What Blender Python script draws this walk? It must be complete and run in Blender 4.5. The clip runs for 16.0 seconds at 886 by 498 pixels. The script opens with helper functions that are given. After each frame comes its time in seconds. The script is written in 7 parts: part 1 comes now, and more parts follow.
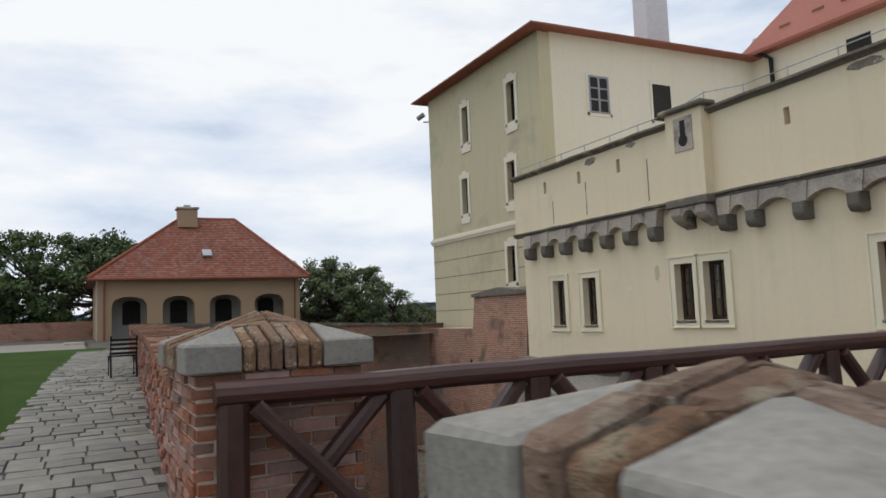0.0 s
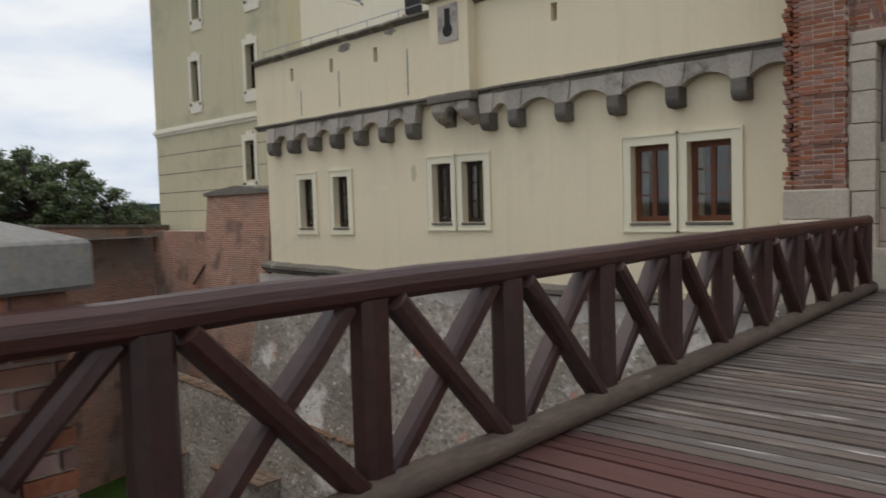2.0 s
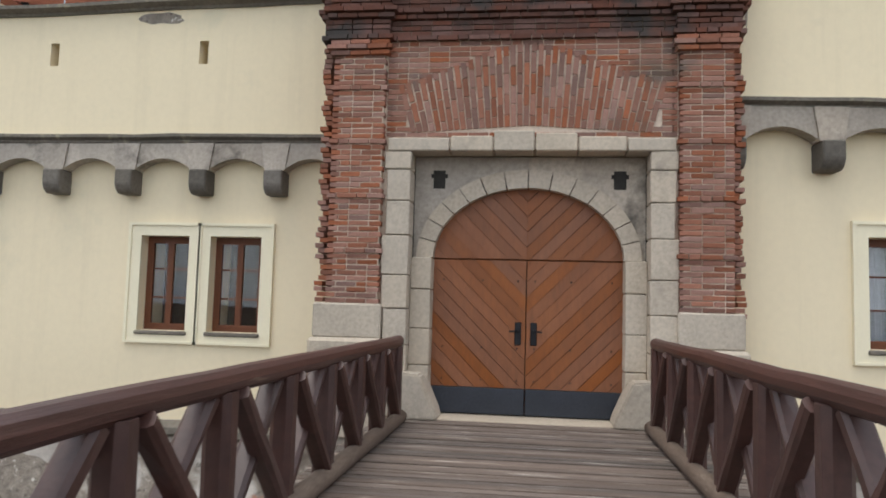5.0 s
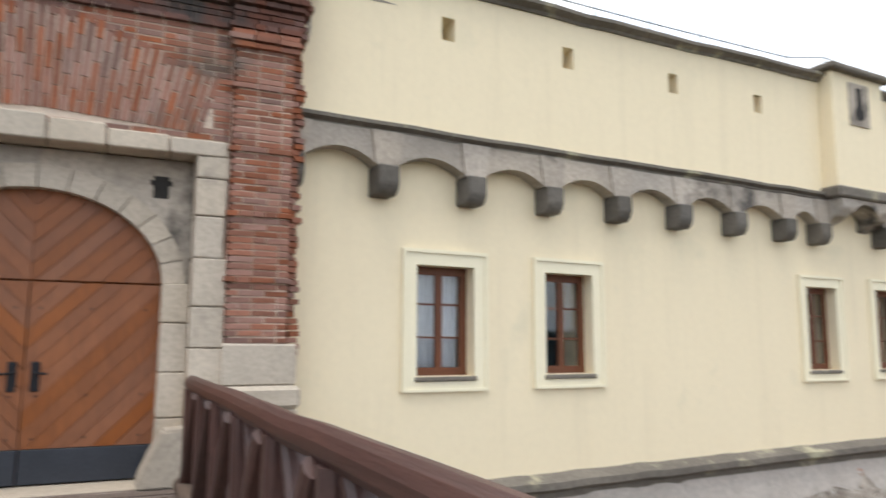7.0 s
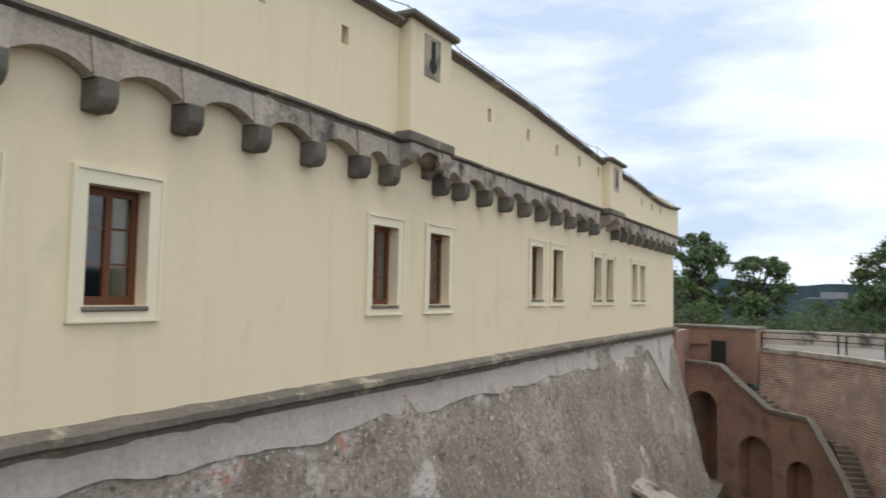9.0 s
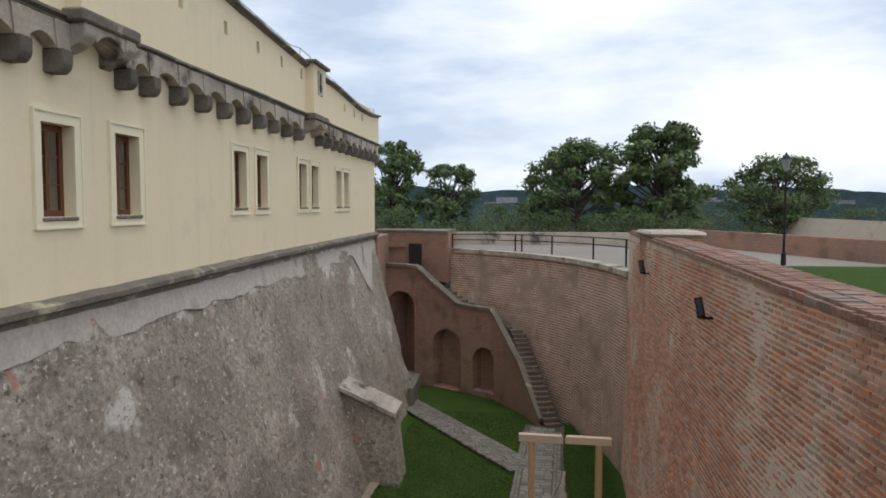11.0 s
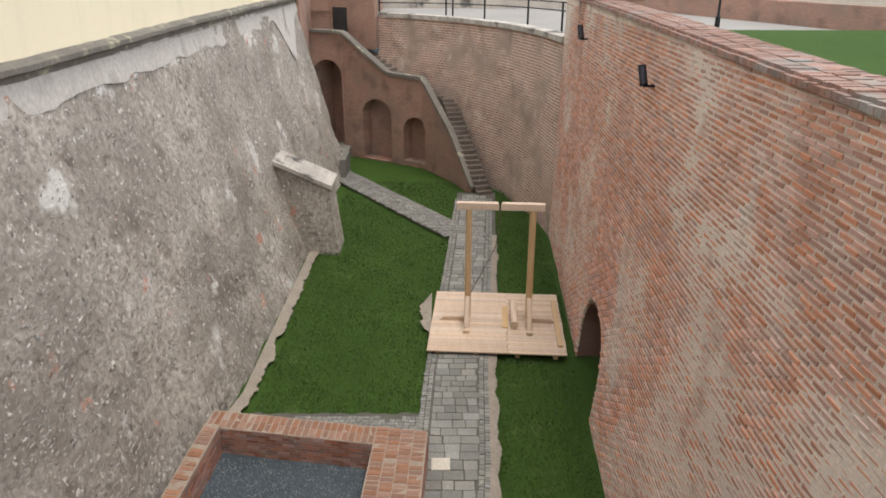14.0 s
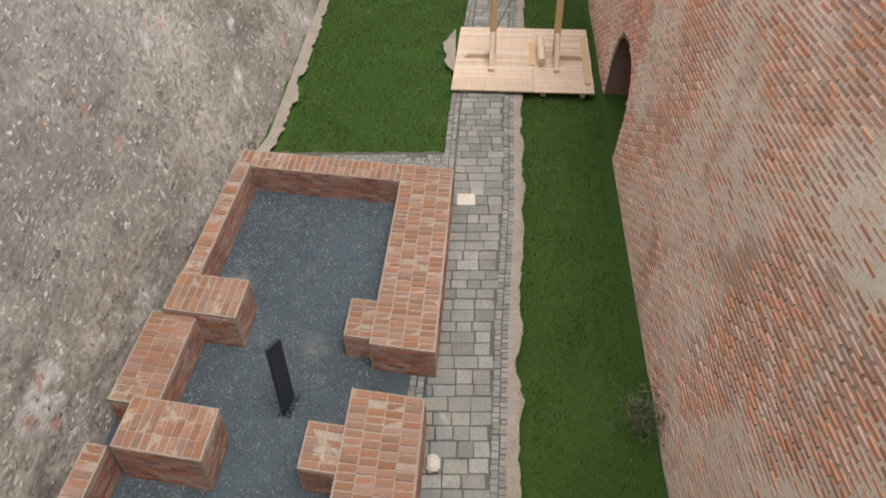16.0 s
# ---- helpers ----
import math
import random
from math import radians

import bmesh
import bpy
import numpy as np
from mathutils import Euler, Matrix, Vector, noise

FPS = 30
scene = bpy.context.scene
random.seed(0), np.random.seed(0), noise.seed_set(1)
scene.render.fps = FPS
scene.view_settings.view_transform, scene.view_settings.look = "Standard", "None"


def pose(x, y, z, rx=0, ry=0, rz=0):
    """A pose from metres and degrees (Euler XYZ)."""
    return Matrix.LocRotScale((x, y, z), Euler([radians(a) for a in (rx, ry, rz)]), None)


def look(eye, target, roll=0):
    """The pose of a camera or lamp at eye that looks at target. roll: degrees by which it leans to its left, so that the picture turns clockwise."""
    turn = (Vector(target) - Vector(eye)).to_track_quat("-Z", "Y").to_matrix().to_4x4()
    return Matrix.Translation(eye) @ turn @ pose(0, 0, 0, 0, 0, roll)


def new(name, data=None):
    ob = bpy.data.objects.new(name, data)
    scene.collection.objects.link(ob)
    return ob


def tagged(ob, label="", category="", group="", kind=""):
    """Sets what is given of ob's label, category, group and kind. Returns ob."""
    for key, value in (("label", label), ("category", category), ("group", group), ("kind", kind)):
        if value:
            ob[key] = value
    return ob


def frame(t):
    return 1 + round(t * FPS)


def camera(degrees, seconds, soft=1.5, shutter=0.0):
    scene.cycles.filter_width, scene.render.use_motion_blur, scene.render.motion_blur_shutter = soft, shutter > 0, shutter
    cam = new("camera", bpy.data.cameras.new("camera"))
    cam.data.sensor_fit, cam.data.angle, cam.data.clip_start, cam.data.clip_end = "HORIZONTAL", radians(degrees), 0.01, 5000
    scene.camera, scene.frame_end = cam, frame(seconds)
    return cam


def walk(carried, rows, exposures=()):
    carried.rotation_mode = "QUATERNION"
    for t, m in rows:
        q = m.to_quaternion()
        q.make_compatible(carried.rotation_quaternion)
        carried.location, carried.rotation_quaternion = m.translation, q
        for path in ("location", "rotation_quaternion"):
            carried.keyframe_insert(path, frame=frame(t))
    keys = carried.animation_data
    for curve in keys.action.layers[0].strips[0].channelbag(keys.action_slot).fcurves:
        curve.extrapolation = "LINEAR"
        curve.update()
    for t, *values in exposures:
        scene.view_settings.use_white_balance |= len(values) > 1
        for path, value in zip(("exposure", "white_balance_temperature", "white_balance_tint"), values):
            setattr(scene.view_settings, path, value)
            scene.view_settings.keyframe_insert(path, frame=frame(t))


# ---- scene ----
cam = camera(62.6, 16.0, soft=1.6, shutter=0.3)
PATH = [
    (0, (-1.605, 1.378, 1.46), (-3.378, 2.284, 1.637), -2.3),
    (0.5, (-2.108, 1.316, 1.453), (-3.875, 2.239, 1.608), -1.6),
    (1, (-2.578, 1.424, 1.431), (-4.25, 2.521, 1.472), -2.6),
    (1.5, (-3.025, 1.703, 1.411), (-4.554, 2.993, 1.376), -2.6),
    (2, (-3.464, 2.071, 1.402), (-4.807, 3.549, 1.29), -1.7),
    (2.5, (-3.766, 2.476, 1.371), (-4.963, 4.065, 1.17), -1.9),
    (3, (-4.077, 2.986, 1.425), (-5.201, 4.629, 1.234), -1.3),
    (3.5, (-4.341, 3.466, 1.457), (-5.298, 5.221, 1.38), -1.1),
    (4, (-4.447, 3.865, 1.482), (-4.961, 5.798, 1.468), -0.6),
    (4.2, (-4.476, 4.003, 1.488), (-4.881, 5.962, 1.49), 0.1),
    (6.3, (-3.643, 5.379, 1.506), (-3.65, 7.34, 1.901), 1.6),
    (6.5, (-3.598, 5.473, 1.511), (-3.447, 7.433, 1.879), 1.1),
    (7, (-3.524, 5.875, 1.503), (-2.708, 7.682, 1.767), 0.2),
    (7.5, (-3.33, 6.158, 1.36), (-2.198, 7.792, 1.575), -0.5),
    (8, (-3.057, 6.267, 1.362), (-1.787, 7.802, 1.543), 0.3),
    (8.5, (-2.842, 6.429, 1.372), (-1.383, 7.788, 1.519), 1.4),
    (9, (-2.605, 6.652, 1.349), (-0.942, 7.757, 1.468), 1.2),
    (9.5, (-2.433, 6.733, 1.307), (-0.653, 7.64, 1.405), 0.2),
    (10, (-2.268, 6.738, 1.276), (-0.393, 7.433, 1.333), 0.6),
    (10.2, (-2.211, 6.758, 1.27), (-0.305, 7.363, 1.302), 0.3),
    (12.3, (-2.095, 7.481, 1.321), (-0.121, 7.662, 1.053), 0.4),
    (12.5, (-2.086, 7.48, 1.318), (-0.123, 7.695, 1.002), -0.1),
    (13, (-2.089, 7.473, 1.323), (-0.164, 7.718, 0.843), 0.3),
    (13.5, (-2.065, 7.473, 1.324), (-0.169, 7.665, 0.718), -0.4),
    (14, (-2.022, 7.479, 1.316), (-0.166, 7.616, 0.584), 0.2),
    (14.5, (-2.008, 7.471, 1.314), (-0.203, 7.568, 0.457), 0.6),
    (15, (-2.048, 7.548, 1.266), (-0.338, 7.667, 0.235), 1.3),
    (15.5, (-2.038, 7.544, 1.235), (-0.439, 7.697, 0.043), -0.6),
    (16, (-2.042, 7.554, 1.216), (-0.553, 7.722, -0.109), -1.3),
]
EXPOSURE = [(0, 0.05), (1, -0.05), (1.7, -0.1), (2.5, 0.25), (3.5, 0.55), (4.2, 0.7), (6.5, 0.93), (7, 1.02), (7.5, 0.88), (8, 0.68), (9, 0.43), (9.5, 0.26), (10.2, 0.22), (12.3, 0.5), (13, 0.85), (14, 1.2), (16, 1.42)]
walk(cam, [(t, look(e, g, r)) for t, e, g, r in PATH], exposures=EXPOSURE)

# ---------- light: bright overcast sky ----------
world = bpy.data.worlds.new("overcast_sky")
scene.world = world
world.use_nodes = True
wn, wl = world.node_tree.nodes, world.node_tree.links
wn.clear()
sky = wn.new("ShaderNodeTexSky")
sky.sky_type, sky.sun_disc = "NISHITA", False
sky.sun_elevation, sky.sun_rotation = radians(48), radians(200)
coord = wn.new("ShaderNodeTexCoord")
stretch = wn.new("ShaderNodeMapping")
stretch.inputs["Scale"].default_value = (1.0, 1.0, 3.4)
stretch.inputs["Rotation"].default_value = (0.08, -0.06, 0.5)
puffs = wn.new("ShaderNodeTexNoise")
puffs.inputs["Scale"].default_value, puffs.inputs["Detail"].default_value = 2.1, 8
puffs.inputs["Roughness"].default_value = 0.55
cover = wn.new("ShaderNodeValToRGB")
cover.color_ramp.elements[0].position, cover.color_ramp.elements[0].color = 0.36, (0.50, 0.60, 0.76, 1)
cover.color_ramp.elements[1].position, cover.color_ramp.elements[1].color = 0.60, (0.97, 0.985, 1.0, 1)
mid = cover.color_ramp.elements.new(0.47)
mid.color = (0.74, 0.81, 0.92, 1)
mixsky = wn.new("ShaderNodeMixRGB")
mixsky.inputs[0].default_value = 0.93
dim = wn.new("ShaderNodeVectorMath")
dim.operation = "SCALE"
dim.inputs["Scale"].default_value = 0.1
glow = wn.new("ShaderNodeBackground")
glow.inputs["Strength"].default_value = 0.98
wout = wn.new("ShaderNodeOutputWorld")
wl.new(coord.outputs["Generated"], stretch.inputs["Vector"])
wl.new(stretch.outputs["Vector"], puffs.inputs["Vector"])
wl.new(puffs.outputs["Fac"], cover.inputs["Fac"])
wl.new(sky.outputs["Color"], dim.inputs[0])
wl.new(dim.outputs["Vector"], mixsky.inputs[1])
wl.new(cover.outputs["Color"], mixsky.inputs[2])
wl.new(mixsky.outputs["Color"], glow.inputs["Color"])
wl.new(glow.outputs["Background"], wout.inputs["Surface"])
sun = new("sun", bpy.data.lights.new("sun", "SUN"))
sun.data.energy, sun.data.angle, sun.data.color = 0.9, radians(25), (1.0, 0.96, 0.9)
sun.matrix_world = look((0, 0, 60), (12, 14, 0))


# ---------- materials ----------
def material(name, base, dark, rough=0.85, big=0.6, fine=14.0, bump=0.25, depth=0.01, spread=0.5, metal=0.0,
             stain=None, stain_scale=0.35, stain_at=0.55, per_piece=0.0, stretch=(1, 1, 1), streak=0.0, spec=0.3, mottle=0.6, patches=()):
    """Two-scale colour variation, an optional stain, fine relief, and a tint for each piece."""
    m = bpy.data.materials.new(name)
    m.use_nodes = True
    n, l = m.node_tree.nodes, m.node_tree.links
    b = n["Principled BSDF"]
    b.inputs["Roughness"].default_value, b.inputs["Metallic"].default_value = rough, metal
    b.inputs["Specular IOR Level"].default_value = spec
    tc, mp = n.new("ShaderNodeTexCoord"), n.new("ShaderNodeMapping")
    mp.inputs["Scale"].default_value = stretch
    l.new(tc.outputs["Object"], mp.inputs["Vector"])

    def noise_tex(scale, detail=6.0, vec=mp):
        t = n.new("ShaderNodeTexNoise")
        t.inputs["Scale"].default_value, t.inputs["Detail"].default_value = scale, detail
        t.inputs["Roughness"].default_value = 0.62
        l.new(vec.outputs["Vector"], t.inputs["Vector"])
        return t

    def mix(fac, a, c):
        x = n.new("ShaderNodeMixRGB")
        if isinstance(fac, float):
            x.inputs[0].default_value = fac
        else:
            l.new(fac, x.inputs[0])
        for i, v in ((1, a), (2, c)):
            if isinstance(v, tuple):
                x.inputs[i].default_value = (*v, 1)
            else:
                l.new(v, x.inputs[i])
        return x.outputs[0]

    def ramp(src, lo, hi):
        r = n.new("ShaderNodeMapRange")
        r.inputs[1].default_value, r.inputs[2].default_value = lo, hi
        l.new(src, r.inputs[0])
        return r.outputs[0]

    large, small = noise_tex(big, 4), noise_tex(fine, 8)
    col = mix(ramp(large.outputs[0], 0.5 - spread / 2, 0.5 + spread / 2), dark, base)
    lo = tuple(0.72 * v for v in dark)
    grain = n.new("ShaderNodeMath")
    grain.operation = "MULTIPLY"
    grain.inputs[1].default_value = mottle
    l.new(ramp(small.outputs[0], 0.62, 0.3), grain.inputs[0])
    col = mix(grain.outputs[0], col, lo)
    if stain:
        st = noise_tex(stain_scale, 9)
        col = mix(ramp(st.outputs[0], stain_at, stain_at + 0.12), col, stain)
    for colour, scale, at, width in patches:
        st = noise_tex(scale, 10)
        col = mix(ramp(st.outputs[0], at, at + width), col, colour)
    if streak:
        sm = n.new("ShaderNodeMapping")
        sm.inputs["Scale"].default_value = (2.2, 2.2, 0.12)
        l.new(tc.outputs["Object"], sm.inputs["Vector"])
        sk = noise_tex(1.5, 7, sm)
        fac = n.new("ShaderNodeMath")
        fac.operation = "MULTIPLY"
        fac.inputs[1].default_value = streak
        l.new(ramp(sk.outputs[0], 0.52, 0.75), fac.inputs[0])
        col = mix(fac.outputs[0], col, lo)
    if per_piece:
        info, geo = n.new("ShaderNodeObjectInfo"), n.new("ShaderNodeNewGeometry")
        add = n.new("ShaderNodeMath")
        l.new(info.outputs["Random"], add.inputs[0])
        l.new(geo.outputs["Random Per Island"], add.inputs[1])
        fr = n.new("ShaderNodeMath")
        fr.operation = "FRACT"
        l.new(add.outputs[0], fr.inputs[0])
        hsv = n.new("ShaderNodeHueSaturation")
        vr = n.new("ShaderNodeMapRange")
        vr.inputs[3].default_value, vr.inputs[4].default_value = 1 - per_piece, 1 + 0.8 * per_piece
        l.new(fr.outputs[0], vr.inputs[0])
        l.new(vr.outputs[0], hsv.inputs["Value"])
        wob = n.new("ShaderNodeMath")
        wob.operation = "MULTIPLY"
        wob.inputs[1].default_value = 7.31
        l.new(fr.outputs[0], wob.inputs[0])
        f2 = n.new("ShaderNodeMath")
        f2.operation = "FRACT"
        l.new(wob.outputs[0], f2.inputs[0])
        hr = n.new("ShaderNodeMapRange")
        hr.inputs[3].default_value, hr.inputs[4].default_value = 1 - per_piece * 1.1, 1 + per_piece * 0.35
        l.new(f2.outputs[0], hr.inputs[0])
        l.new(hr.outputs[0], hsv.inputs["Saturation"])
        l.new(col, hsv.inputs["Color"])
        col = hsv.outputs[0]
    l.new(col, b.inputs["Base Color"])
    if bump:
        bp = n.new("ShaderNodeBump")
        bp.inputs["Strength"].default_value, bp.inputs["Distance"].default_value = bump, depth
        l.new(small.outputs[0], bp.inputs["Height"])
        l.new(bp.outputs["Normal"], b.inputs["Normal"])
    return m


M = {}
M["plaster"] = material("cream_plaster", (0.82, 0.71, 0.50), (0.77, 0.66, 0.46), 0.9, 0.25, 9, 0.25, 0.006, 0.9, stain=(0.70, 0.62, 0.44), stain_scale=0.7, stain_at=0.6, streak=0.22, mottle=0.12)
M["plaster_tower"] = material("darker_tower_plaster", (0.62, 0.55, 0.37), (0.52, 0.47, 0.31), 0.9, 0.2, 6, 0.25, 0.008, 0.9, stain=(0.45, 0.41, 0.28), stain_scale=0.4, stain_at=0.58, streak=0.4, mottle=0.12)
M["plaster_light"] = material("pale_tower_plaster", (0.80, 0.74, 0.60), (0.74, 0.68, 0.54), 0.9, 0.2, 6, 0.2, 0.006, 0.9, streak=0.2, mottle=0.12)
M["trim"] = material("cream_window_trim", (0.82, 0.75, 0.56), (0.78, 0.71, 0.52), 0.85, 1.5, 20, 0.15, 0.003, 0.9, mottle=0.12)
M["house"] = material("ochre_house_plaster", (0.42, 0.30, 0.19), (0.36, 0.25, 0.16), 0.9, 0.4, 8, 0.2, 0.006, 0.8, mottle=0.12)
M["grey_plaster"] = material("grey_niche_plaster", (0.52, 0.50, 0.46), (0.45, 0.43, 0.40), 0.9, 0.5, 8, 0.2, 0.005, mottle=0.12)
M["stone"] = material("weathered_sandstone", (0.56, 0.485, 0.40), (0.34, 0.295, 0.245), 0.92, 0.8, 16, 0.5, 0.012, 0.5, stain=(0.09, 0.08, 0.07), stain_scale=0.9, stain_at=0.55, per_piece=0.14)
M["corbel"] = material("dark_corbel_stone", (0.20, 0.175, 0.145), (0.11, 0.098, 0.082), 0.92, 1.6, 18, 0.5, 0.012, 0.5, per_piece=0.2)
M["coping"] = material("dark_coping", (0.25, 0.22, 0.18), (0.12, 0.105, 0.088), 0.95, 0.7, 14, 0.4, 0.012, 0.6, stain=(0.38, 0.35, 0.24), stain_scale=1.6, stain_at=0.56)
M["limestone"] = material("pale_gate_limestone", (0.59, 0.505, 0.40), (0.44, 0.375, 0.295), 0.85, 1.2, 20, 0.4, 0.008, 0.6, stain=(0.30, 0.26, 0.21), stain_scale=1.3, stain_at=0.6, per_piece=0.08)
M["greystone"] = material("grey_cap_stone", (0.34, 0.32, 0.285), (0.21, 0.20, 0.18), 0.9, 2.0, 40, 0.6, 0.006, 0.7, stain=(0.33, 0.27, 0.18), stain_scale=5, stain_at=0.58)
M["brick"] = material("old_red_brick", (0.40, 0.185, 0.115), (0.28, 0.115, 0.075), 0.93, 1.3, 30, 0.6, 0.008, 0.6, stain=(0.36, 0.28, 0.215), stain_scale=1.6, stain_at=0.57, per_piece=0.35)
M["brick_wall"] = material("moat_wall_brick", (0.64, 0.32, 0.205), (0.46, 0.215, 0.135), 0.95, 0.5, 26, 0.6, 0.008, 0.7, stain=(0.50, 0.39, 0.31), stain_scale=0.5, stain_at=0.55, per_piece=0.27)
M["brick_top"] = material("weathered_coping_brick", (0.37, 0.205, 0.145), (0.235, 0.135, 0.10), 0.95, 0.7, 26, 0.6, 0.008, 0.6, stain=(0.24, 0.205, 0.17), stain_scale=0.9, stain_at=0.52, per_piece=0.24)
M["brick_dark"] = material("sooty_gate_and_recess_shade_brick", (0.37, 0.142, 0.078), (0.23, 0.088, 0.052), 0.93, 0.9, 26, 0.6, 0.008, 0.7, stain=(0.15, 0.10, 0.075), stain_scale=0.9, stain_at=0.58, per_piece=0.30)
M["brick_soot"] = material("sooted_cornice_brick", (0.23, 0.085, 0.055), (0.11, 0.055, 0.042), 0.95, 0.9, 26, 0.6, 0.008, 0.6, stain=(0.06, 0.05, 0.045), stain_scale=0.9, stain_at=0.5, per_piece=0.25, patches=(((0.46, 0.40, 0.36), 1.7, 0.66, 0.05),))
M["brick_pit"] = material("new_capping_brick", (0.325, 0.16, 0.094), (0.205, 0.098, 0.058), 0.93, 1.0, 26, 0.6, 0.008, 0.6, stain=(0.40, 0.30, 0.22), stain_scale=2.2, stain_at=0.58, per_piece=0.18)
M["pit_mortar"] = material("washed_pit_mortar", (0.40, 0.31, 0.235), (0.24, 0.18, 0.135), 0.95, 1.1, 22, 0.8, 0.015, 0.6, stain=(0.27, 0.18, 0.13), stain_scale=1.8, stain_at=0.55)
M["brick_cap"] = material("lichened_cap_brick", (0.34, 0.215, 0.135), (0.20, 0.115, 0.07), 0.95, 6, 28, 1.0, 0.03, 0.4, stain=(0.42, 0.36, 0.25), stain_scale=7, stain_at=0.54, per_piece=0.22, patches=(((0.09, 0.07, 0.055), 14, 0.58, 0.06), ((0.50, 0.44, 0.34), 18, 0.62, 0.05)))
M["mortar"] = material("lime_mortar", (0.72, 0.60, 0.48), (0.56, 0.45, 0.36), 0.95, 0.5, 18, 0.8, 0.02, 0.6, stain=(0.36, 0.255, 0.19), stain_scale=0.6, stain_at=0.54, patches=(((0.66, 0.535, 0.44), 0.7, 0.62, 0.08), ((0.25, 0.19, 0.15), 2.0, 0.66, 0.05)))
M["mortar_dark"] = material("dirty_mortar", (0.30, 0.235, 0.18), (0.19, 0.145, 0.115), 0.95, 0.8, 18, 0.6, 0.012, 0.6)
M["scarp"] = material("weathered_scarp_render", (0.50, 0.435, 0.365), (0.25, 0.213, 0.174), 0.95, 0.30, 7, 1.0, 0.06, 0.32, stain=(0.19, 0.155, 0.125), stain_scale=1.1, stain_at=0.56, streak=0.4, mottle=0.9, patches=(((0.60, 0.555, 0.50), 0.42, 0.57, 0.06), ((0.15, 0.125, 0.10), 2.3, 0.63, 0.05), ((0.46, 0.23, 0.16), 0.85, 0.63, 0.05), ((0.14, 0.12, 0.10), 5.5, 0.60, 0.05), ((0.62, 0.57, 0.50), 7.5, 0.60, 0.05)))
M["rubble"] = material("bare_rubble_stone", (0.40, 0.35, 0.29), (0.22, 0.185, 0.148), 0.95, 1.1, 20, 0.6, 0.01, 0.6, stain=(0.42, 0.22, 0.15), stain_scale=0.6, stain_at=0.60, per_piece=0.4)
M["limewash"] = material("white_lime_band", (0.60, 0.55, 0.49), (0.44, 0.39, 0.34), 0.95, 0.8, 10, 0.5, 0.015, 0.6, stain=(0.34, 0.30, 0.26), stain_scale=0.8, stain_at=0.56, streak=0.5)
M["rail"] = material("brown_stained_timber", (0.092, 0.040, 0.031), (0.052, 0.024, 0.020), 0.45, 1.8, 14, 0.5, 0.005, 0.5, per_piece=0.16, spec=0.45)
M["rail_grain"] = material("brown_stained_handrail", (0.100, 0.042, 0.032), (0.050, 0.022, 0.018), 0.42, 2.2, 12, 0.6, 0.006, 0.5, stretch=(5, 0.35, 5), spec=0.45, patches=(((0.17, 0.115, 0.085), 3.0, 0.66, 0.05),))
M["kick"] = material("worn_kick_timber", (0.22, 0.165, 0.125), (0.11, 0.078, 0.06), 0.7, 1.8, 14, 0.6, 0.008, 0.6, stretch=(3, 0.5, 3), stain=(0.40, 0.33, 0.25), stain_scale=3.0, stain_at=0.62)
M["deck"] = material("weathered_deck_plank", (0.235, 0.185, 0.152), (0.115, 0.085, 0.069), 0.62, 1.6, 14, 0.8, 0.01, 0.55, stain=(0.48, 0.425, 0.37), stain_scale=2.2, stain_at=0.57, per_piece=0.3, stretch=(0.6, 6, 3))
M["deck_red"] = material("red_stained_plank", (0.15, 0.065, 0.052), (0.10, 0.045, 0.038), 0.65, 1.6, 10, 0.4, 0.005, 0.6, per_piece=0.15, stretch=(0.6, 6, 3))
M["door"] = material("orange_stained_oak", (0.29, 0.092, 0.022), (0.21, 0.064, 0.016), 0.5, 1.2, 8, 0.3, 0.004, 0.6, per_piece=0.12, stretch=(3, 3, 0.7), spec=0.4)
M["winwood"] = material("brown_window_wood", (0.16, 0.058, 0.025), (0.12, 0.042, 0.02), 0.5, 3, 20, 0.2, 0.002, 0.7)
M["winwood_dark"] = material("dark_window_wood", (0.045, 0.028, 0.02), (0.03, 0.02, 0.016), 0.5, 3, 20, 0.2, 0.002, 0.7)
M["iron"] = material("dark_iron", (0.03, 0.03, 0.033), (0.02, 0.02, 0.022), 0.55, 5, 40, 0.2, 0.001, metal=0.6)
M["lead"] = material("grey_sheet_metal", (0.40, 0.43, 0.46), (0.33, 0.36, 0.39), 0.45, 2, 20, 0.1, 0.002, metal=0.7)
M["kickplate"] = material("blue_grey_kickplate", (0.055, 0.06, 0.075), (0.04, 0.045, 0.055), 0.5, 3, 30, 0.1, 0.001, metal=0.3)
M["tile"] = material("red_clay_roof_tile", (0.30, 0.105, 0.065), (0.22, 0.075, 0.048), 0.85, 0.6, 12, 0.4, 0.01, 0.6, per_piece=0.22)
M["newtile"] = material("bright_roof_tile", (0.40, 0.15, 0.11), (0.33, 0.12, 0.085), 0.8, 0.6, 12, 0.3, 0.01, 0.6)
M["grass"] = material("cut_grass", (0.060, 0.106, 0.020), (0.038, 0.074, 0.013), 0.95, 0.45, 45, 1.0, 0.04, 0.6, stain=(0.085, 0.12, 0.03), stain_scale=0.9, stain_at=0.6, spec=0.1)
M["blade"] = material("grass_blade", (0.085, 0.142, 0.027), (0.050, 0.092, 0.016), 0.8, 0.5, 9, 0, per_piece=0.3, spec=0.15)
M["dirt"] = material("pale_foot_soil", (0.36, 0.30, 0.235), (0.22, 0.18, 0.14), 0.95, 1.2, 20, 0.9, 0.03, 0.5)
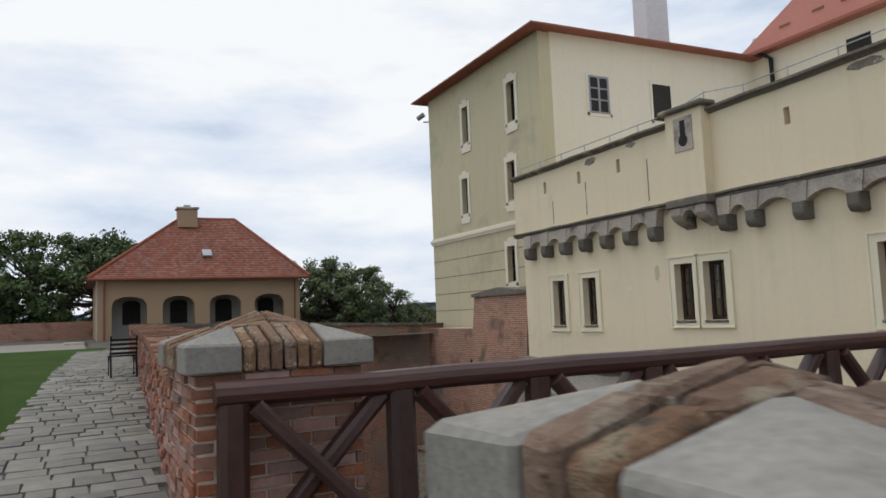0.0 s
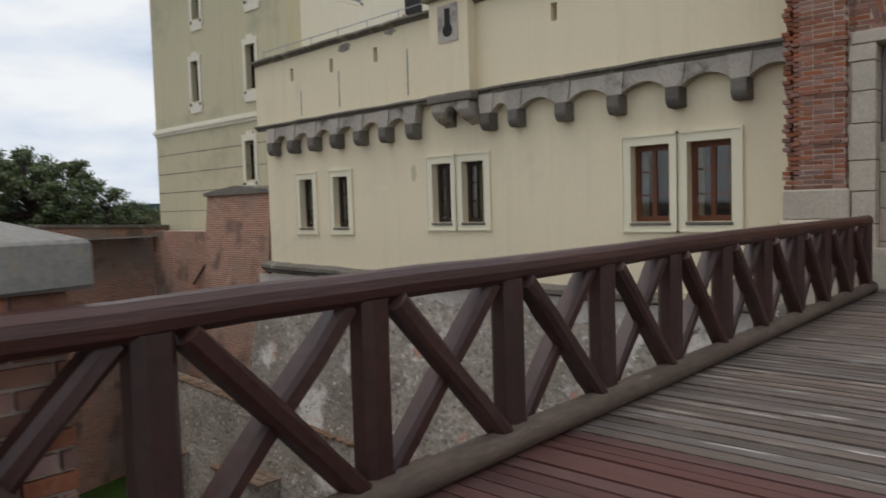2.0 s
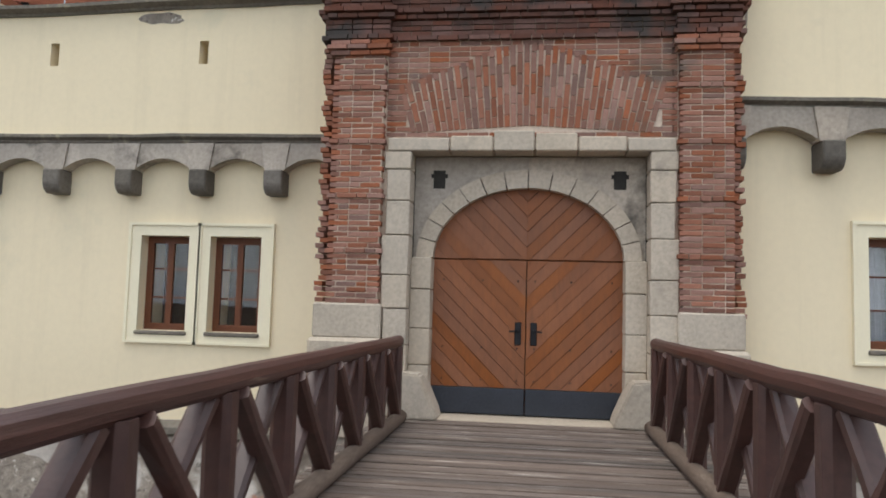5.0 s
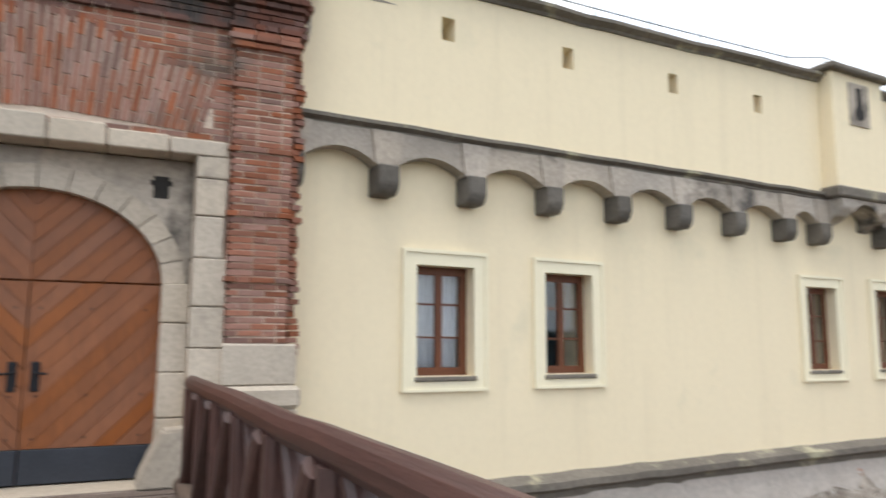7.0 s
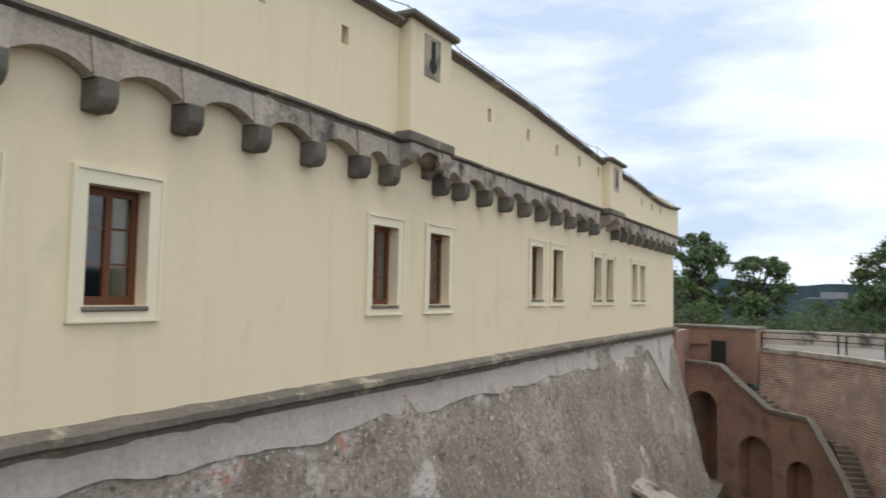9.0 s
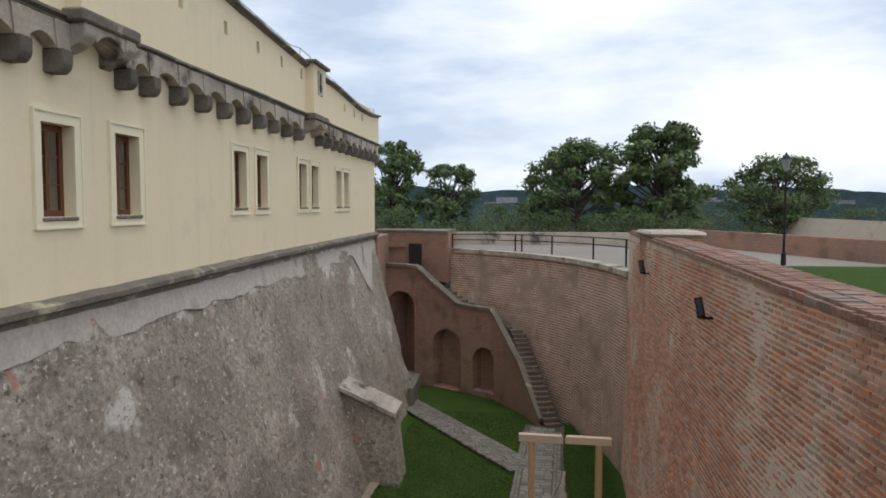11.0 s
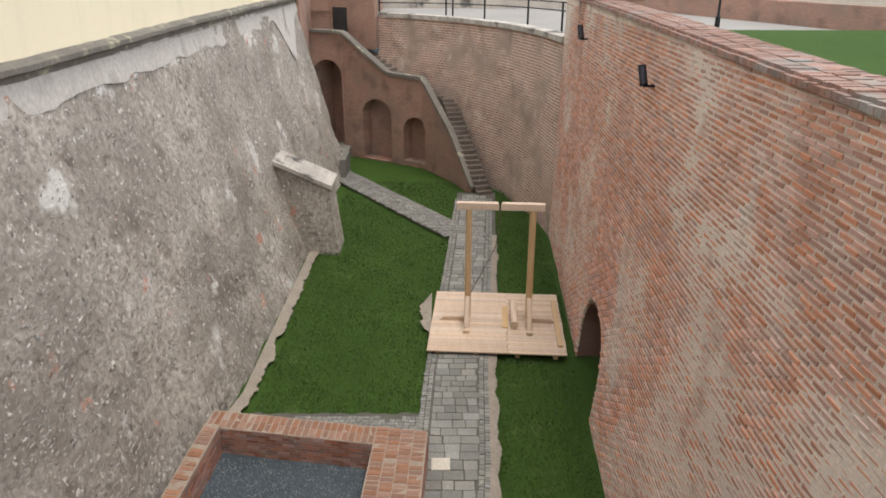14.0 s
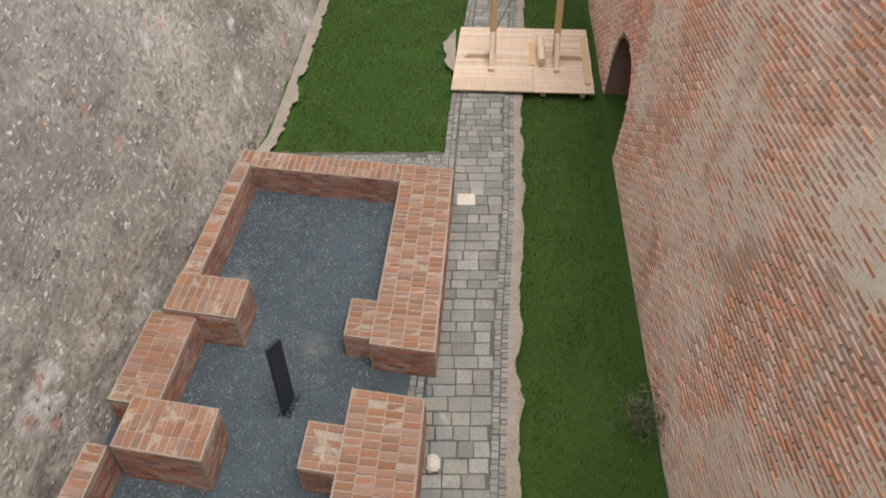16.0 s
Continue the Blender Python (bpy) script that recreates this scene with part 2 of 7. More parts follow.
M["gravel"] = material("dark_blue_gravel", (0.085, 0.102, 0.112), (0.045, 0.056, 0.064), 0.85, 0.7, 60, 1.0, 0.02, 0.6, stain=(0.19, 0.18, 0.15), stain_scale=0.55, stain_at=0.57)
M["pebble"] = material("gravel_chips", (0.26, 0.285, 0.29), (0.08, 0.098, 0.108), 0.8, 3, 40, 0.3, 0.003, per_piece=0.6)
M["paving"] = material("grey_paving_stone", (0.27, 0.25, 0.212), (0.165, 0.153, 0.13), 0.8, 1.2, 22, 0.5, 0.008, 0.6, stain=(0.36, 0.33, 0.26), stain_scale=1.6, stain_at=0.62, per_piece=0.25)
M["step"] = material("worn_brown_step", (0.21, 0.165, 0.13), (0.12, 0.09, 0.07), 0.9, 1.0, 16, 0.5, 0.01, 0.5, stain=(0.30, 0.26, 0.21), stain_scale=1.5, stain_at=0.58, per_piece=0.15)
M["joint"] = material("sandy_joint", (0.14, 0.125, 0.098), (0.075, 0.068, 0.055), 0.95, 1.5, 30, 0.6, 0.01)
M["terrace"] = material("pale_terrace_gravel", (0.31, 0.28, 0.245), (0.24, 0.215, 0.19), 0.95, 0.3, 30, 0.5, 0.01)
M["pine"] = material("fresh_sawn_timber", (0.62, 0.42, 0.22), (0.50, 0.31, 0.14), 0.65, 2.0, 14, 0.2, 0.003, 0.7, per_piece=0.08, stretch=(3, 3, 0.6))
M["board"] = material("pale_platform_board", (0.62, 0.46, 0.33), (0.50, 0.35, 0.24), 0.7, 2.0, 12, 0.25, 0.004, 0.7, per_piece=0.12, stretch=(0.6, 5, 3))
M["bark"] = material("tree_bark", (0.10, 0.075, 0.055), (0.05, 0.04, 0.03), 0.95, 3, 20, 0.8, 0.02, stretch=(2, 2, 0.5))
M["leaf"] = material("tree_leaves", (0.12, 0.18, 0.055), (0.07, 0.115, 0.034), 0.75, 0.35, 3, 0, per_piece=0.45, spec=0.2)
M["leaf_light"] = material("pale_green_leaves", (0.20, 0.25, 0.10), (0.12, 0.16, 0.065), 0.75, 0.35, 3, 0, per_piece=0.45, spec=0.2)
# Distance haze is mixed into this hill colour.
M["hill"] = material("haze_tinted_hill", (0.075, 0.115, 0.125), (0.045, 0.075, 0.085), 1.0, 0.02, 0.15, 0, spread=0.4)
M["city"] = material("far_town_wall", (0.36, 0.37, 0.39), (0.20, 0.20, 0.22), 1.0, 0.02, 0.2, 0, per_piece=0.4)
# Near-black colour in place of the shade inside rooms and openings.
M["dark"] = material("interior_shade_black", (0.05, 0.045, 0.04), (0.03, 0.028, 0.025), 0.9, 1, 8, 0)
M["curtain"] = material("white_net_curtain", (0.75, 0.76, 0.78), (0.65, 0.66, 0.68), 0.9, 3, 20, 0.1, 0.005)
M["sign"] = material("dark_panel", (0.035, 0.035, 0.045), (0.028, 0.028, 0.036), 0.4, 3, 20, 0)
M["weed"] = material("dry_weed", (0.16, 0.15, 0.075), (0.09, 0.09, 0.045), 0.9, 3, 20, 0, per_piece=0.4)


def glass():
    m = bpy.data.materials.new("window_glass")
    m.use_nodes = True
    b = m.node_tree.nodes["Principled BSDF"]
    b.inputs["Base Color"].default_value = (0.9, 0.93, 0.95, 1)
    b.inputs["Roughness"].default_value = 0.03
    b.inputs["Transmission Weight"].default_value = 1.0
    b.inputs["IOR"].default_value = 1.5
    return m


M["glass"] = glass()


def brick_material(name, c1, c2, joint, length=0.3, course=0.078, stain=(0.30, 0.24, 0.19), pale_by=0.75, grime_by=0.8, mortar=0.009):
    """Distant brickwork: courses by height, lengths along the wall."""
    m = material(name, c1, c2, 0.95, 0.4, 12, 0.5, 0.01, 0.6)
    n, l = m.node_tree.nodes, m.node_tree.links
    tc, sep, add, comb, br = n.new("ShaderNodeTexCoord"), n.new("ShaderNodeSeparateXYZ"), n.new("ShaderNodeMath"), n.new("ShaderNodeCombineXYZ"), n.new("ShaderNodeTexBrick")
    l.new(tc.outputs["Object"], sep.inputs[0])
    l.new(sep.outputs[0], add.inputs[0])
    l.new(sep.outputs[1], add.inputs[1])
    l.new(add.outputs[0], comb.inputs[0])
    l.new(sep.outputs[2], comb.inputs[1])
    l.new(comb.outputs[0], br.inputs["Vector"])
    br.inputs["Scale"].default_value = 1.0
    br.inputs["Brick Width"].default_value, br.inputs["Row Height"].default_value = length, course
    br.inputs["Mortar Size"].default_value, br.inputs["Bias"].default_value = mortar, -0.1
    br.inputs["Color1"].default_value, br.inputs["Color2"].default_value, br.inputs["Mortar"].default_value = (*c1, 1), (*c2, 1), (*joint, 1)
    big = n.new("ShaderNodeTexNoise")
    big.inputs["Scale"].default_value, big.inputs["Detail"].default_value = 0.5, 8
    l.new(tc.outputs["Object"], big.inputs["Vector"])
    rg = n.new("ShaderNodeMapRange")
    rg.inputs[1].default_value, rg.inputs[2].default_value = 0.48, 0.66
    l.new(big.outputs[0], rg.inputs[0])
    mx = n.new("ShaderNodeMixRGB")
    mx.inputs[2].default_value = (*stain, 1)
    l.new(rg.outputs[0], mx.inputs[0])
    l.new(br.outputs["Color"], mx.inputs[1])
    pale = n.new("ShaderNodeTexNoise")
    pale.inputs["Scale"].default_value, pale.inputs["Detail"].default_value, pale.inputs["Roughness"].default_value = 1.6, 10, 0.7
    l.new(tc.outputs["Object"], pale.inputs["Vector"])
    r3 = n.new("ShaderNodeMapRange")
    r3.inputs[1].default_value, r3.inputs[2].default_value, r3.inputs[4].default_value = 0.56, 0.66, pale_by
    l.new(pale.outputs[0], r3.inputs[0])
    m3 = n.new("ShaderNodeMixRGB")
    m3.inputs[2].default_value = (*joint, 1)
    l.new(r3.outputs[0], m3.inputs[0])
    l.new(mx.outputs[0], m3.inputs[1])
    grime = n.new("ShaderNodeTexNoise")
    grime.inputs["Scale"].default_value, grime.inputs["Detail"].default_value = 0.9, 10
    off = n.new("ShaderNodeMapping")
    off.inputs["Location"].default_value = (31, 7, 3)
    l.new(tc.outputs["Object"], off.inputs["Vector"])
    l.new(off.outputs["Vector"], grime.inputs["Vector"])
    r4 = n.new("ShaderNodeMapRange")
    r4.inputs[1].default_value, r4.inputs[2].default_value, r4.inputs[4].default_value = 0.54, 0.68, grime_by
    l.new(grime.outputs[0], r4.inputs[0])
    m4 = n.new("ShaderNodeMixRGB")
    m4.inputs[2].default_value = (*(0.45 * v for v in stain), 1)
    l.new(r4.outputs[0], m4.inputs[0])
    l.new(m3.outputs[0], m4.inputs[1])
    l.new(m4.outputs[0], n["Principled BSDF"].inputs["Base Color"])
    return m


M["brick_far"] = brick_material("distant_brickwork", (0.36, 0.165, 0.105), (0.23, 0.105, 0.07), (0.46, 0.36, 0.28), stain=(0.27, 0.20, 0.155), pale_by=0.45)
M["brick_end"] = brick_material("end_wall_brickwork", (0.42, 0.235, 0.165), (0.27, 0.15, 0.108), (0.60, 0.50, 0.41), 0.40, 0.13, stain=(0.34, 0.25, 0.195), pale_by=0.45, grime_by=0.35, mortar=0.02)
M["brick_stair"] = brick_material("stair_brickwork", (0.35, 0.165, 0.108), (0.235, 0.108, 0.073), (0.36, 0.265, 0.205), stain=(0.24, 0.16, 0.12), pale_by=0.3, grime_by=0.5, mortar=0.014)


# ---------- mesh helpers ----------
def part(name, bm, mat, parent=None, label="", smooth=False):
    me = bpy.data.meshes.new(name)
    bmesh.ops.recalc_face_normals(bm, faces=bm.faces)
    bm.to_mesh(me)
    bm.free()
    me.materials.append(mat)
    if smooth:
        me.polygons.foreach_set("use_smooth", [True] * len(me.polygons))
    ob = new(name, me)
    ob.parent = parent
    return tagged(ob, label)


def raw(name, verts, faces, mat, parent=None, label="", smooth=False):
    me = bpy.data.meshes.new(name)
    me.from_pydata(verts, [], faces)
    me.update()
    me.materials.append(mat)
    if smooth:
        me.polygons.foreach_set("use_smooth", [True] * len(me.polygons))
    ob = new(name, me)
    ob.parent = parent
    return tagged(ob, label)


def thing(name, label, category, kind="", group="", at=(0, 0, 0)):
    ob = new(name)
    ob.location = at
    ob.empty_display_size = 0.1
    return tagged(ob, label, category, group, kind)


CUBE = [(0, 1, 3, 2), (4, 6, 7, 5), (0, 4, 5, 1), (2, 3, 7, 6), (0, 2, 6, 4), (1, 5, 7, 3)]


def box(bm, x0, x1, y0, y1, z0, z1, m=None):
    vs = [bm.verts.new((x, y, z) if m is None else m @ Vector((x, y, z))) for x in (x0, x1) for y in (y0, y1) for z in (z0, z1)]
    for f in CUBE:
        bm.faces.new([vs[i] for i in f])
    return vs


def cbox(x0, x1, y0, y1, z0, z1, bevel=0.01, rough=0.0, m=None):
    bm = bmesh.new()
    box(bm, x0, x1, y0, y1, z0, z1)
    bmesh.ops.bevel(bm, geom=bm.edges[:], offset=bevel, segments=1, affect="EDGES")
    for v in bm.verts:
        if rough:
            v.co += Vector((random.uniform(-1, 1), random.uniform(-1, 1), random.uniform(-1, 1))) * rough
        if m is not None:
            v.co = m @ v.co
    return bm


def prism(bm, pts, axis, a, b):
    """A polygon (two coordinates in the order of the other axes) drawn out along an axis from a to b."""
    def co(p, d):
        return {"x": (d, p[0], p[1]), "y": (p[0], d, p[1]), "z": (p[0], p[1], d)}[axis]
    lo, hi = [bm.verts.new(co(p, a)) for p in pts], [bm.verts.new(co(p, b)) for p in pts]
    bm.faces.new(lo)
    bm.faces.new(hi[::-1])
    for i in range(len(pts)):
        j = (i + 1) % len(pts)
        bm.faces.new((lo[i], hi[i], hi[j], lo[j]))


def tube(bm, pts, r, seg=8, wob=0.0, cap=True):
    """A round bar through points; r is one radius or one for each point."""
    rings = []
    for i, p in enumerate(pts):
        p = Vector(p)
        d = (Vector(pts[min(i + 1, len(pts) - 1)]) - Vector(pts[max(i - 1, 0)])).normalized()
        u = d.cross(Vector((0, 0, 1)) if abs(d.z) < 0.9 else Vector((1, 0, 0))).normalized()
        w = d.cross(u)
        rr = r[i] if isinstance(r, (list, tuple)) else r
        rings.append([bm.verts.new(p + (u * math.cos(6.28319 * k / seg) + w * math.sin(6.28319 * k / seg)) * rr * (1 + random.uniform(-wob, wob))) for k in range(seg)])
    for a, b in zip(rings, rings[1:]):
        for k in range(seg):
            bm.faces.new((a[k], a[(k + 1) % seg], b[(k + 1) % seg], b[k]))
    if cap:
        bm.faces.new(rings[0][::-1])
        bm.faces.new(rings[-1])


def lerp(x, table):
    """Straight-line reading of a table of (x, value)."""
    if x <= table[0][0]:
        return table[0][1]
    for (a, va), (b, vb) in zip(table, table[1:]):
        if x <= b:
            return va + (vb - va) * (x - a) / (b - a)
    return table[-1][1]


def beam(bm, p0, p1, w, h, up=(0, 0, 1), wob=0.0):
    """A squared timber from p0 to p1, w wide and h high."""
    p0, p1 = Vector(p0), Vector(p1)
    d = (p1 - p0).normalized()
    s = d.cross(Vector(up)).normalized()
    u = s.cross(d)
    c = min(w, h) * 0.24
    prof = [(-w / 2 + c, -h / 2), (w / 2 - c, -h / 2), (w / 2, -h / 2 + c), (w / 2, h / 2 - c), (w / 2 - c, h / 2), (-w / 2 + c, h / 2), (-w / 2, h / 2 - c), (-w / 2, -h / 2 + c)]
    steps = 4 if wob else 1
    rings = []
    for i in range(steps + 1):
        q = p0.lerp(p1, i / steps)
        rings.append([bm.verts.new(q + s * (a + random.uniform(-wob, wob)) + u * (b + random.uniform(-wob, wob))) for a, b in prof])
    for a, b in zip(rings, rings[1:]):
        for k in range(8):
            bm.faces.new((a[k], a[(k + 1) % 8], b[(k + 1) % 8], b[k]))
    bm.faces.new(rings[0][::-1])
    bm.faces.new(rings[-1])


def holed_wall(xs, zs, holes, y, depth, top=None):
    """A wall in the plane of x and z with rectangular openings, y its face, depth its thickness; top(x) bends its upper edge."""
    xs = sorted(set(xs + [h[0] for h in holes] + [h[1] for h in holes]))
    zs = sorted(set(zs + [h[2] for h in holes] + [h[3] for h in holes]))
    bm = bmesh.new()
    grid = {}

    def v(i, j, side):
        if (i, j, side) not in grid:
            z = top(xs[i]) if top and j == len(zs) - 1 else zs[j]
            grid[i, j, side] = bm.verts.new((xs[i], y + depth * side, z))
        return grid[i, j, side]

    def solid(i, j):
        if i < 0 or j < 0 or i >= len(xs) - 1 or j >= len(zs) - 1:
            return False
        cx, cz = (xs[i] + xs[i + 1]) / 2, (zs[j] + zs[j + 1]) / 2
        return not any(h[0] < cx < h[1] and h[2] < cz < h[3] for h in holes)
    for i in range(len(xs) - 1):
        for j in range(len(zs) - 1):
            if not solid(i, j):
                continue
            for s in (0, 1):
                bm.faces.new((v(i, j, s), v(i + 1, j, s), v(i + 1, j + 1, s), v(i, j + 1, s)))
            for di, dj, a, b in ((-1, 0, (i, j), (i, j + 1)), (1, 0, (i + 1, j), (i + 1, j + 1)), (0, -1, (i, j), (i + 1, j)), (0, 1, (i, j + 1), (i + 1, j + 1))):
                if not solid(i + di, j + dj):
                    bm.faces.new((v(*a, 0), v(*b, 0), v(*b, 1), v(*a, 1)))
    return bm

# ---------- plan ----------
FLOOR = -9.4            # moat floor
YL, YR = 16.1, 15.0     # faces of the two front walls
TOP_R = [(-1.6, 6.47), (5, 6.6), (9.9, 6.75), (13, 6.68), (15.7, 6.6), (24, 6.15), (28, 6.05), (33, 5.75), (35.5, 5.8), (37.6, 6.0)]
TOP_L = [(-24, 6.2), (-16, 6.3), (-7, 6.5)]
GROUND = [(-60, 0.7), (-20, 0.5), (-7.5, 0.05), (-1.5, 0.0), (3, -0.75), (20, -0.95), (30, -1.35)]
OUT_R = [(-3.0, 3.0), (10, 3.0), (20, 2.85), (26.5, 2.7)]   # top edge of the outer moat wall, right of the bridge


def ground_z(x):
    return lerp(x, GROUND)


# ---------- moat floor, scarp, outer walls ----------
def grid_mesh(name, nu, nv, point, mat, label="", category="", kind="structure", smooth=True):
    verts = [point(i / nu, j / nv) for j in range(nv + 1) for i in range(nu + 1)]
    faces = [(j * (nu + 1) + i, j * (nu + 1) + i + 1, (j + 1) * (nu + 1) + i + 1, (j + 1) * (nu + 1) + i) for j in range(nv) for i in range(nu)]
    return tagged(raw(name, verts, faces, mat, smooth=smooth), label, category, "", kind)


def floor_point(u, v):
    x, y = -45 + 100 * u, 1 + 21 * v
    return (x, y, FLOOR + 0.03 * noise.noise((x * 0.6, y * 0.6, 0)))


grid_mesh("moat_floor", 200, 40, floor_point, M["grass"], "green mown grass on the moat floor", "lawn")


def scarp_y(s, x=20.0):
    return 14.95 - (14.95 - lerp(x, [(2, 13.7), (8, 13.25), (12, 12.95), (14, 12.55), (37, 12.35)])) * s ** 1.15


SCARP = [-1.7, 37.0]


def scarp_point(u, v):
    x = SCARP[0] + (SCARP[1] - SCARP[0]) * u
    z = -0.68 - v * 9.8
    rough = 0.13 * noise.fractal((x * 0.45, z * 0.45, 3.0), 0.8, 2.1, 8) + 0.07 * max(0.0, noise.noise((x * 0.5, z * 0.5, 21.0))) * noise.cell((x * 4.0, z * 5.0, 8.0))
    off = 1.1 * max(0.0, min(1.0, (-2.0 - x) / 4)) if x < 0 else 0
    return (x, scarp_y(v, x) + rough * (0.25 + v) - 0.0 + off * (1 - v), z)


grid_mesh("wall_scarp", 270, 90, scarp_point, M["scarp"], "rough grey rendered sloping scarp wall with bare stones", "wall")
# bare rubble stones that stand out where the render has fallen
g = np.random.default_rng(31)
rv, rf = [], []
while len(rf) < 8000 * 8:
    u, v = g.uniform(0.05, 0.99), g.uniform(0.06, 0.99)
    x, y, z = scarp_point(u, v)
    if noise.fractal((x * 0.55, z * 0.55, 40.0), 1.0, 2.0, 4) < g.uniform(-0.1, 0.75):
        continue
    a, b, d = g.uniform(0.02, 0.12), g.uniform(0.015, 0.06), g.uniform(0.003, 0.02)
    tilt, i = g.uniform(-0.5, 0.5), len(rv)
    for k in range(6):
        w = 6.28319 * k / 6 + g.uniform(-0.3, 0.3)
        p, q = a * math.cos(w) * g.uniform(0.75, 1.1), b * math.sin(w) * g.uniform(0.75, 1.1)
        rv.append((x + p * math.cos(tilt) - q * math.sin(tilt), y + 0.03, z + p * math.sin(tilt) + q * math.cos(tilt)))
    rv += [(x - 0.4 * a, y - d, z - 0.2 * b), (x + 0.4 * a, y - d * g.uniform(0.5, 1.2), z + 0.25 * b)]
    rf += [(i + 4, i + 5, i + 7, i + 6)[::1], (i, i + 7, i + 5), (i, i + 1, i + 7), (i + 1, i + 2, i + 7), (i + 2, i + 6, i + 7), (i + 2, i + 3, i + 6), (i + 3, i + 4, i + 6), (i, i + 5, i + 7)][:7] + [(i + 5, i + 4, i + 3)]
tagged(raw("rubble", rv, rf, M["rubble"], bpy.data.objects["wall_scarp"]), "bare rubble stones", "", "", "stuff")


def band_point(u, v):
    x = SCARP[0] + (SCARP[1] - SCARP[0]) * u
    off = 1.1 * max(0.0, min(1.0, (-2.0 - x) / 4)) if x < 0 else 0
    edge = (0.55 if x > -3 else 1.5) + (0.25 if x > -3 else 0.7) * noise.fractal((x * 0.5, 0, 0), 1.0, 2.0, 5) + 1.9 * max(0.0, 1 - abs(x - 33.5) / 2.2)
    s = v * max(0.12, edge)
    return (x, scarp_y(s / 9.5, x) - 0.035 + off, (-0.78 if x > -3 else -0.6) - s)


grid_mesh("wall_limewash", 200, 6, band_point, M["limewash"], "flaking whitish lime band below the ledge", "wall")
SCARP[:] = [-24.5, -6.9]
grid_mesh("wall_scarp_left", 150, 90, scarp_point, M["scarp"], "rough grey rendered sloping scarp wall with bare stones", "wall")
grid_mesh("wall_limewash_left", 100, 6, band_point, M["limewash"], "flaking whitish lime band below the ledge", "wall")


def outer_base(x):
    return lerp(x, [(-3, 4.5), (4, 4.33), (12, 3.85), (20, 3.3), (27, 2.9)])


def outer_face(x, s):
    """Face of the outer wall, s from the top (0) to the foot (1)."""
    return lerp(x, OUT_R) + (outer_base(x) - lerp(x, OUT_R)) * s ** 1.2


def outer_top(x):
    return lerp(x, [(-3, 0.0), (5, -0.1), (10, 0.0), (16, 0.1), (26.5, 0.2)])


def outer_point(u, v):
    x = -3 + 29.8 * u
    zt = outer_top(x) - 0.12
    z = zt + (FLOOR - 0.05 - zt) * v
    patch = noise.fractal((x * 0.33, z * 0.33, 1.7), 1.0, 2.0, 5)
    low = max(0.0, min(1.0, (v - 0.35) * 1.6))
    bulge = max(-0.012, min(0.0085, 0.05 * (patch + 0.6 * low - 0.28)))
    ax = (x - 14.5) / 1.6
    if abs(ax) < 1.0 and z < -8.6 + 1.5 * math.sqrt(max(0.0, 1 - ax * ax)):
        return (x, outer_face(x, v) - 2.2, z)
    return (x, outer_face(x, v) + bulge + 0.004 * noise.noise((x * 3, z * 3, 0)), z)


grid_mesh("wall_outer", 400, 130, outer_point, M["mortar"], "old red brick outer moat wall with patches of worn render", "wall")

# brick lining of the arched recess, its darker colour painting the shade inside
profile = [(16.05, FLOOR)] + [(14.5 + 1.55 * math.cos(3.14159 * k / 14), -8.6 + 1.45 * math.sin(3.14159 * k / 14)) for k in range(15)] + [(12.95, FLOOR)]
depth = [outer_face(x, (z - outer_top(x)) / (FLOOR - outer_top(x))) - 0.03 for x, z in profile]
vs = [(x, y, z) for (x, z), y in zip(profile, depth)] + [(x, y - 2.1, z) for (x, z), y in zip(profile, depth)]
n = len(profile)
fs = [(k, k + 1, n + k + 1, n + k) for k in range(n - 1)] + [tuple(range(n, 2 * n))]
raw("lining", vs, fs, M["brick_dark"], bpy.data.objects["wall_outer"], "brick lining of the arched recess, coloured dark for its shade")

# coping of brick on edge along the outer wall
bm = bmesh.new()
for k in range(200):
    x = -2.9 + k * 0.147
    y, z = lerp(x, OUT_R), outer_top(x)
    t = random.uniform(-0.008, 0.008)
    for a, b, dz in ((-0.95, -0.66, -0.03), (-0.65, -0.36, -0.01), (-0.35, -0.03, -0.02), (-0.02, 0.06, -0.07)):
        box(bm, x + 0.004, x + 0.138, y + a, y + b, z - 0.16, z + t + dz + random.uniform(-0.006, 0.006))
cop = part("outer_wall_coping", bm, M["brick_top"])
tagged(cop, "weathered brick-on-edge coping of the moat wall", "coping", "", "stuff")
bm = bmesh.new()
box(bm, -3, 26.5, 1.95, 2.75, -3, -0.3)
tagged(part("wall_outer_core", bm, M["mortar"]), "brick wall core below the coping", "wall", "", "structure")

# ---------- end of the moat ----------
END = [(26.5, 2.75), (29.5, 3.2), (33, 4.3), (36.5, 6.4), (39.5, 9.2), (40.6, 11.0)]
END_TOP = [(0, -1.5), (1, -1.5)]


def along(pts, u):
    d = [0]
    for a, b in zip(pts, pts[1:]):
        d.append(d[-1] + math.dist(a, b))
    s = u * d[-1]
    for i in range(len(pts) - 1):
        if s <= d[i + 1] + 1e-6:
            f = (s - d[i]) / (d[i + 1] - d[i])
            return (pts[i][0] + (pts[i + 1][0] - pts[i][0]) * f, pts[i][1] + (pts[i + 1][1] - pts[i][1]) * f)
    return pts[-1]


def end_point(u, v):
    x, y = along(END, u)
    zt = lerp(u, END_TOP)
    z = zt + (FLOOR - 0.1 - zt) * v
    r = 0.10 * noise.fractal((x * 0.5, y * 0.5, z * 0.5), 0.8, 2.1, 7)
    return (x - (0.6 * v) * 0.7 + r * 0.7, y + 0.2 * v - r * 0.5, z)


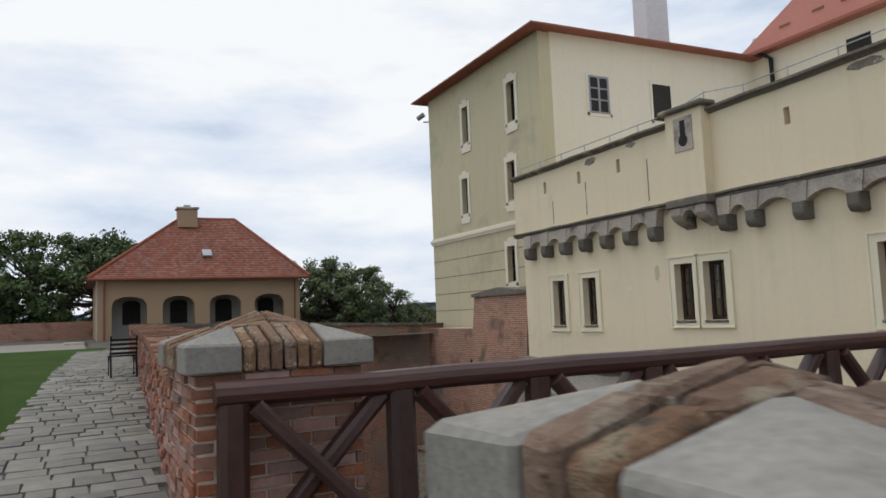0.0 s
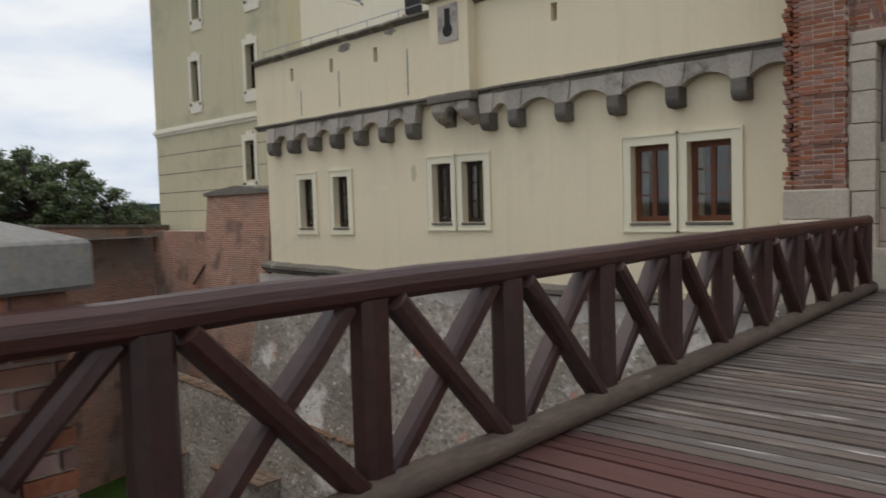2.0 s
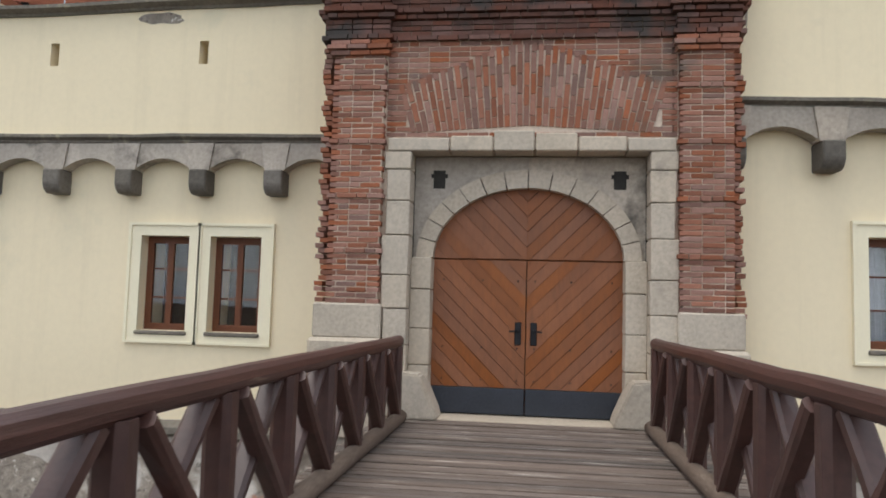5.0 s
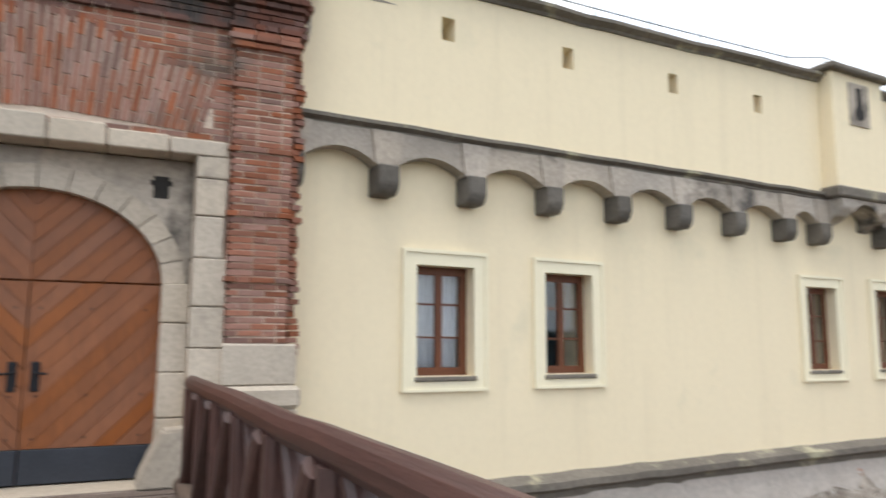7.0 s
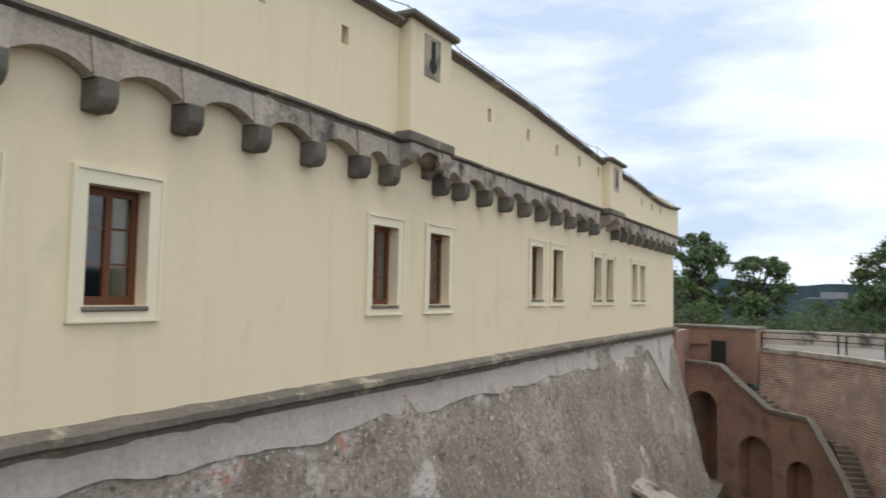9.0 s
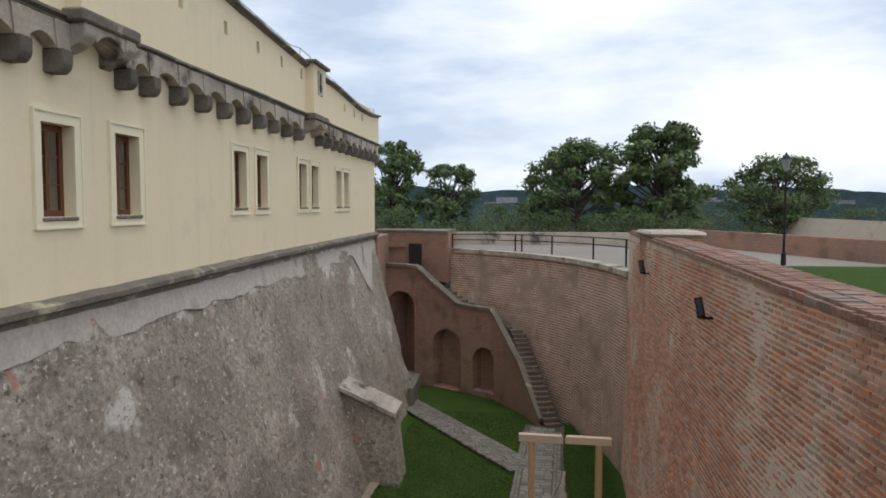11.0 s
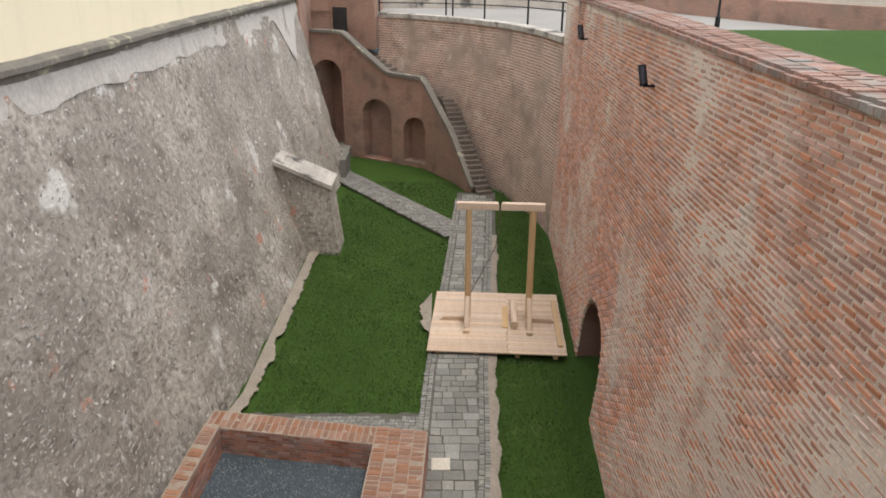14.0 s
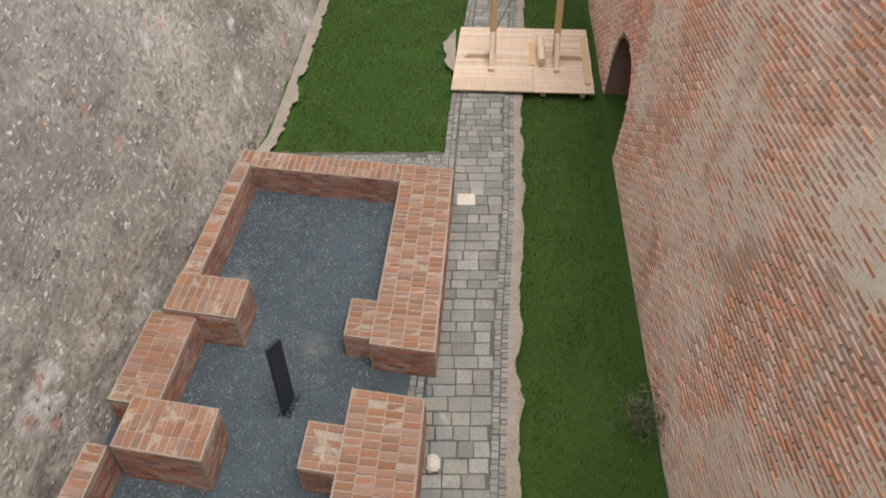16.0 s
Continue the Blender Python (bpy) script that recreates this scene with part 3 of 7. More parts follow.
grid_mesh("wall_end", 160, 80, end_point, M["brick_end"], "curved red brick wall closing the moat", "wall")
bm = bmesh.new()
for k in range(60):
    a, b = along(END, k / 60), along(END, (k + 0.96) / 60)
    z = lerp(k / 60, END_TOP)
    nrm = Vector((b[1] - a[1], a[0] - b[0], 0)).normalized()
    vs = []
    for q in (a, b):
        for s in (-0.12, 0.55):
            for h in (-0.16, 0.06):
                vs.append(bm.verts.new((q[0] + nrm.x * s, q[1] + nrm.y * s, z + h)))
    for f in CUBE:
        bm.faces.new([vs[i] for i in f])
tagged(part("end_wall_coping", bm, M["stone"]), "worn stone coping along the curved wall", "coping", "", "structure")

# ---------- terraces ----------
def terrace(name, x0, x1, y0, y1, mat, label, nx=40, ny=6, dz=0.0):
    return grid_mesh(name, nx, ny, lambda u, v: (x0 + (x1 - x0) * u, y0 + (y1 - y0) * v, ground_z(x0 + (x1 - x0) * u) + dz), mat, label, "ground")


terrace("ground_terrace_left", -85, 2.0, -60, 2.1, M["joint"], "trodden ground of the outer terrace", 60)
terrace("ground_terrace_right", -2.4, 47, -60, 2.1, M["terrace"], "pale terrace ground beyond the moat", 60, 6, -0.17)
grid_mesh("lawn_left", 40, 8, lambda u, v: (-36 + 32.5 * u, -30 + (30.75 + 0.075 * (26 - 32.5 * u)) * v, ground_z(-36 + 32.5 * u) + 0.02), M["grass"], "green mown lawn beside the paved path", "lawn")
terrace("lawn_right", 4, 27, -20, 0.6, M["grass"], "green lawn beyond the brick wall", 20, 8, 0.02)
terrace("ground_beyond_cross_wall", -85, -33.0, 2.0, 60, M["joint"], "trodden ground round the guardhouse", 10)
terrace("terrace_gravel", -49, -36.1, -40, 1.9, M["terrace"], "pale gravel terrace before the guardhouse", 20, 8, 0.015)
bm = bmesh.new()
pts = [(26, 1.9), (27.2, 2.5), (30, 2.9), (33.4, 3.9), (37, 6.0), (40, 8.9), (41.9, 12), (42.0, 40), (47, 40), (47, -60), (26, -60)]
bm.faces.new([bm.verts.new((x, y, -1.45)) for x, y in pts])
tagged(part("ground_end_terrace", bm, M["terrace"]), "pale terrace behind the end wall", "ground", "", "structure")
bm = bmesh.new()
n = 48
ring = [[bm.verts.new((r * math.cos(6.28319 * k / n), r * math.sin(6.28319 * k / n), z)) for k in range(n)] for r, z in ((90, -14), (400, -60), (4000, -60))]
for a, b in zip(ring, ring[1:]):
    for k in range(n):
        bm.faces.new((a[k], a[(k + 1) % n], b[(k + 1) % n], b[k]))
tagged(part("ground_distance", bm, M["hill"]), "wooded land falling away from the castle hill, haze tinted into its colour", "ground", "", "structure")

# ---------- front walls ----------
WIN_R = []
for x0, w, z0, z1 in ((0.44, 0.92, 0.97, 2.5), (2.62, 0.92, 0.97, 2.5), (8.85, 0.92, 0.95, 2.55), (11.1, 0.92, 0.95, 2.57), (17.15, 0.93, 1.08, 2.68), (18.95, 0.93, 1.08, 2.68), (23.25, 0.95, 1.08, 2.66), (24.85, 0.95, 1.08, 2.66), (28.7, 0.95, 1.08, 2.64), (30.1, 0.95, 1.08, 2.64)):
    WIN_R.append((x0, x0 + w, z0, z1))
WIN_L = [(-22.2, -21.55, 0.92, 2.42), (-20.55, -19.9, 0.92, 2.42), (-16.5, -15.85, 1.03, 2.55), (-15.48, -14.78, 1.03, 2.55), (-10.82, -9.97, 0.99, 2.57), (-9.6, -8.72, 0.99, 2.57)]
steps = [-1.6 + 2 * k for k in range(1, 20)]
wr = part("wall_front_right", holed_wall([-1.6, 37.4], [-0.75, 4.3], WIN_R, YR, 0.8), M["plaster"])
tagged(wr, "cream plastered fortress wall with deep windows", "wall", "", "structure")
wl_ = part("wall_front_left", holed_wall([-23.9, -7.0], [-0.75, 4.1], WIN_L, YL, 0.8), M["plaster"])
tagged(wl_, "cream plastered fortress wall with deep windows", "wall", "", "structure")
SLOT_R = [(x, x + 0.22, 5.75, 6.1) for x in (0.72, 2.9, 5.2, 7.4, 13.6, 16.2, 18.6, 20.8, 23, 29.5, 31.4, 33.2)]
SLOT_L = [(x, x + 0.16, 5.45, 5.85) for x in (-22.2, -20.3, -18.4, -12.6, -9.9)]
up_r = part("wall_parapet_right", holed_wall([-1.6, 37.6] + steps[:18], [4.3, 7.5], [(a, b, c - 0.1 * (a > 12) - 0.35 * (a > 28), d - 0.1 * (a > 12) - 0.35 * (a > 28)) for a, b, c, d in SLOT_R], YR - 0.2, 0.75, lambda x: lerp(x, TOP_R) - 0.02), M["plaster"])
tagged(up_r, "cream plastered parapet with small loopholes", "wall", "", "structure")
up_l = part("wall_parapet_left", holed_wall([-24.1, -20, -16, -12, -7.0], [4.1, 7.5], SLOT_L, YL - 0.2, 0.75, lambda x: lerp(x, TOP_L) - 0.02), M["plaster"])
tagged(up_l, "cream plastered parapet with small loopholes", "wall", "", "structure")
bm = bmesh.new()
box(bm, -23.9, -23.1, YL + 0.8, 22, -0.75, 6.1)
box(bm, -23.1, -7, 22, 22.3, -0.75, 5.8)
box(bm, -23.2, -1.0, 16.9, 22.1, 5.3, 5.6)
box(bm, -23.2, -1.0, 16.9, 22.1, -0.9, -0.7)
tagged(part("wall_wing_back", bm, M["plaster"]), "plain plastered walls and roof slab of the wing", "wall", "", "structure")
bm = bmesh.new()
box(bm, 36.6, 37.4, YR + 0.8, 21.9, -0.75, 5.9)
box(bm, -1.5, 36.6, 21.9, 22.2, -0.75, 5.6)
box(bm, -1.5, 36.6, 15.8, 22.0, 5.3, 5.6)
box(bm, -1.5, 36.6, 15.8, 22.0, -0.9, -0.7)
tagged(part("wall_wing_back_east", bm, M["plaster"]), "plain plastered walls and roof slab of the wing", "wall", "", "structure")

# near-black walls stand in for the shade of rooms behind the windows
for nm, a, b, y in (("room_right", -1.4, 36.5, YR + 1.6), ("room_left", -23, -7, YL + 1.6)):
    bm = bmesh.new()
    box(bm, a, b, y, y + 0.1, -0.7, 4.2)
    tagged(part(nm, bm, M["dark"]), "near-black wall standing in for room shade behind the windows", "wall", "", "structure")


def sweep(name, pts, prof, mat, label, category="cornice"):
    """A moulding: profile of (out, z) along a run of (x, y, z)."""
    bm = bmesh.new()
    rings = [[bm.verts.new((x, y - o, z + h)) for o, h in prof] for x, y, z in pts]
    k = len(prof)
    for a, b in zip(rings, rings[1:]):
        for i in range(k):
            bm.faces.new((a[i], a[(i + 1) % k], b[(i + 1) % k], b[i]))
    bm.faces.new(rings[0][::-1])
    bm.faces.new(rings[-1])
    return tagged(part(name, bm, mat), label, category, "", "structure")


def front_rise(x, z):
    """Lifts the eastern front's courses towards its far end to fit the camera's view."""
    return z + lerp(x, [(0, 0.0), (9, 0.04), (20, 0.12), (37, 0.14)])


def wavy(a, b, y, z, step=0.6, amp=0.012):
    n = max(1, int((b - a) / step))
    return [(a + (b - a) * i / n, y + random.uniform(-amp, amp), (z(a + (b - a) * i / n) if callable(z) else z) + random.uniform(-amp, amp)) for i in range(n + 1)]


CORN = [(-0.1, 0), (0.02, 0), (0.05, 0.03), (0.05, 0.06), (0.13, 0.1), (0.13, 0.15), (-0.1, 0.19)]
COPE = [(-0.8, 0.14), (-0.8, 0.02), (0.03, -0.04), (0.06, 0.0), (0.17, 0.05), (0.17, 0.11)]
BUTT_R, BUTT_L = ((9.35, 11.05), (23.6, 25.3)), ((-16.0, -14.75),)
for a, b in ((-1.6, 9.35), (11.05, 23.6), (25.3, 37.5)):
    sweep("cornice", wavy(a, b, YR - 0.2, lambda x: front_rise(x, 4.2)), CORN, M["coping"], "dark weathered stone string course under the parapet")
    sweep("parapet_coping", wavy(a, b, YR - 0.2, lambda x: lerp(x, TOP_R)), COPE, M["coping"], "dark weathered coping on the parapet", "coping")
for a, b in ((-24.1, -16.0), (-14.75, -7.0)):
    sweep("cornice", wavy(a, b, YL - 0.2, 4.08), CORN, M["coping"], "dark weathered stone string course under the parapet")
    sweep("parapet_coping", wavy(a, b, YL - 0.2, lambda x: lerp(x, TOP_L)), COPE, M["coping"], "dark weathered coping on the parapet", "coping")


# ---------- arched stone course on corbels ----------
def arch_course(name, xs, y, zs, ztop):
    """Corbels at xs under segmental arch stones, in front of the wall face y."""
    th = thing(name, "row of dark stone corbels carrying shallow arch stones", "corbel course", "structure", at=(xs[0], y, zs))
    inv = th.matrix_basis.inverted()
    th.location = (0, 0, 0)
    for i, x in enumerate(xs):
        w = 0.15
        bm = bmesh.new()
        prism(bm, [(y - 0.36, zs - 0.02), (y - 0.36, zs - 0.27), (y - 0.32, zs - 0.36), (y - 0.25, zs - 0.42), (y + 0.05, zs - 0.42), (y + 0.05, zs - 0.02)], "x", x - w + random.uniform(-0.01, 0.01), x + w)
        bmesh.ops.bevel(bm, geom=bm.edges[:], offset=0.02, segments=1, affect="EDGES")
        part("corbel", bm, M["corbel"], th)
        bm = bmesh.new()
        prism(bm, [(x - 0.17, zs - 0.02), (x + 0.17, zs - 0.02), (x + 0.235, ztop), (x - 0.235, ztop)], "y", y - 0.29, y - 0.02)
        part("springer", bm, M["stone"], th)
    for a, b in zip(xs, xs[1:]):
        n, x0, x1 = 8, a + 0.17, b - 0.17
        low = [(x0 + (x1 - x0) * k / n, zs + 0.005 + 0.17 * (1 - (2 * k / n - 1) ** 2)) for k in range(n + 1)]
        bm = bmesh.new()
        prism(bm, low + [(b - 0.24, ztop), (a + 0.24, ztop)], "y", y - 0.25 - random.uniform(0, 0.015), y - 0.02)
        part("arch_stone", bm, M["stone"], th)
    return th


arch_course("corbel_course", [-1.45] + [-0.14 + 1.375 * k for k in range(7)] + [9.15], YR, 3.79, 4.24)
arch_course("corbel_course", [11.3] + [12.25 + 1.32 * k for k in range(9)], YR, 3.86, 4.31)
arch_course("corbel_course", [25.6 + 1.24 * k for k in range(10)], YR, 3.88, 4.33)
arch_course("corbel_course", [-23.25 + 1.045 * k for k in range(7)], YL, 3.66, 4.085)
arch_course("corbel_course", [-14.45] + [-13.62 + 1.29 * k for k in range(5)] + [-7.25], YL, 3.66, 4.085)


def bartizan(x0, x1, y, zb, zt):
    """A small projecting box on the parapet with a keyhole loop, on two corbels."""
    th = thing("bartizan", "small cream plastered box turret with a keyhole loop", "turret", "structure")
    f = y - 0.5
    bm = bmesh.new()
    box(bm, x0, x1, f, y - 0.1, zb + 0.02, zt)
    part("body", bm, M["plaster"], th)
    cx = (x0 + x1) / 2
    bm = bmesh.new()
    box(bm, cx - 0.32, cx + 0.32, f - 0.025, f + 0.02, zt - 1.05, zt - 0.16)
    part("loop_surround", bm, M["stone"], th)
    # Near-black block stands for the shade in the loop.
    bm = bmesh.new()
    box(bm, cx - 0.09, cx + 0.09, f - 0.032, f + 0.02, zt - 0.72, zt - 0.25)
    tube(bm, [(cx, f - 0.034, zt - 0.78), (cx, f + 0.02, zt - 0.78)], 0.16, 14)
    part("loophole", bm, M["dark"], th)
    for nm, z, h, o in (("base_moulding", zb - 0.22, 0.22, 0.1), ("coping", zt, 0.13, 0.16)):
        part(nm, cbox(x0 - o, x1 + o, f - o, y - 0.1, z, z + h, 0.035), M["coping"], th)
    for cx2 in (x0 + 0.2, x1 - 0.2):
        bm = bmesh.new()
        prism(bm, [(f - 0.05, zb - 0.22), (f - 0.05, zb - 0.42), (f + 0.08, zb - 0.58), (f + 0.25, zb - 0.62), (y + 0.02, zb - 0.78), (y + 0.02, zb - 0.22)], "x", cx2 - 0.19, cx2 + 0.19)
        bmesh.ops.bevel(bm, geom=bm.edges[:], offset=0.025, segments=1, affect="EDGES")
        part("corbel", bm, M["stone"], th)
    bm = bmesh.new()
    n = 8
    prism(bm, [(x0 + 0.39 + (x1 - x0 - 0.78) * k / n, zb - 0.5 + 0.2 * (1 - (2 * k / n - 1) ** 2)) for k in range(n + 1)] + [(x1 - 0.39, zb - 0.22), (x0 + 0.39, zb - 0.22)], "y", f - 0.02, y)
    part("arch_stone", bm, M["stone"], th)
    return th


for a, b in BUTT_R:
    bartizan(a, b, YR, 4.5, lerp(a, TOP_R) + 0.12)
for a, b in BUTT_L:
    bartizan(a, b, YL, 4.2, lerp(a, TOP_L) + 0.2)

# ledge over the scarp
LEDGE = [(-0.2, -0.27), (0.08, -0.27), (0.10, -0.17), (0.17, -0.14), (0.24, -0.1), (0.24, 0.0), (0.02, 0.09), (-0.2, 0.1)]
sweep("ledge", wavy(-2.0, 37.6, YR, lambda x: front_rise(x, -0.56), 0.4, 0.015), LEDGE, M["coping"], "mossy dark stone ledge at the wall foot", "ledge")
sweep("ledge", wavy(-24.2, -7.0, YL, lambda x: lerp(x, [(-24, -0.28), (-16, -0.46), (-7, -0.6)]), 0.4, 0.015), LEDGE, M["coping"], "mossy dark stone ledge at the wall foot", "ledge")


# ---------- windows ----------
def window(name, x0, x1, z0, z1, y, sash="winwood", curtain=False, open_leaf=0, surround=True):
    w = thing(name, "brown wooden casement window set deep in the wall", "window", "structure")
    if surround:
        bm = bmesh.new()
        a, o = 0.17, 0.035
        for bx in ((x0 - a, x0, z0 - 0.17, z1 + a), (x1, x1 + a, z0 - 0.17, z1 + a), (x0, x1, z1, z1 + a), (x0, x1, z0 - 0.17, z0 - 0.07)):
            box(bm, bx[0], bx[1], y - o, y + 0.01, bx[2], bx[3])
        c = 0.05
        for bx in ((x0 - a - c, x0 - a, z0 - 0.21, z1 + a + c), (x1 + a, x1 + a + c, z0 - 0.21, z1 + a + c), (x0 - a, x1 + a, z1 + a, z1 + a + c), (x0 - a, x1 + a, z0 - 0.21, z0 - 0.17)):
            box(bm, bx[0], bx[1], y - o - 0.025, y + 0.01, bx[2], bx[3])
        part("surround", bm, M["trim"], w, "raised cream plaster surround")
    part("window_sill", cbox(x0 - 0.03, x1 + 0.03, y - 0.07, y + 0.22, z0 - 0.07, z0 - 0.005, 0.015), M["coping"], w, "dark stone sill")
    yf, m = y + 0.2, M[sash]
    bm = bmesh.new()
    f = 0.065
    for bx in ((x0, x0 + f, z0, z1), (x1 - f, x1, z0, z1), (x0 + f, x1 - f, z0, z0 + f), (x0 + f, x1 - f, z1 - f, z1)):
        box(bm, bx[0], bx[1], yf, yf + 0.08, bx[2], bx[3])
    part("window_frame", bm, m, w)
    cx, h = (x0 + x1) / 2, z1 - z0
    for s, (a, b) in enumerate(((x0 + f, cx), (cx, x1 - f))):
        if open_leaf and s == open_leaf - 1:
            continue
        bm = bmesh.new()
        t = 0.05
        for bx in ((a, a + t, z0 + f, z1 - f), (b - t, b, z0 + f, z1 - f), (a + t, b - t, z0 + f, z0 + f + t), (a + t, b - t, z1 - f - t, z1 - f)):
            box(bm, bx[0], bx[1], yf - 0.012, yf + 0.05, bx[2], bx[3])
        for k in (1, 2):
            zz = z0 + f + (h - 2 * f) * k / 3
            box(bm, a + t, b - t, yf + 0.005, yf + 0.04, zz - 0.014, zz + 0.014)
        leaf = part("casement", bm, m, w)
        bm = bmesh.new()
        box(bm, a + t, b - t, yf + 0.018, yf + 0.024, z0 + f + t, z1 - f - t)
        g = part("pane", bm, M["glass"], leaf)
        g.visible_shadow = False
    if curtain:
        bm = bmesh.new()
        n = 24
        vs = [(x0 + 0.06 + (x1 - x0 - 0.12) * k / n, yf + 0.16 + 0.02 * math.sin(k * 1.9), z) for z in (z0 + 0.1, z1 - 0.05) for k in range(n + 1)]
        bv = [bm.verts.new(v) for v in vs]
        for k in range(n):
            bm.faces.new((bv[k], bv[k + 1], bv[n + 2 + k], bv[n + 1 + k]))
        part("curtain", bm, M["curtain"], w, "white net curtain")
    return w


for k, (a, b, c, d) in enumerate(WIN_R):
    window("window_%d" % (k + 1), a, b, c, d, YR, curtain=k == 0)
for k, (a, b, c, d) in enumerate(WIN_L):
    window("window_%d" % (k + 11), a, b, c, d, YL, "winwood" if k > 3 else "winwood_dark", open_leaf=2 if k in (0, 1, 3) else 0)

# ---------- gate ----------
YG = 14.5               # face of the brick gate front
GX0, GX1 = -7.2, -1.63
gate = thing("wall_gate", "weathered red brick gate front with pilasters and stone arch", "gateway", "structure")
CX, RW, SPR = -4.36, 1.37, 2.2     # arch centre, half width and springing height
bm = bmesh.new()
n = 20
arc = [(CX + RW * math.cos(math.pi * k / n), SPR + 1.05 * math.sin(math.pi * k / n)) for k in range(n + 1)]
for side in (1, -1):
    e = -2.45 if side > 0 else -6.27
    box(bm, *sorted((e, CX + side * 2.70)), YG - 0.003, YG + 1.9, -1.5, 5.3)
    box(bm, *sorted((CX + side * 2.03, CX + side * 2.67)), YG - 0.113, YG + 0.1, 1.5, 5.3)
box(bm, -6.3, -2.42, YG - 0.003, YG + 1.9, 3.7, 5.3)
part("core", bm, M["mortar"], gate)
part("threshold", cbox(-6.0, -2.7, YG - 0.09, YG + 0.6, -0.3, 0.012, 0.01), M["limestone"], gate)
# doorway recess closing wall
bm = bmesh.new()
box(bm, GX0, GX1, YG + 1.9, YG + 2.3, -1.5, 6.3)
part("rear_wall", bm, M["dark"], gate)
# foundation pier of the gate
bm = bmesh.new()
prism(bm, [(YG - 0.75, FLOOR), (YG - 0.1, -0.16), (YG + 1.6, -0.16), (YG + 1.6, FLOOR)], "x", GX0 - 0.3, GX1 + 0.3)
part("foundation", bm, M["scarp"], gate)

# stone portal
IN0, IN1, INT = -5.98, -2.74, 3.66
for sx, x0, x1 in (("l", -6.32, IN0), ("r", IN1, -2.40)):
    z = 0.0
    for h in (0.55, 0.42, 0.5, 0.46, 0.55, 0.48, 0.44, 0.46):
        if z > 3.6:
            break
        zt = min(z + h, 3.66)
        j = random.uniform(-0.02, 0.05)
        part("quoin", cbox(x0 - (j if sx == "l" else 0), x1 + (j if sx == "r" else 0), YG - 0.07, YG + 0.3, z + 0.006, zt - 0.006, 0.012, 0.004), M["limestone"], gate)
        z = zt
for k, (a, b, up) in enumerate(((-6.32, -5.45, 0.0), (-5.44, -4.85, 0.03), (-4.84, -4.28, 0.10), (-4.27, -3.7, 0.07), (-3.69, -3.05, 0.02), (-3.04, -2.40, 0.0))):
    bm = bmesh.new()
    prism(bm, [(a + 0.005, INT), (b - 0.005, INT), (b - 0.005, 3.84 + up), (a + 0.005, 3.84 + up)], "y", YG - 0.08, YG + 0.3)
    bmesh.ops.bevel(bm, geom=bm.edges[:], offset=0.015, segments=1, affect="EDGES")
    part("lintel_stone", bm, M["limestone"], gate)
# spandrel stones between the rectangular frame and the arch
for side in (1, -1):
    bm = bmesh.new()
    e = IN1 if side > 0 else IN0
    inner = [(CX + side * abs((RW + 0.02) * math.cos(math.pi * k / n)), SPR + 1.07 * math.sin(math.pi * k / n)) for k in range(n // 2 + 1)]
    prism(bm, [(e, SPR)] + inner + [(CX, INT), (e, INT)], "y", YG + 0.35, YG + 0.55)
    part("spandrel", bm, M["stone"], gate)
    # Near-black block stands for the shade in the chain hole.
    bm = bmesh.new()
    hx = CX + side * 1.27
    box(bm, hx - 0.085, hx + 0.085, YG + 0.342, YG + 0.45, 3.2, 3.46)
    box(bm, hx - 0.12, hx + 0.12, YG + 0.344, YG + 0.45, 3.35, 3.41)
    part("chain_hole", bm, M["dark"], gate)
# archivolt and jambs round the door
for k in range(14):
    a0, a1 = math.pi * k / 14 + 0.006, math.pi * (k + 1) / 14 - 0.006
    bm = bmesh.new()
    q = [(CX + r * math.cos(a), SPR + rz * math.sin(a)) for r, rz, a in ((RW + 0.2, 1.27, a0), (RW + 0.2, 1.27, (a0 + a1) / 2), (RW + 0.2, 1.27, a1), (RW - 0.04, 1.01, a1), (RW - 0.04, 1.01, (a0 + a1) / 2), (RW - 0.04, 1.01, a0))]
    prism(bm, q, "y", YG + 0.29, YG + 0.6)
    part("voussoir", bm, M["limestone"], gate)
for x0, x1 in ((IN0, CX - RW + 0.04), (CX + RW - 0.04, IN1)):
    z = 0.0
    for h in (0.7, 0.5, 0.55, 0.45):
        part("jamb_stone", cbox(x0, x1, YG + 0.16, YG + 0.55, z + 0.005, z + h - 0.005, 0.012, 0.004), M["limestone"], gate)
        z += h
# wheel guards
for side in (1, -1):
    bm = bmesh.new()
    pts = [(CX + side * (RW + 0.30), -0.01), (CX + side * (RW - 0.22), -0.01), (CX + side * (RW - 0.20), 0.1), (CX + side * (RW + 0.02), 0.6), (CX + side * (RW + 0.30), 0.62)]
    prism(bm, pts, "y", YG - 0.22, YG + 0.35)
    bmesh.ops.bevel(bm, geom=bm.edges[:], offset=0.03, segments=2, affect="EDGES")
    g = part("wheel_guard", bm, M["limestone"])
    tagged(g, "pale limestone wheel guard at the gate foot", "guard stone", "wheel guards")
# pilaster pedestals
for x0, x1 in ((GX0 - 0.08, -6.33), (-2.39, GX1 + 0.08)):
    part("pedestal", cbox(x0, x1, YG - 0.14, YG + 1.2, 1.05, 1.52, 0.02, 0.005), M["limestone"], gate)
    part("pedestal_base", cbox(x0 - 0.05, x1 + 0.05, YG - 0.2, YG + 1.2, 0.78, 1.05, 0.05, 0.005), M["limestone"], gate)
    part("pedestal_foot", cbox(x0 - 0.02, x1 + 0.02, YG - 0.16, YG + 1.2, -0.3, 0.78, 0.02, 0.005), M["limestone"], gate)

# door leaves with diagonal boards
YD = YG + 0.45
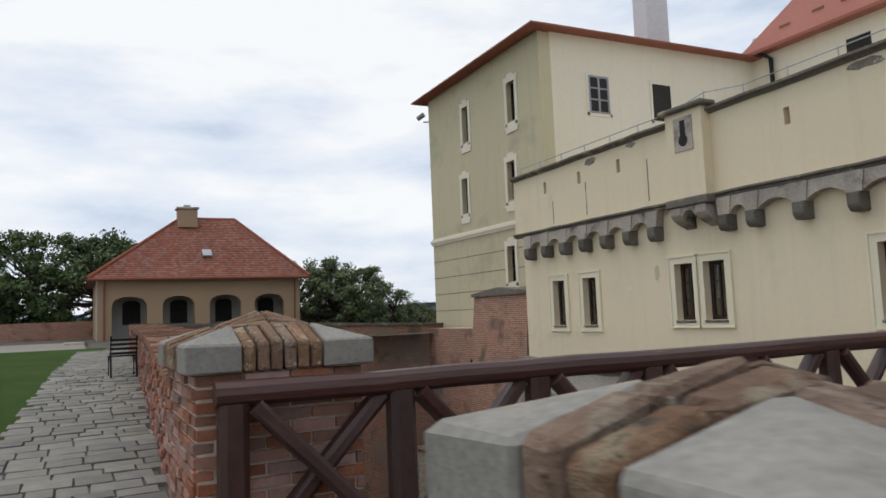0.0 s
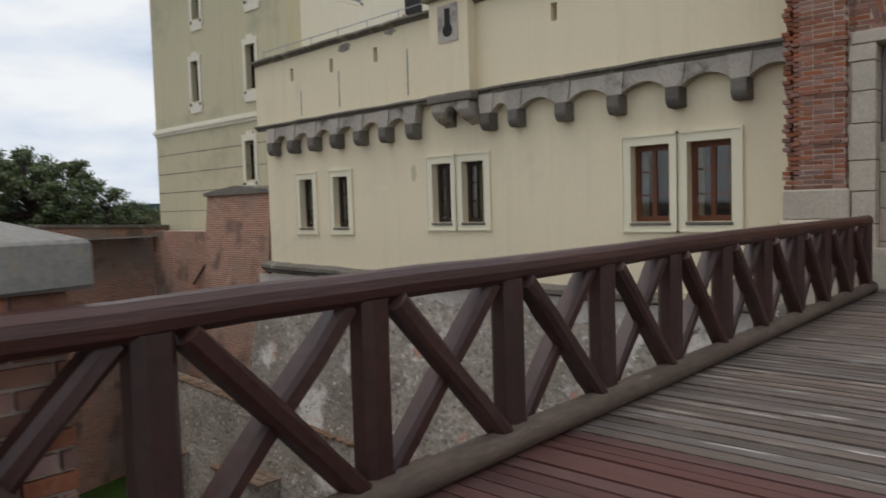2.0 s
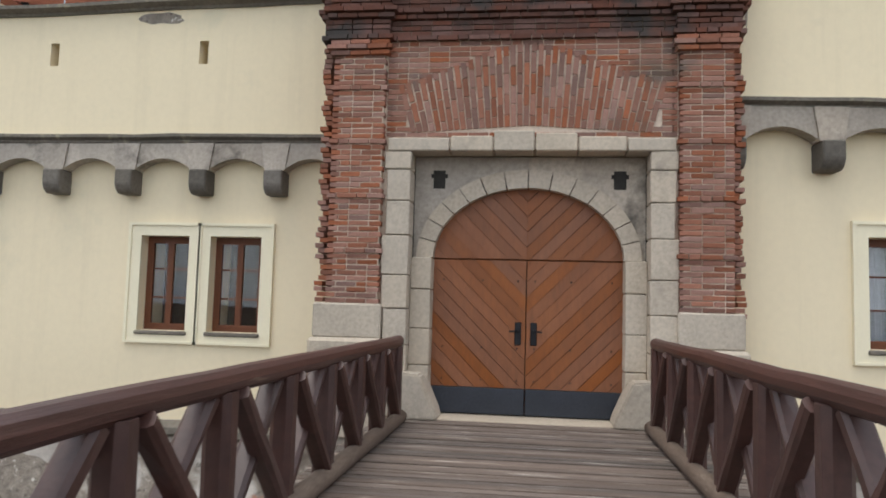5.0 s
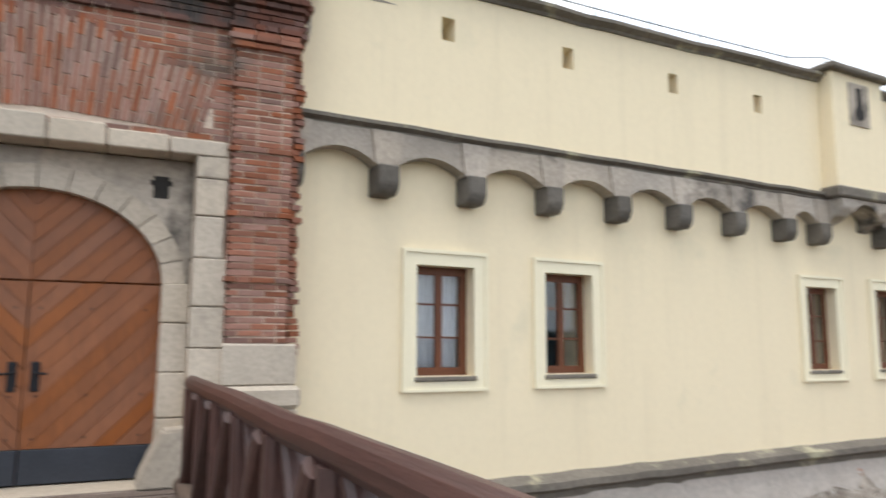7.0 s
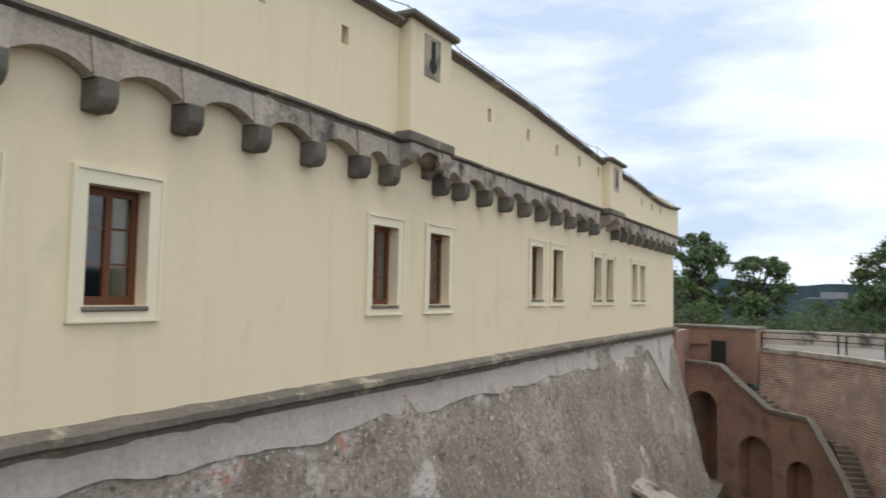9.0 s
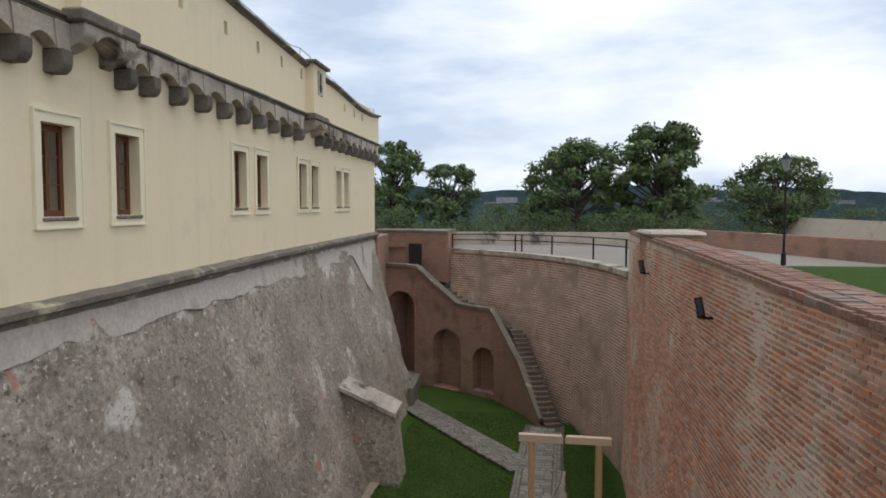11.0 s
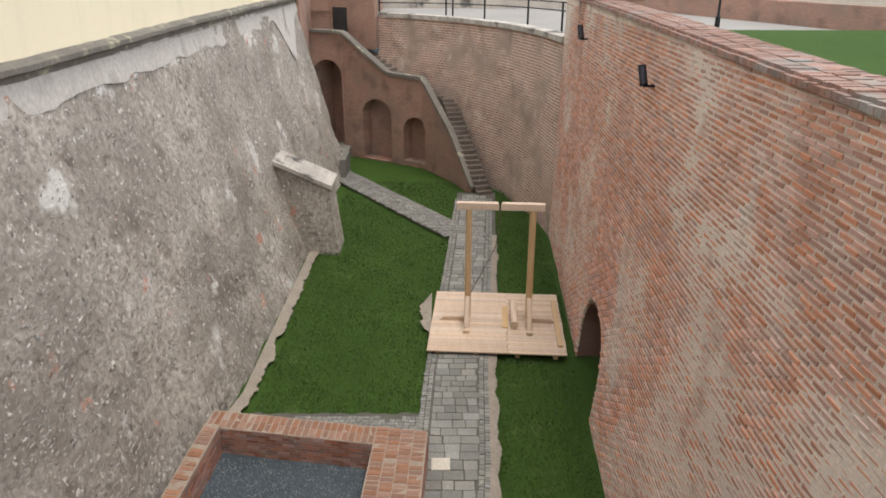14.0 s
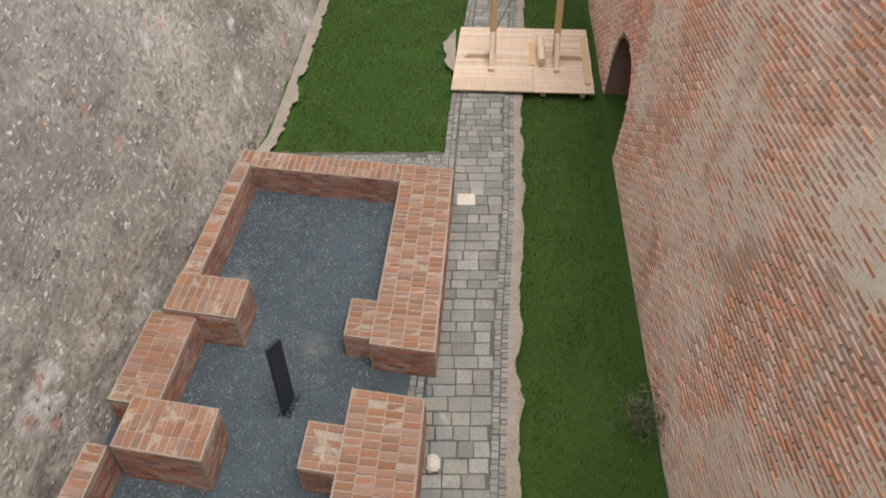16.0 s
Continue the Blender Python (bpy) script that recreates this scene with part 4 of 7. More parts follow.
dz0, dz1 = 0.03, SPR


def clip_poly(poly, nx, nz, d):
    out = []
    for i in range(len(poly)):
        p, q = poly[i], poly[(i + 1) % len(poly)]
        a, b = nx * p[0] + nz * p[1] - d, nx * q[0] + nz * q[1] - d
        if a <= 0:
            out.append(p)
        if (a < 0 < b) or (b < 0 < a):
            t = a / (a - b)
            out.append((p[0] + (q[0] - p[0]) * t, p[1] + (q[1] - p[1]) * t))
    return out


def boards(poly, slope, parent, y, step=0.155):
    """Diagonal boards filling a convex outline."""
    c = 2 ** -0.5
    nx, nz = -c * slope, c
    ds = [nx * p[0] + nz * p[1] for p in poly]
    d = min(ds)
    while d < max(ds):
        q = clip_poly(clip_poly(poly, nx, nz, d + step - 0.007), -nx, -nz, -d)
        if len(q) > 2:
            bm = bmesh.new()
            prism(bm, q, "y", y + random.uniform(-0.003, 0.003), y + 0.05)
            part("board", bm, M["door"], parent)
        d += step


door = thing("door_1", "closed orange-brown arched oak double door with diagonal boards", "door", "structure")
for side in (1, -1):
    leaf = part("door_leaf", cbox(min(CX, CX + side * RW) + 0.004, max(CX, CX + side * RW) - 0.004, YD + 0.045, YD + 0.1, dz0, SPR - 0.006, 0.004), M["door"], door)
    x0, x1 = sorted((CX + side * 0.008, CX + side * (RW - 0.01)))
    boards([(x0, 0.4), (x1, 0.4), (x1, SPR - 0.012), (x0, SPR - 0.012)], side, leaf, YD)
    part("kick_plate", cbox(x0, x1, YD - 0.012, YD + 0.05, dz0, 0.39, 0.006), M["kickplate"], leaf, "blue-grey metal kick plate")
    hx = CX + side * 0.11
    part("lock_plate", cbox(hx - 0.045, hx + 0.045, YD - 0.02, YD + 0.01, 1.0, 1.32, 0.008), M["iron"], leaf, "dark iron lock plate")
    bm = bmesh.new()
    tube(bm, [(hx, YD - 0.02, 1.2), (hx, YD - 0.07, 1.2), (hx + side * 0.12, YD - 0.07, 1.19)], 0.012, 8)
    part("door_handle", bm, M["iron"], leaf)
    for zz in (0.5, 0.95, 1.9):
        for kx in (0.12, 0.62, 1.18):
            bm = bmesh.new()
            bmesh.ops.create_icosphere(bm, subdivisions=1, radius=0.014, matrix=Matrix.Translation((CX + side * kx, YD - 0.002, zz)))
            part("nail", bm, M["iron"], leaf)
fan = part("door_head", cbox(CX - RW, CX + RW, YD + 0.045, YD + 0.1, SPR, SPR + 1.06, 0.004), M["door"], door)
for side in (1, -1):
    half = [(CX + side * 0.004, SPR + 0.012)] + [(CX + side * abs((RW - 0.01) * math.cos(math.pi * k / n)), SPR + 0.012 + 1.03 * math.sin(math.pi * k / n)) for k in range(n // 2 + 1)]
    boards(half, side, fan, YD)

# ---------- bridge ----------
BX0, BX1 = -6.0, -2.72      # rail lines
bridge = thing("bridge", "timber footbridge deck of weathered planks over the moat", "bridge", "structure")
y, k = 1.55, 0
while y < YG - 0.08:
    w = 0.135 if y > 5.85 else 0.125
    dz = random.uniform(-0.006, 0.004)
    a, b = BX0 - 0.28 + random.uniform(-0.03, 0.03), BX1 + 0.95 + random.uniform(-0.03, 0.03)
    bm = bmesh.new()
    vs = box(bm, a, b, y, y + w - 0.016 - random.uniform(0, 0.016), -0.07, dz)
    for v in vs:
        v.co.z += random.uniform(-0.004, 0.004)
        v.co.y += random.uniform(-0.004, 0.004)
    red = 2.5 < y < 5.85
    part("plank", bm, M["deck_red" if red else "deck"], bridge)
    y += w
for x in (-5.8, -4.36, -2.9):
    bm = bmesh.new()
    box(bm, x - 0.15, x + 0.15, 1.9, YG - 0.1, -0.42, -0.075)
    part("joist", bm, M["kick"], bridge)
for y in (6.3, 10.4):
    bm = bmesh.new()
    for x in (-5.7, -3.0):
        box(bm, x - 0.15, x + 0.15, y - 0.15, y + 0.15, FLOOR - 0.1, -0.7)
    box(bm, -6.3, -2.4, y - 0.16, y + 0.16, -0.75, -0.425)
    part("trestle", bm, M["kick"], bridge)


def railing(x, y0, y1, name, label, out):
    th = thing(name, label, "railing", "structure", "bridge railings")
    n = int((y1 - y0) / 0.5)
    ins = 0.06 * (1 if x < -4 else -1)
    lap = 0.04 * (1 if x < -4 else -1)
    up = 0.0 if x < -4 else 0.07    # eastern rail raised a little to fit the camera's view
    bm = bmesh.new()
    tube(bm, [(x + random.uniform(-0.006, 0.006), y0 - 0.1 + (y1 + 0.1 - y0) * k / n, 1.04 + up + random.uniform(-0.005, 0.005)) for k in range(n + 1)], 0.079, 11, 0.02)
    part("handrail", bm, M["rail_grain"], th, "round brown-stained handrail")
    bm = bmesh.new()
    tube(bm, [(x + ins + random.uniform(-0.006, 0.006), y0 - 0.3 + (y1 + 0.3 - y0) * k / n, 0.078) for k in range(n + 1)], 0.085, 14, 0.012)
    part("kick_rail", bm, M["kick"], th, "worn round timber kerb", smooth=True)
    step = 1.062
    y = y0
    while y <= y1 + 0.05:
        bm = bmesh.new()
        beam(bm, (x, y, -0.45), (x, y, 0.99 + up), 0.165, 0.17, (0, 1, 0), 0.004)
        part("post", bm, M["rail"], th)
        if y + step <= y1 + 0.1:
            bm = bmesh.new()
            beam(bm, (x + lap, y + 0.12, 0.97 + up), (x + lap, y + step - 0.10, 0.09), 0.10, 0.14, (1, 0, 0), 0.006)
            part("brace", bm, M["rail"], th)
            bm = bmesh.new()
            beam(bm, (x - lap, y + 0.10, 0.09), (x - lap, y + step - 0.12, 0.97 + up), 0.10, 0.14, (1, 0, 0), 0.006)
            part("brace", bm, M["rail"], th)
        bm = bmesh.new()
        tube(bm, [(x + ins, y + 0.05, 0.155), (x + ins, y + 0.05, 0.172)], 0.022, 8)
        part("bolt", bm, M["iron"], th)
        y += step
    return th


railing(BX0, 2.21, YG - 0.45, "railing_left", "brown stained timber railing with crossed braces", -1)
railing(BX1, 2.21, YG - 0.45, "railing_right", "brown stained timber railing with crossed braces", 1)


# ---------- bridgehead piers ----------
def pier(name, x0, x1, y0, y1, z0, zc, peak, corner=0.34):
    th = thing(name, "brick bridgehead pier with grey hipped capstones", "pier", "structure")
    bm = bmesh.new()
    box(bm, x0 + 0.01, x1 - 0.01, y0 + 0.01, y1 - 0.01, z0, zc)
    part("core", bm, M["mortar"], th)
    o = 0.07
    a0, a1, b0, b1 = x0 - o, x1 + o, y0 - o, y1 + o
    W, L, side = b1 - b0, a1 - a0, 0.17
    slope = peak / (W / 2)

    def hgt(x, y):
        return zc + side + slope * max(0.0, min(x - a0, a1 - x, y - b0, b1 - y))

    def piece(name, pts, mat, label="", shrink=0.004, lift=0.0, bev=0.012):
        cx, cy = sum(p[0] for p in pts) / len(pts), sum(p[1] for p in pts) / len(pts)
        pts = [(x + shrink * (1 if x < cx else -1), y + shrink * (1 if y < cy else -1)) for x, y in pts]
        bm = bmesh.new()
        lo = [bm.verts.new((x, y, zc)) for x, y in pts]
        hi = [bm.verts.new((x, y, hgt(x, y) + lift + random.uniform(-0.004, 0.004))) for x, y in pts]
        bm.faces.new(lo[::-1])
        k = len(pts)
        for q in range(k):
            bm.faces.new((lo[q], lo[(q + 1) % k], hi[(q + 1) % k], hi[q]))
        if k == 4 and "capstone" in name:
            bm.faces.new((hi[0], hi[1], hi[2]))
            bm.faces.new((hi[0], hi[2], hi[3]))
        else:
            bm.faces.new(hi)
        bmesh.ops.bevel(bm, geom=bm.edges[:], offset=bev, segments=1, affect="EDGES")
        for v in bm.verts:
            v.co += Vector((random.uniform(-1, 1), random.uniform(-1, 1), random.uniform(-1, 1))) * 0.003
        part(name, bm, mat, th, label)

    for cx, sx in ((a0, 1), (a1, -1)):
        for cy, sy in ((b0, 1), (b1, -1)):
            piece("capstone", [(cx, cy), (cx + sx * corner, cy), (cx + sx * corner, cy + sy * corner), (cx, cy + sy * corner)], M["greystone"], "grey corner capstone")
    mid = (b0 + b1) / 2
    nb = round((L - 2 * corner) / 0.082)
    for k in range(nb):
        xa, xb = a0 + corner + (L - 2 * corner) * k / nb, a0 + corner + (L - 2 * corner) * (k + 1) / nb
        for ya, yb in ((b0, b0 + W / 4), (b0 + W / 4, mid), (mid, mid + W / 4), (mid + W / 4, b1)):
            piece("ridge_brick", [(xa, ya), (xb, ya), (xb, yb), (xa, yb)], M["brick_cap"], lift=random.uniform(-0.022, 0.012), shrink=0.007)
    ns = max(2, round((W - 2 * corner) / 0.082))
    for k in range(ns):
        ya, yb = b0 + corner + (W - 2 * corner) * k / ns, b0 + corner + (W - 2 * corner) * (k + 1) / ns
        for xa, xb in ((a0, a0 + corner), (a1 - corner, a1)):
            piece("ridge_brick", [(xa, ya), (xb, ya), (xb, yb), (xa, yb)], M["brick_cap"], lift=random.uniform(-0.022, 0.012), shrink=0.007)
    return th


pier("pier_left", -7.45, -6.13, 2.02, 3.06, -3.2, 1.16, 0.2)
pier("pier_right", -2.56, -2.01, 1.92, 2.47, -3.2, 1.13, 0.085, 0.255)

# ---------- gallows on a timber platform ----------
PZ = -9.22
skew = Matrix.Translation((17.95, 5.74, 0)) @ Matrix.Rotation(radians(-4.0), 4, "Z")
plat = thing("platform", "low platform of pale new boards across the path", "platform")
for k in range(28):
    x = -2.03 + k * 0.1455
    for a, b in ((-2.02, -0.35 + 0.02 * (k % 3)), (-0.345 + 0.02 * (k % 3), 2.02)):
        bm = bmesh.new()
        box(bm, x, x + 0.139, a + random.uniform(-0.015, 0.015), b, PZ - 0.04, PZ + random.uniform(-0.003, 0.003), skew)
        part("board", bm, M["board"], plat)
for y in (-1.7, -0.6, 0.6, 1.7):
    bm = bmesh.new()
    box(bm, -1.95, 1.95, y - 0.07, y + 0.07, FLOOR - 0.02, PZ - 0.04, skew)
    part("bearer", bm, M["pine"], plat)
bm = bmesh.new()
box(bm, -1.6, 1.5, -1.93, -1.78, PZ + 0.004, PZ + 0.06, skew)
part("edge_batten", bm, M["pine"], plat)
gal = thing("gallows", "gallows of two new timber posts and a notched crossbeam", "gallows")
BZ = -5.6
for y in (-0.98, 0.92):
    bm = bmesh.new()
    beam(bm, skew @ Vector((0.1, y, PZ + 0.02)), skew @ Vector((0.1, y, BZ)), 0.19, 0.19, (0, 1, 0))
    part("post", bm, M["pine"], gal, "square yellow pine post")
    bm = bmesh.new()
    s = 1 if y > 0 else -1
    beam(bm, skew @ Vector((-0.75, y, PZ + 0.06)), skew @ Vector((0.0, y, PZ + 0.78)), 0.16, 0.13)
    part("brace", bm, M["board"], gal, "sloping pale foot brace")
    bm = bmesh.new()
    box(bm, -0.95, 0.35, y - 0.09, y + 0.09, PZ + 0.005, PZ + 0.1, skew)
    part("sill", bm, M["board"], gal)
    bm = bmesh.new()
    prism(bm, [(y + s * 0.1, PZ + 0.01), (y + s * 0.85, PZ + 0.01), (y + s * 0.7, PZ + 0.13), (y + s * 0.1, PZ + 0.15)], "x", -0.1, 0.06)
    for v in bm.verts:
        v.co = skew @ v.co
    part("side_sill", bm, M["board"], gal)
for a, b in ((-1.32, -0.03), (0.03, 1.28)):
    bm = bmesh.new()
    prism(bm, [(a, BZ), (b, BZ), (b, BZ + 0.09 if b < 0 else BZ + 0.2), (b - 0.04 if b < 0 else b, BZ + 0.2), (a if a < 0 else a + 0.04, BZ + 0.2), (a, BZ + 0.2 if a < 0 else BZ + 0.09)], "x", 0.0, 0.2)
    for v in bm.verts:
        v.co = skew @ v.co
    part("crossbeam", bm, M["board"], gal, "pale crossbeam half")
bm = bmesh.new()
tube(bm, [skew @ Vector(p) for p in ((0.1, -0.0, BZ + 0.1), (0.18, 0.02, BZ - 0.6), (0.35, 0.1, -6.9), (0.2, 0.55, -7.8), (0.1, 0.9, -8.5))], 0.014, 6)
part("rope", bm, M["kick"], gal, "slack brown rope")
trap = thing("step_block", "hollow pale timber trough leaning beside the post", "timber block")
bm = bmesh.new()
beam(bm, skew @ Vector((-0.6, -0.55, PZ + 0.16)), skew @ Vector((0.55, -0.5, PZ + 0.35)), 0.2, 0.26)
part("trough", bm, M["board"], trap)
bm = bmesh.new()
box(bm, -0.5, 1.0, -0.36, -0.18, PZ + 0.004, PZ + 0.03, skew)
part("slide_board", bm, M["pine"], trap)

# ---------- moat paths ----------
def pathc(x):
    return lerp(x, [(2, 7.78), (7, 7.5), (11, 7.16), (15, 6.98), (24.5, 6.25), (32, 5.75)])


mp = thing("path_moat", "grey stone slab path along the moat floor", "path", "structure")
grid_mesh("path_bed", 60, 4, lambda u, v: (1.0 + 31 * u, pathc(1.0 + 31 * u) - 0.95 + 1.85 * v + 0.06 * noise.noise((u * 60, v, 3)), FLOOR + 0.035), M["joint"], "sandy bed of the path", "path")
rows = []
x = 2.0
while x < 31.5:
    d = random.uniform(0.26, 0.36)
    c = pathc(x)
    y = c - 0.5 + random.uniform(-0.05, 0.05)
    while y < c + 0.6:
        w = random.uniform(0.26, 0.48)
        if y + w > c + 0.55:
            w = c + 0.66 - y
        rows.append((x, y, d - 0.03, w - 0.03))
        y += w
        if w < 0.1:
            break
    x += d
for i, (x, y, d, w) in enumerate(rows):
    if i >= 330:
        break
    bm = bmesh.new()
    h = FLOOR + 0.052 + random.uniform(-0.008, 0.008)
    vs = box(bm, x, x + d, y, y + w, FLOOR - 0.05, h)
    for v in vs:
        v.co.x += random.uniform(-0.012, 0.012)
        v.co.y += random.uniform(-0.012, 0.012)
    part("slab", bm, M["paving"], mp)
bm = bmesh.new()
for (x, y, d, w) in rows[330:]:
    box(bm, x, x + d, y, y + w, FLOOR - 0.05, FLOOR + 0.052 + random.uniform(-0.008, 0.008))
for side in (-1, 1):
    for r in range(2):
        x = 2.0
        while x < 31:
            s = random.uniform(0.09, 0.15)
            y = pathc(x) + (-0.80 + 0.14 * r if side < 0 else 0.70 + 0.14 * r)
            box(bm, x, x + s - 0.018, y, y + 0.12 + random.uniform(-0.02, 0.005), FLOOR - 0.05, FLOOR + 0.05 + random.uniform(-0.012, 0.012))
            x += s
tagged(part("setts", bm, M["paving"], mp), "small grey kerb setts", "", "", "stuff")
bm = bmesh.new()
box(bm, 10.88, 11.3, 7.28, 7.7, FLOOR, FLOOR + 0.064)
tagged(part("pale_slab", bm, M["limestone"], mp), "pale square slab")
# side path of setts
sp = thing("path_side", "cobbled side path across the moat lawn", "path", "structure")
A, B = Vector((26.2, 6.7, 0)), Vector((35.6, 13.0, 0))
dr = (B - A).normalized()
nr = Vector((-dr.y, dr.x, 0))
bm = bmesh.new()
box(bm, 0, (B - A).length, -0.72, 0.72, FLOOR - 0.05, FLOOR + 0.04, Matrix.Translation(A) @ Matrix.Rotation(math.atan2(dr.y, dr.x), 4, "Z"))
part("bed", bm, M["joint"], sp)
bm = bmesh.new()
mt = Matrix.Translation(A) @ Matrix.Rotation(math.atan2(dr.y, dr.x), 4, "Z")
u = 0.0
while u < (B - A).length:
    v = -0.68 + random.uniform(-0.03, 0.03)
    while v < 0.6:
        s = random.uniform(0.14, 0.22)
        box(bm, u, u + 0.15, v, v + s - 0.02, FLOOR, FLOOR + 0.055 + random.uniform(-0.01, 0.01), mt)
        v += s
    u += 0.17
tagged(part("setts", bm, M["paving"], sp), "rows of grey setts", "", "", "stuff")
# pale soil strip at the scarp foot
def ragged(x, seed):
    return noise.fractal((x * 1.1, seed, 5), 0.7, 2.2, 8)


grid_mesh("soil_strip", 700, 5, lambda u, v: (11.9 + 12.3 * u, scarp_y(1, 11.9 + 12.3 * u) + 0.15 - (0.34 + 0.16 * ragged(12.3 * u, 0.0)) * v, FLOOR + 0.05 - 0.02 * v), M["dirt"], "pale crumbled soil along the scarp foot", "soil")
grid_mesh("soil_strip_path", 900, 4, lambda u, v: (3 + 23 * u, pathc(3 + 23 * u) - 0.78 - (0.24 + 0.09 * ragged(23 * u, 2.0)) * v, FLOOR + 0.042 - 0.005 * v), M["dirt"], "pale worn soil beside the setts", "soil")
grid_mesh("soil_patch", 160, 8, lambda u, v: (17.3 + 3.0 * u, 7.78 + math.sin(3.1416 * u) * (0.42 + 0.2 * ragged(3.0 * u, 4.0)) * v, FLOOR + 0.045 - 0.01 * v), M["dirt"], "bare trodden soil beside the path", "soil")
apron = grid_mesh("cobble_apron", 60, 6, lambda u, v: (11.7 + (1.4 + 0.12 * noise.noise((u * 14, 2, 0))) * v, 7.85 + 4.75 * u, FLOOR + 0.04 + 0.012 * noise.noise((u * 60, v * 8, 0))), M["joint"], "cobbled apron beside the brick pit", "paving")
bm = bmesh.new()
x = 11.8
while x < 12.95:
    y = 7.9 + random.uniform(0, 0.1)
    while y < 12.5:
        w = random.uniform(0.1, 0.17)
        if noise.noise((x * 1.7, y * 1.1, 6.0)) > -0.25:
            box(bm, x, x + 0.11, y, y + w - 0.02, FLOOR, FLOOR + 0.058 + random.uniform(-0.012, 0.008))
        y += w
    x += 0.13
tagged(part("setts", bm, M["paving"], apron), "small grey setts of the apron", "", "", "stuff")

# ---------- excavated pit with low brick walls ----------
grid_mesh("gravel_floor", 60, 40, lambda u, v: (1.0 + 10.6 * u, 8.0 + 5.6 * v, FLOOR + 0.04 + 0.015 * noise.noise((u * 20, v * 14, 2))), M["gravel"], "dark blue-grey gravel in the pit", "gravel")
rng = np.random.default_rng(5)
pv, pf = [], []
for k in range(16000):
    x, y, r = rng.uniform(2.2, 11.3), rng.uniform(9.0, 13.0), rng.uniform(0.012, 0.028)
    i = len(pv)
    a = rng.uniform(0, 6.28)
    pv += [(x + r * math.cos(a + j * 2.09), y + r * math.sin(a + j * 2.09), FLOOR + 0.042) for j in range(3)] + [(x, y, FLOOR + 0.042 + r * 1.1)]
    pf += [(i, i + 1, i + 3), (i + 1, i + 2, i + 3), (i + 2, i, i + 3)]
tagged(raw("gravel_chips", pv, pf, M["pebble"]), "loose dark gravel chips", "gravel", "", "stuff")
pit = thing("wall_pit", "low red brick foundation walls with brick capping", "low wall", "structure")
PIT = [  # x0, x1, y0, y1, top, before the slight skew that fits the camera's view
    (6.33, 11.8, 7.82, 8.95, -8.65), (11.2, 11.8, 8.95, 12.85, -8.67), (6.55, 7.46, 8.95, 9.47, -8.78),
    (1.6, 5.25, 7.9, 9.08, -8.60), (3.76, 4.59, 9.08, 9.70, -8.72),
    (7.36, 11.2, 12.53, 12.85, -8.62), (6.42, 7.36, 11.48, 12.84, -8.55), (4.42, 6.42, 12.26, 13.1, -8.68), (3.5, 4.42, 11.16, 12.6, -8.52), (1.6, 3.5, 12.72, 13.05, -8.6)]
PIT_SKEW = Matrix(((1, 0.17, 0, -0.17 * 10.5), (-0.05, 1, 0, 0.05 * 11.5), (0, 0, 1, 0), (0, 0, 0, 1)))


def brick_mesh(l, w, h, name="brick"):
    out = []
    for k in range(5):
        bm = bmesh.new()
        box(bm, -l / 2, l / 2, -w / 2, w / 2, -h / 2, h / 2)
        bmesh.ops.bevel(bm, geom=[e for e in bm.edges if max(v.co.z for v in e.verts) > 0 or True][:12], offset=min(w, h) * 0.08, segments=1, affect="EDGES")
        for v in bm.verts:
            v.co += Vector((random.uniform(-1, 1), random.uniform(-1, 1), random.uniform(-1, 1))) * min(w, h) * 0.05
        me = bpy.data.meshes.new(name)
        bmesh.ops.recalc_face_normals(bm, faces=bm.faces)
        bm.to_mesh(me)
        bm.free()
        out.append(me)
    return out


class Bricklayer:
    """Lays single bricks as parts up to a number, and joins the rest."""

    def __init__(self, parent, mat, size, limit, name="brick"):
        self.parent, self.mat, self.size, self.limit, self.name = parent, mat, size, limit, name
        self.meshes = brick_mesh(*size, name)
        for me in self.meshes:
            me.materials.append(mat)
        self.v, self.f, self.count = [], [], 0

    def lay(self, m, scale=(1, 1, 1)):
        m = m @ Matrix.Diagonal((*scale, 1))
        if self.count < self.limit:
            ob = new(self.name, self.meshes[self.count % 5])
            ob.parent = self.parent
            ob.matrix_basis = m
        else:
            l, w, h = (s / 2 for s in self.size)
            i = len(self.v)
            j = lambda: random.uniform(-0.05, 0.05)
            self.v += [tuple(m @ Vector((x * (1 + j() * 0.3), y, z * (1 + j())))) for x in (-l, l) for y in (-w, w) for z in (-h, h)]
            self.f += [tuple(i + q for q in f) for f in CUBE]
        self.count += 1

    def finish(self, label="joined bricks"):
        if self.v:
            tagged(raw("bricks", self.v, self.f, self.mat, self.parent), label, "", "", "stuff")


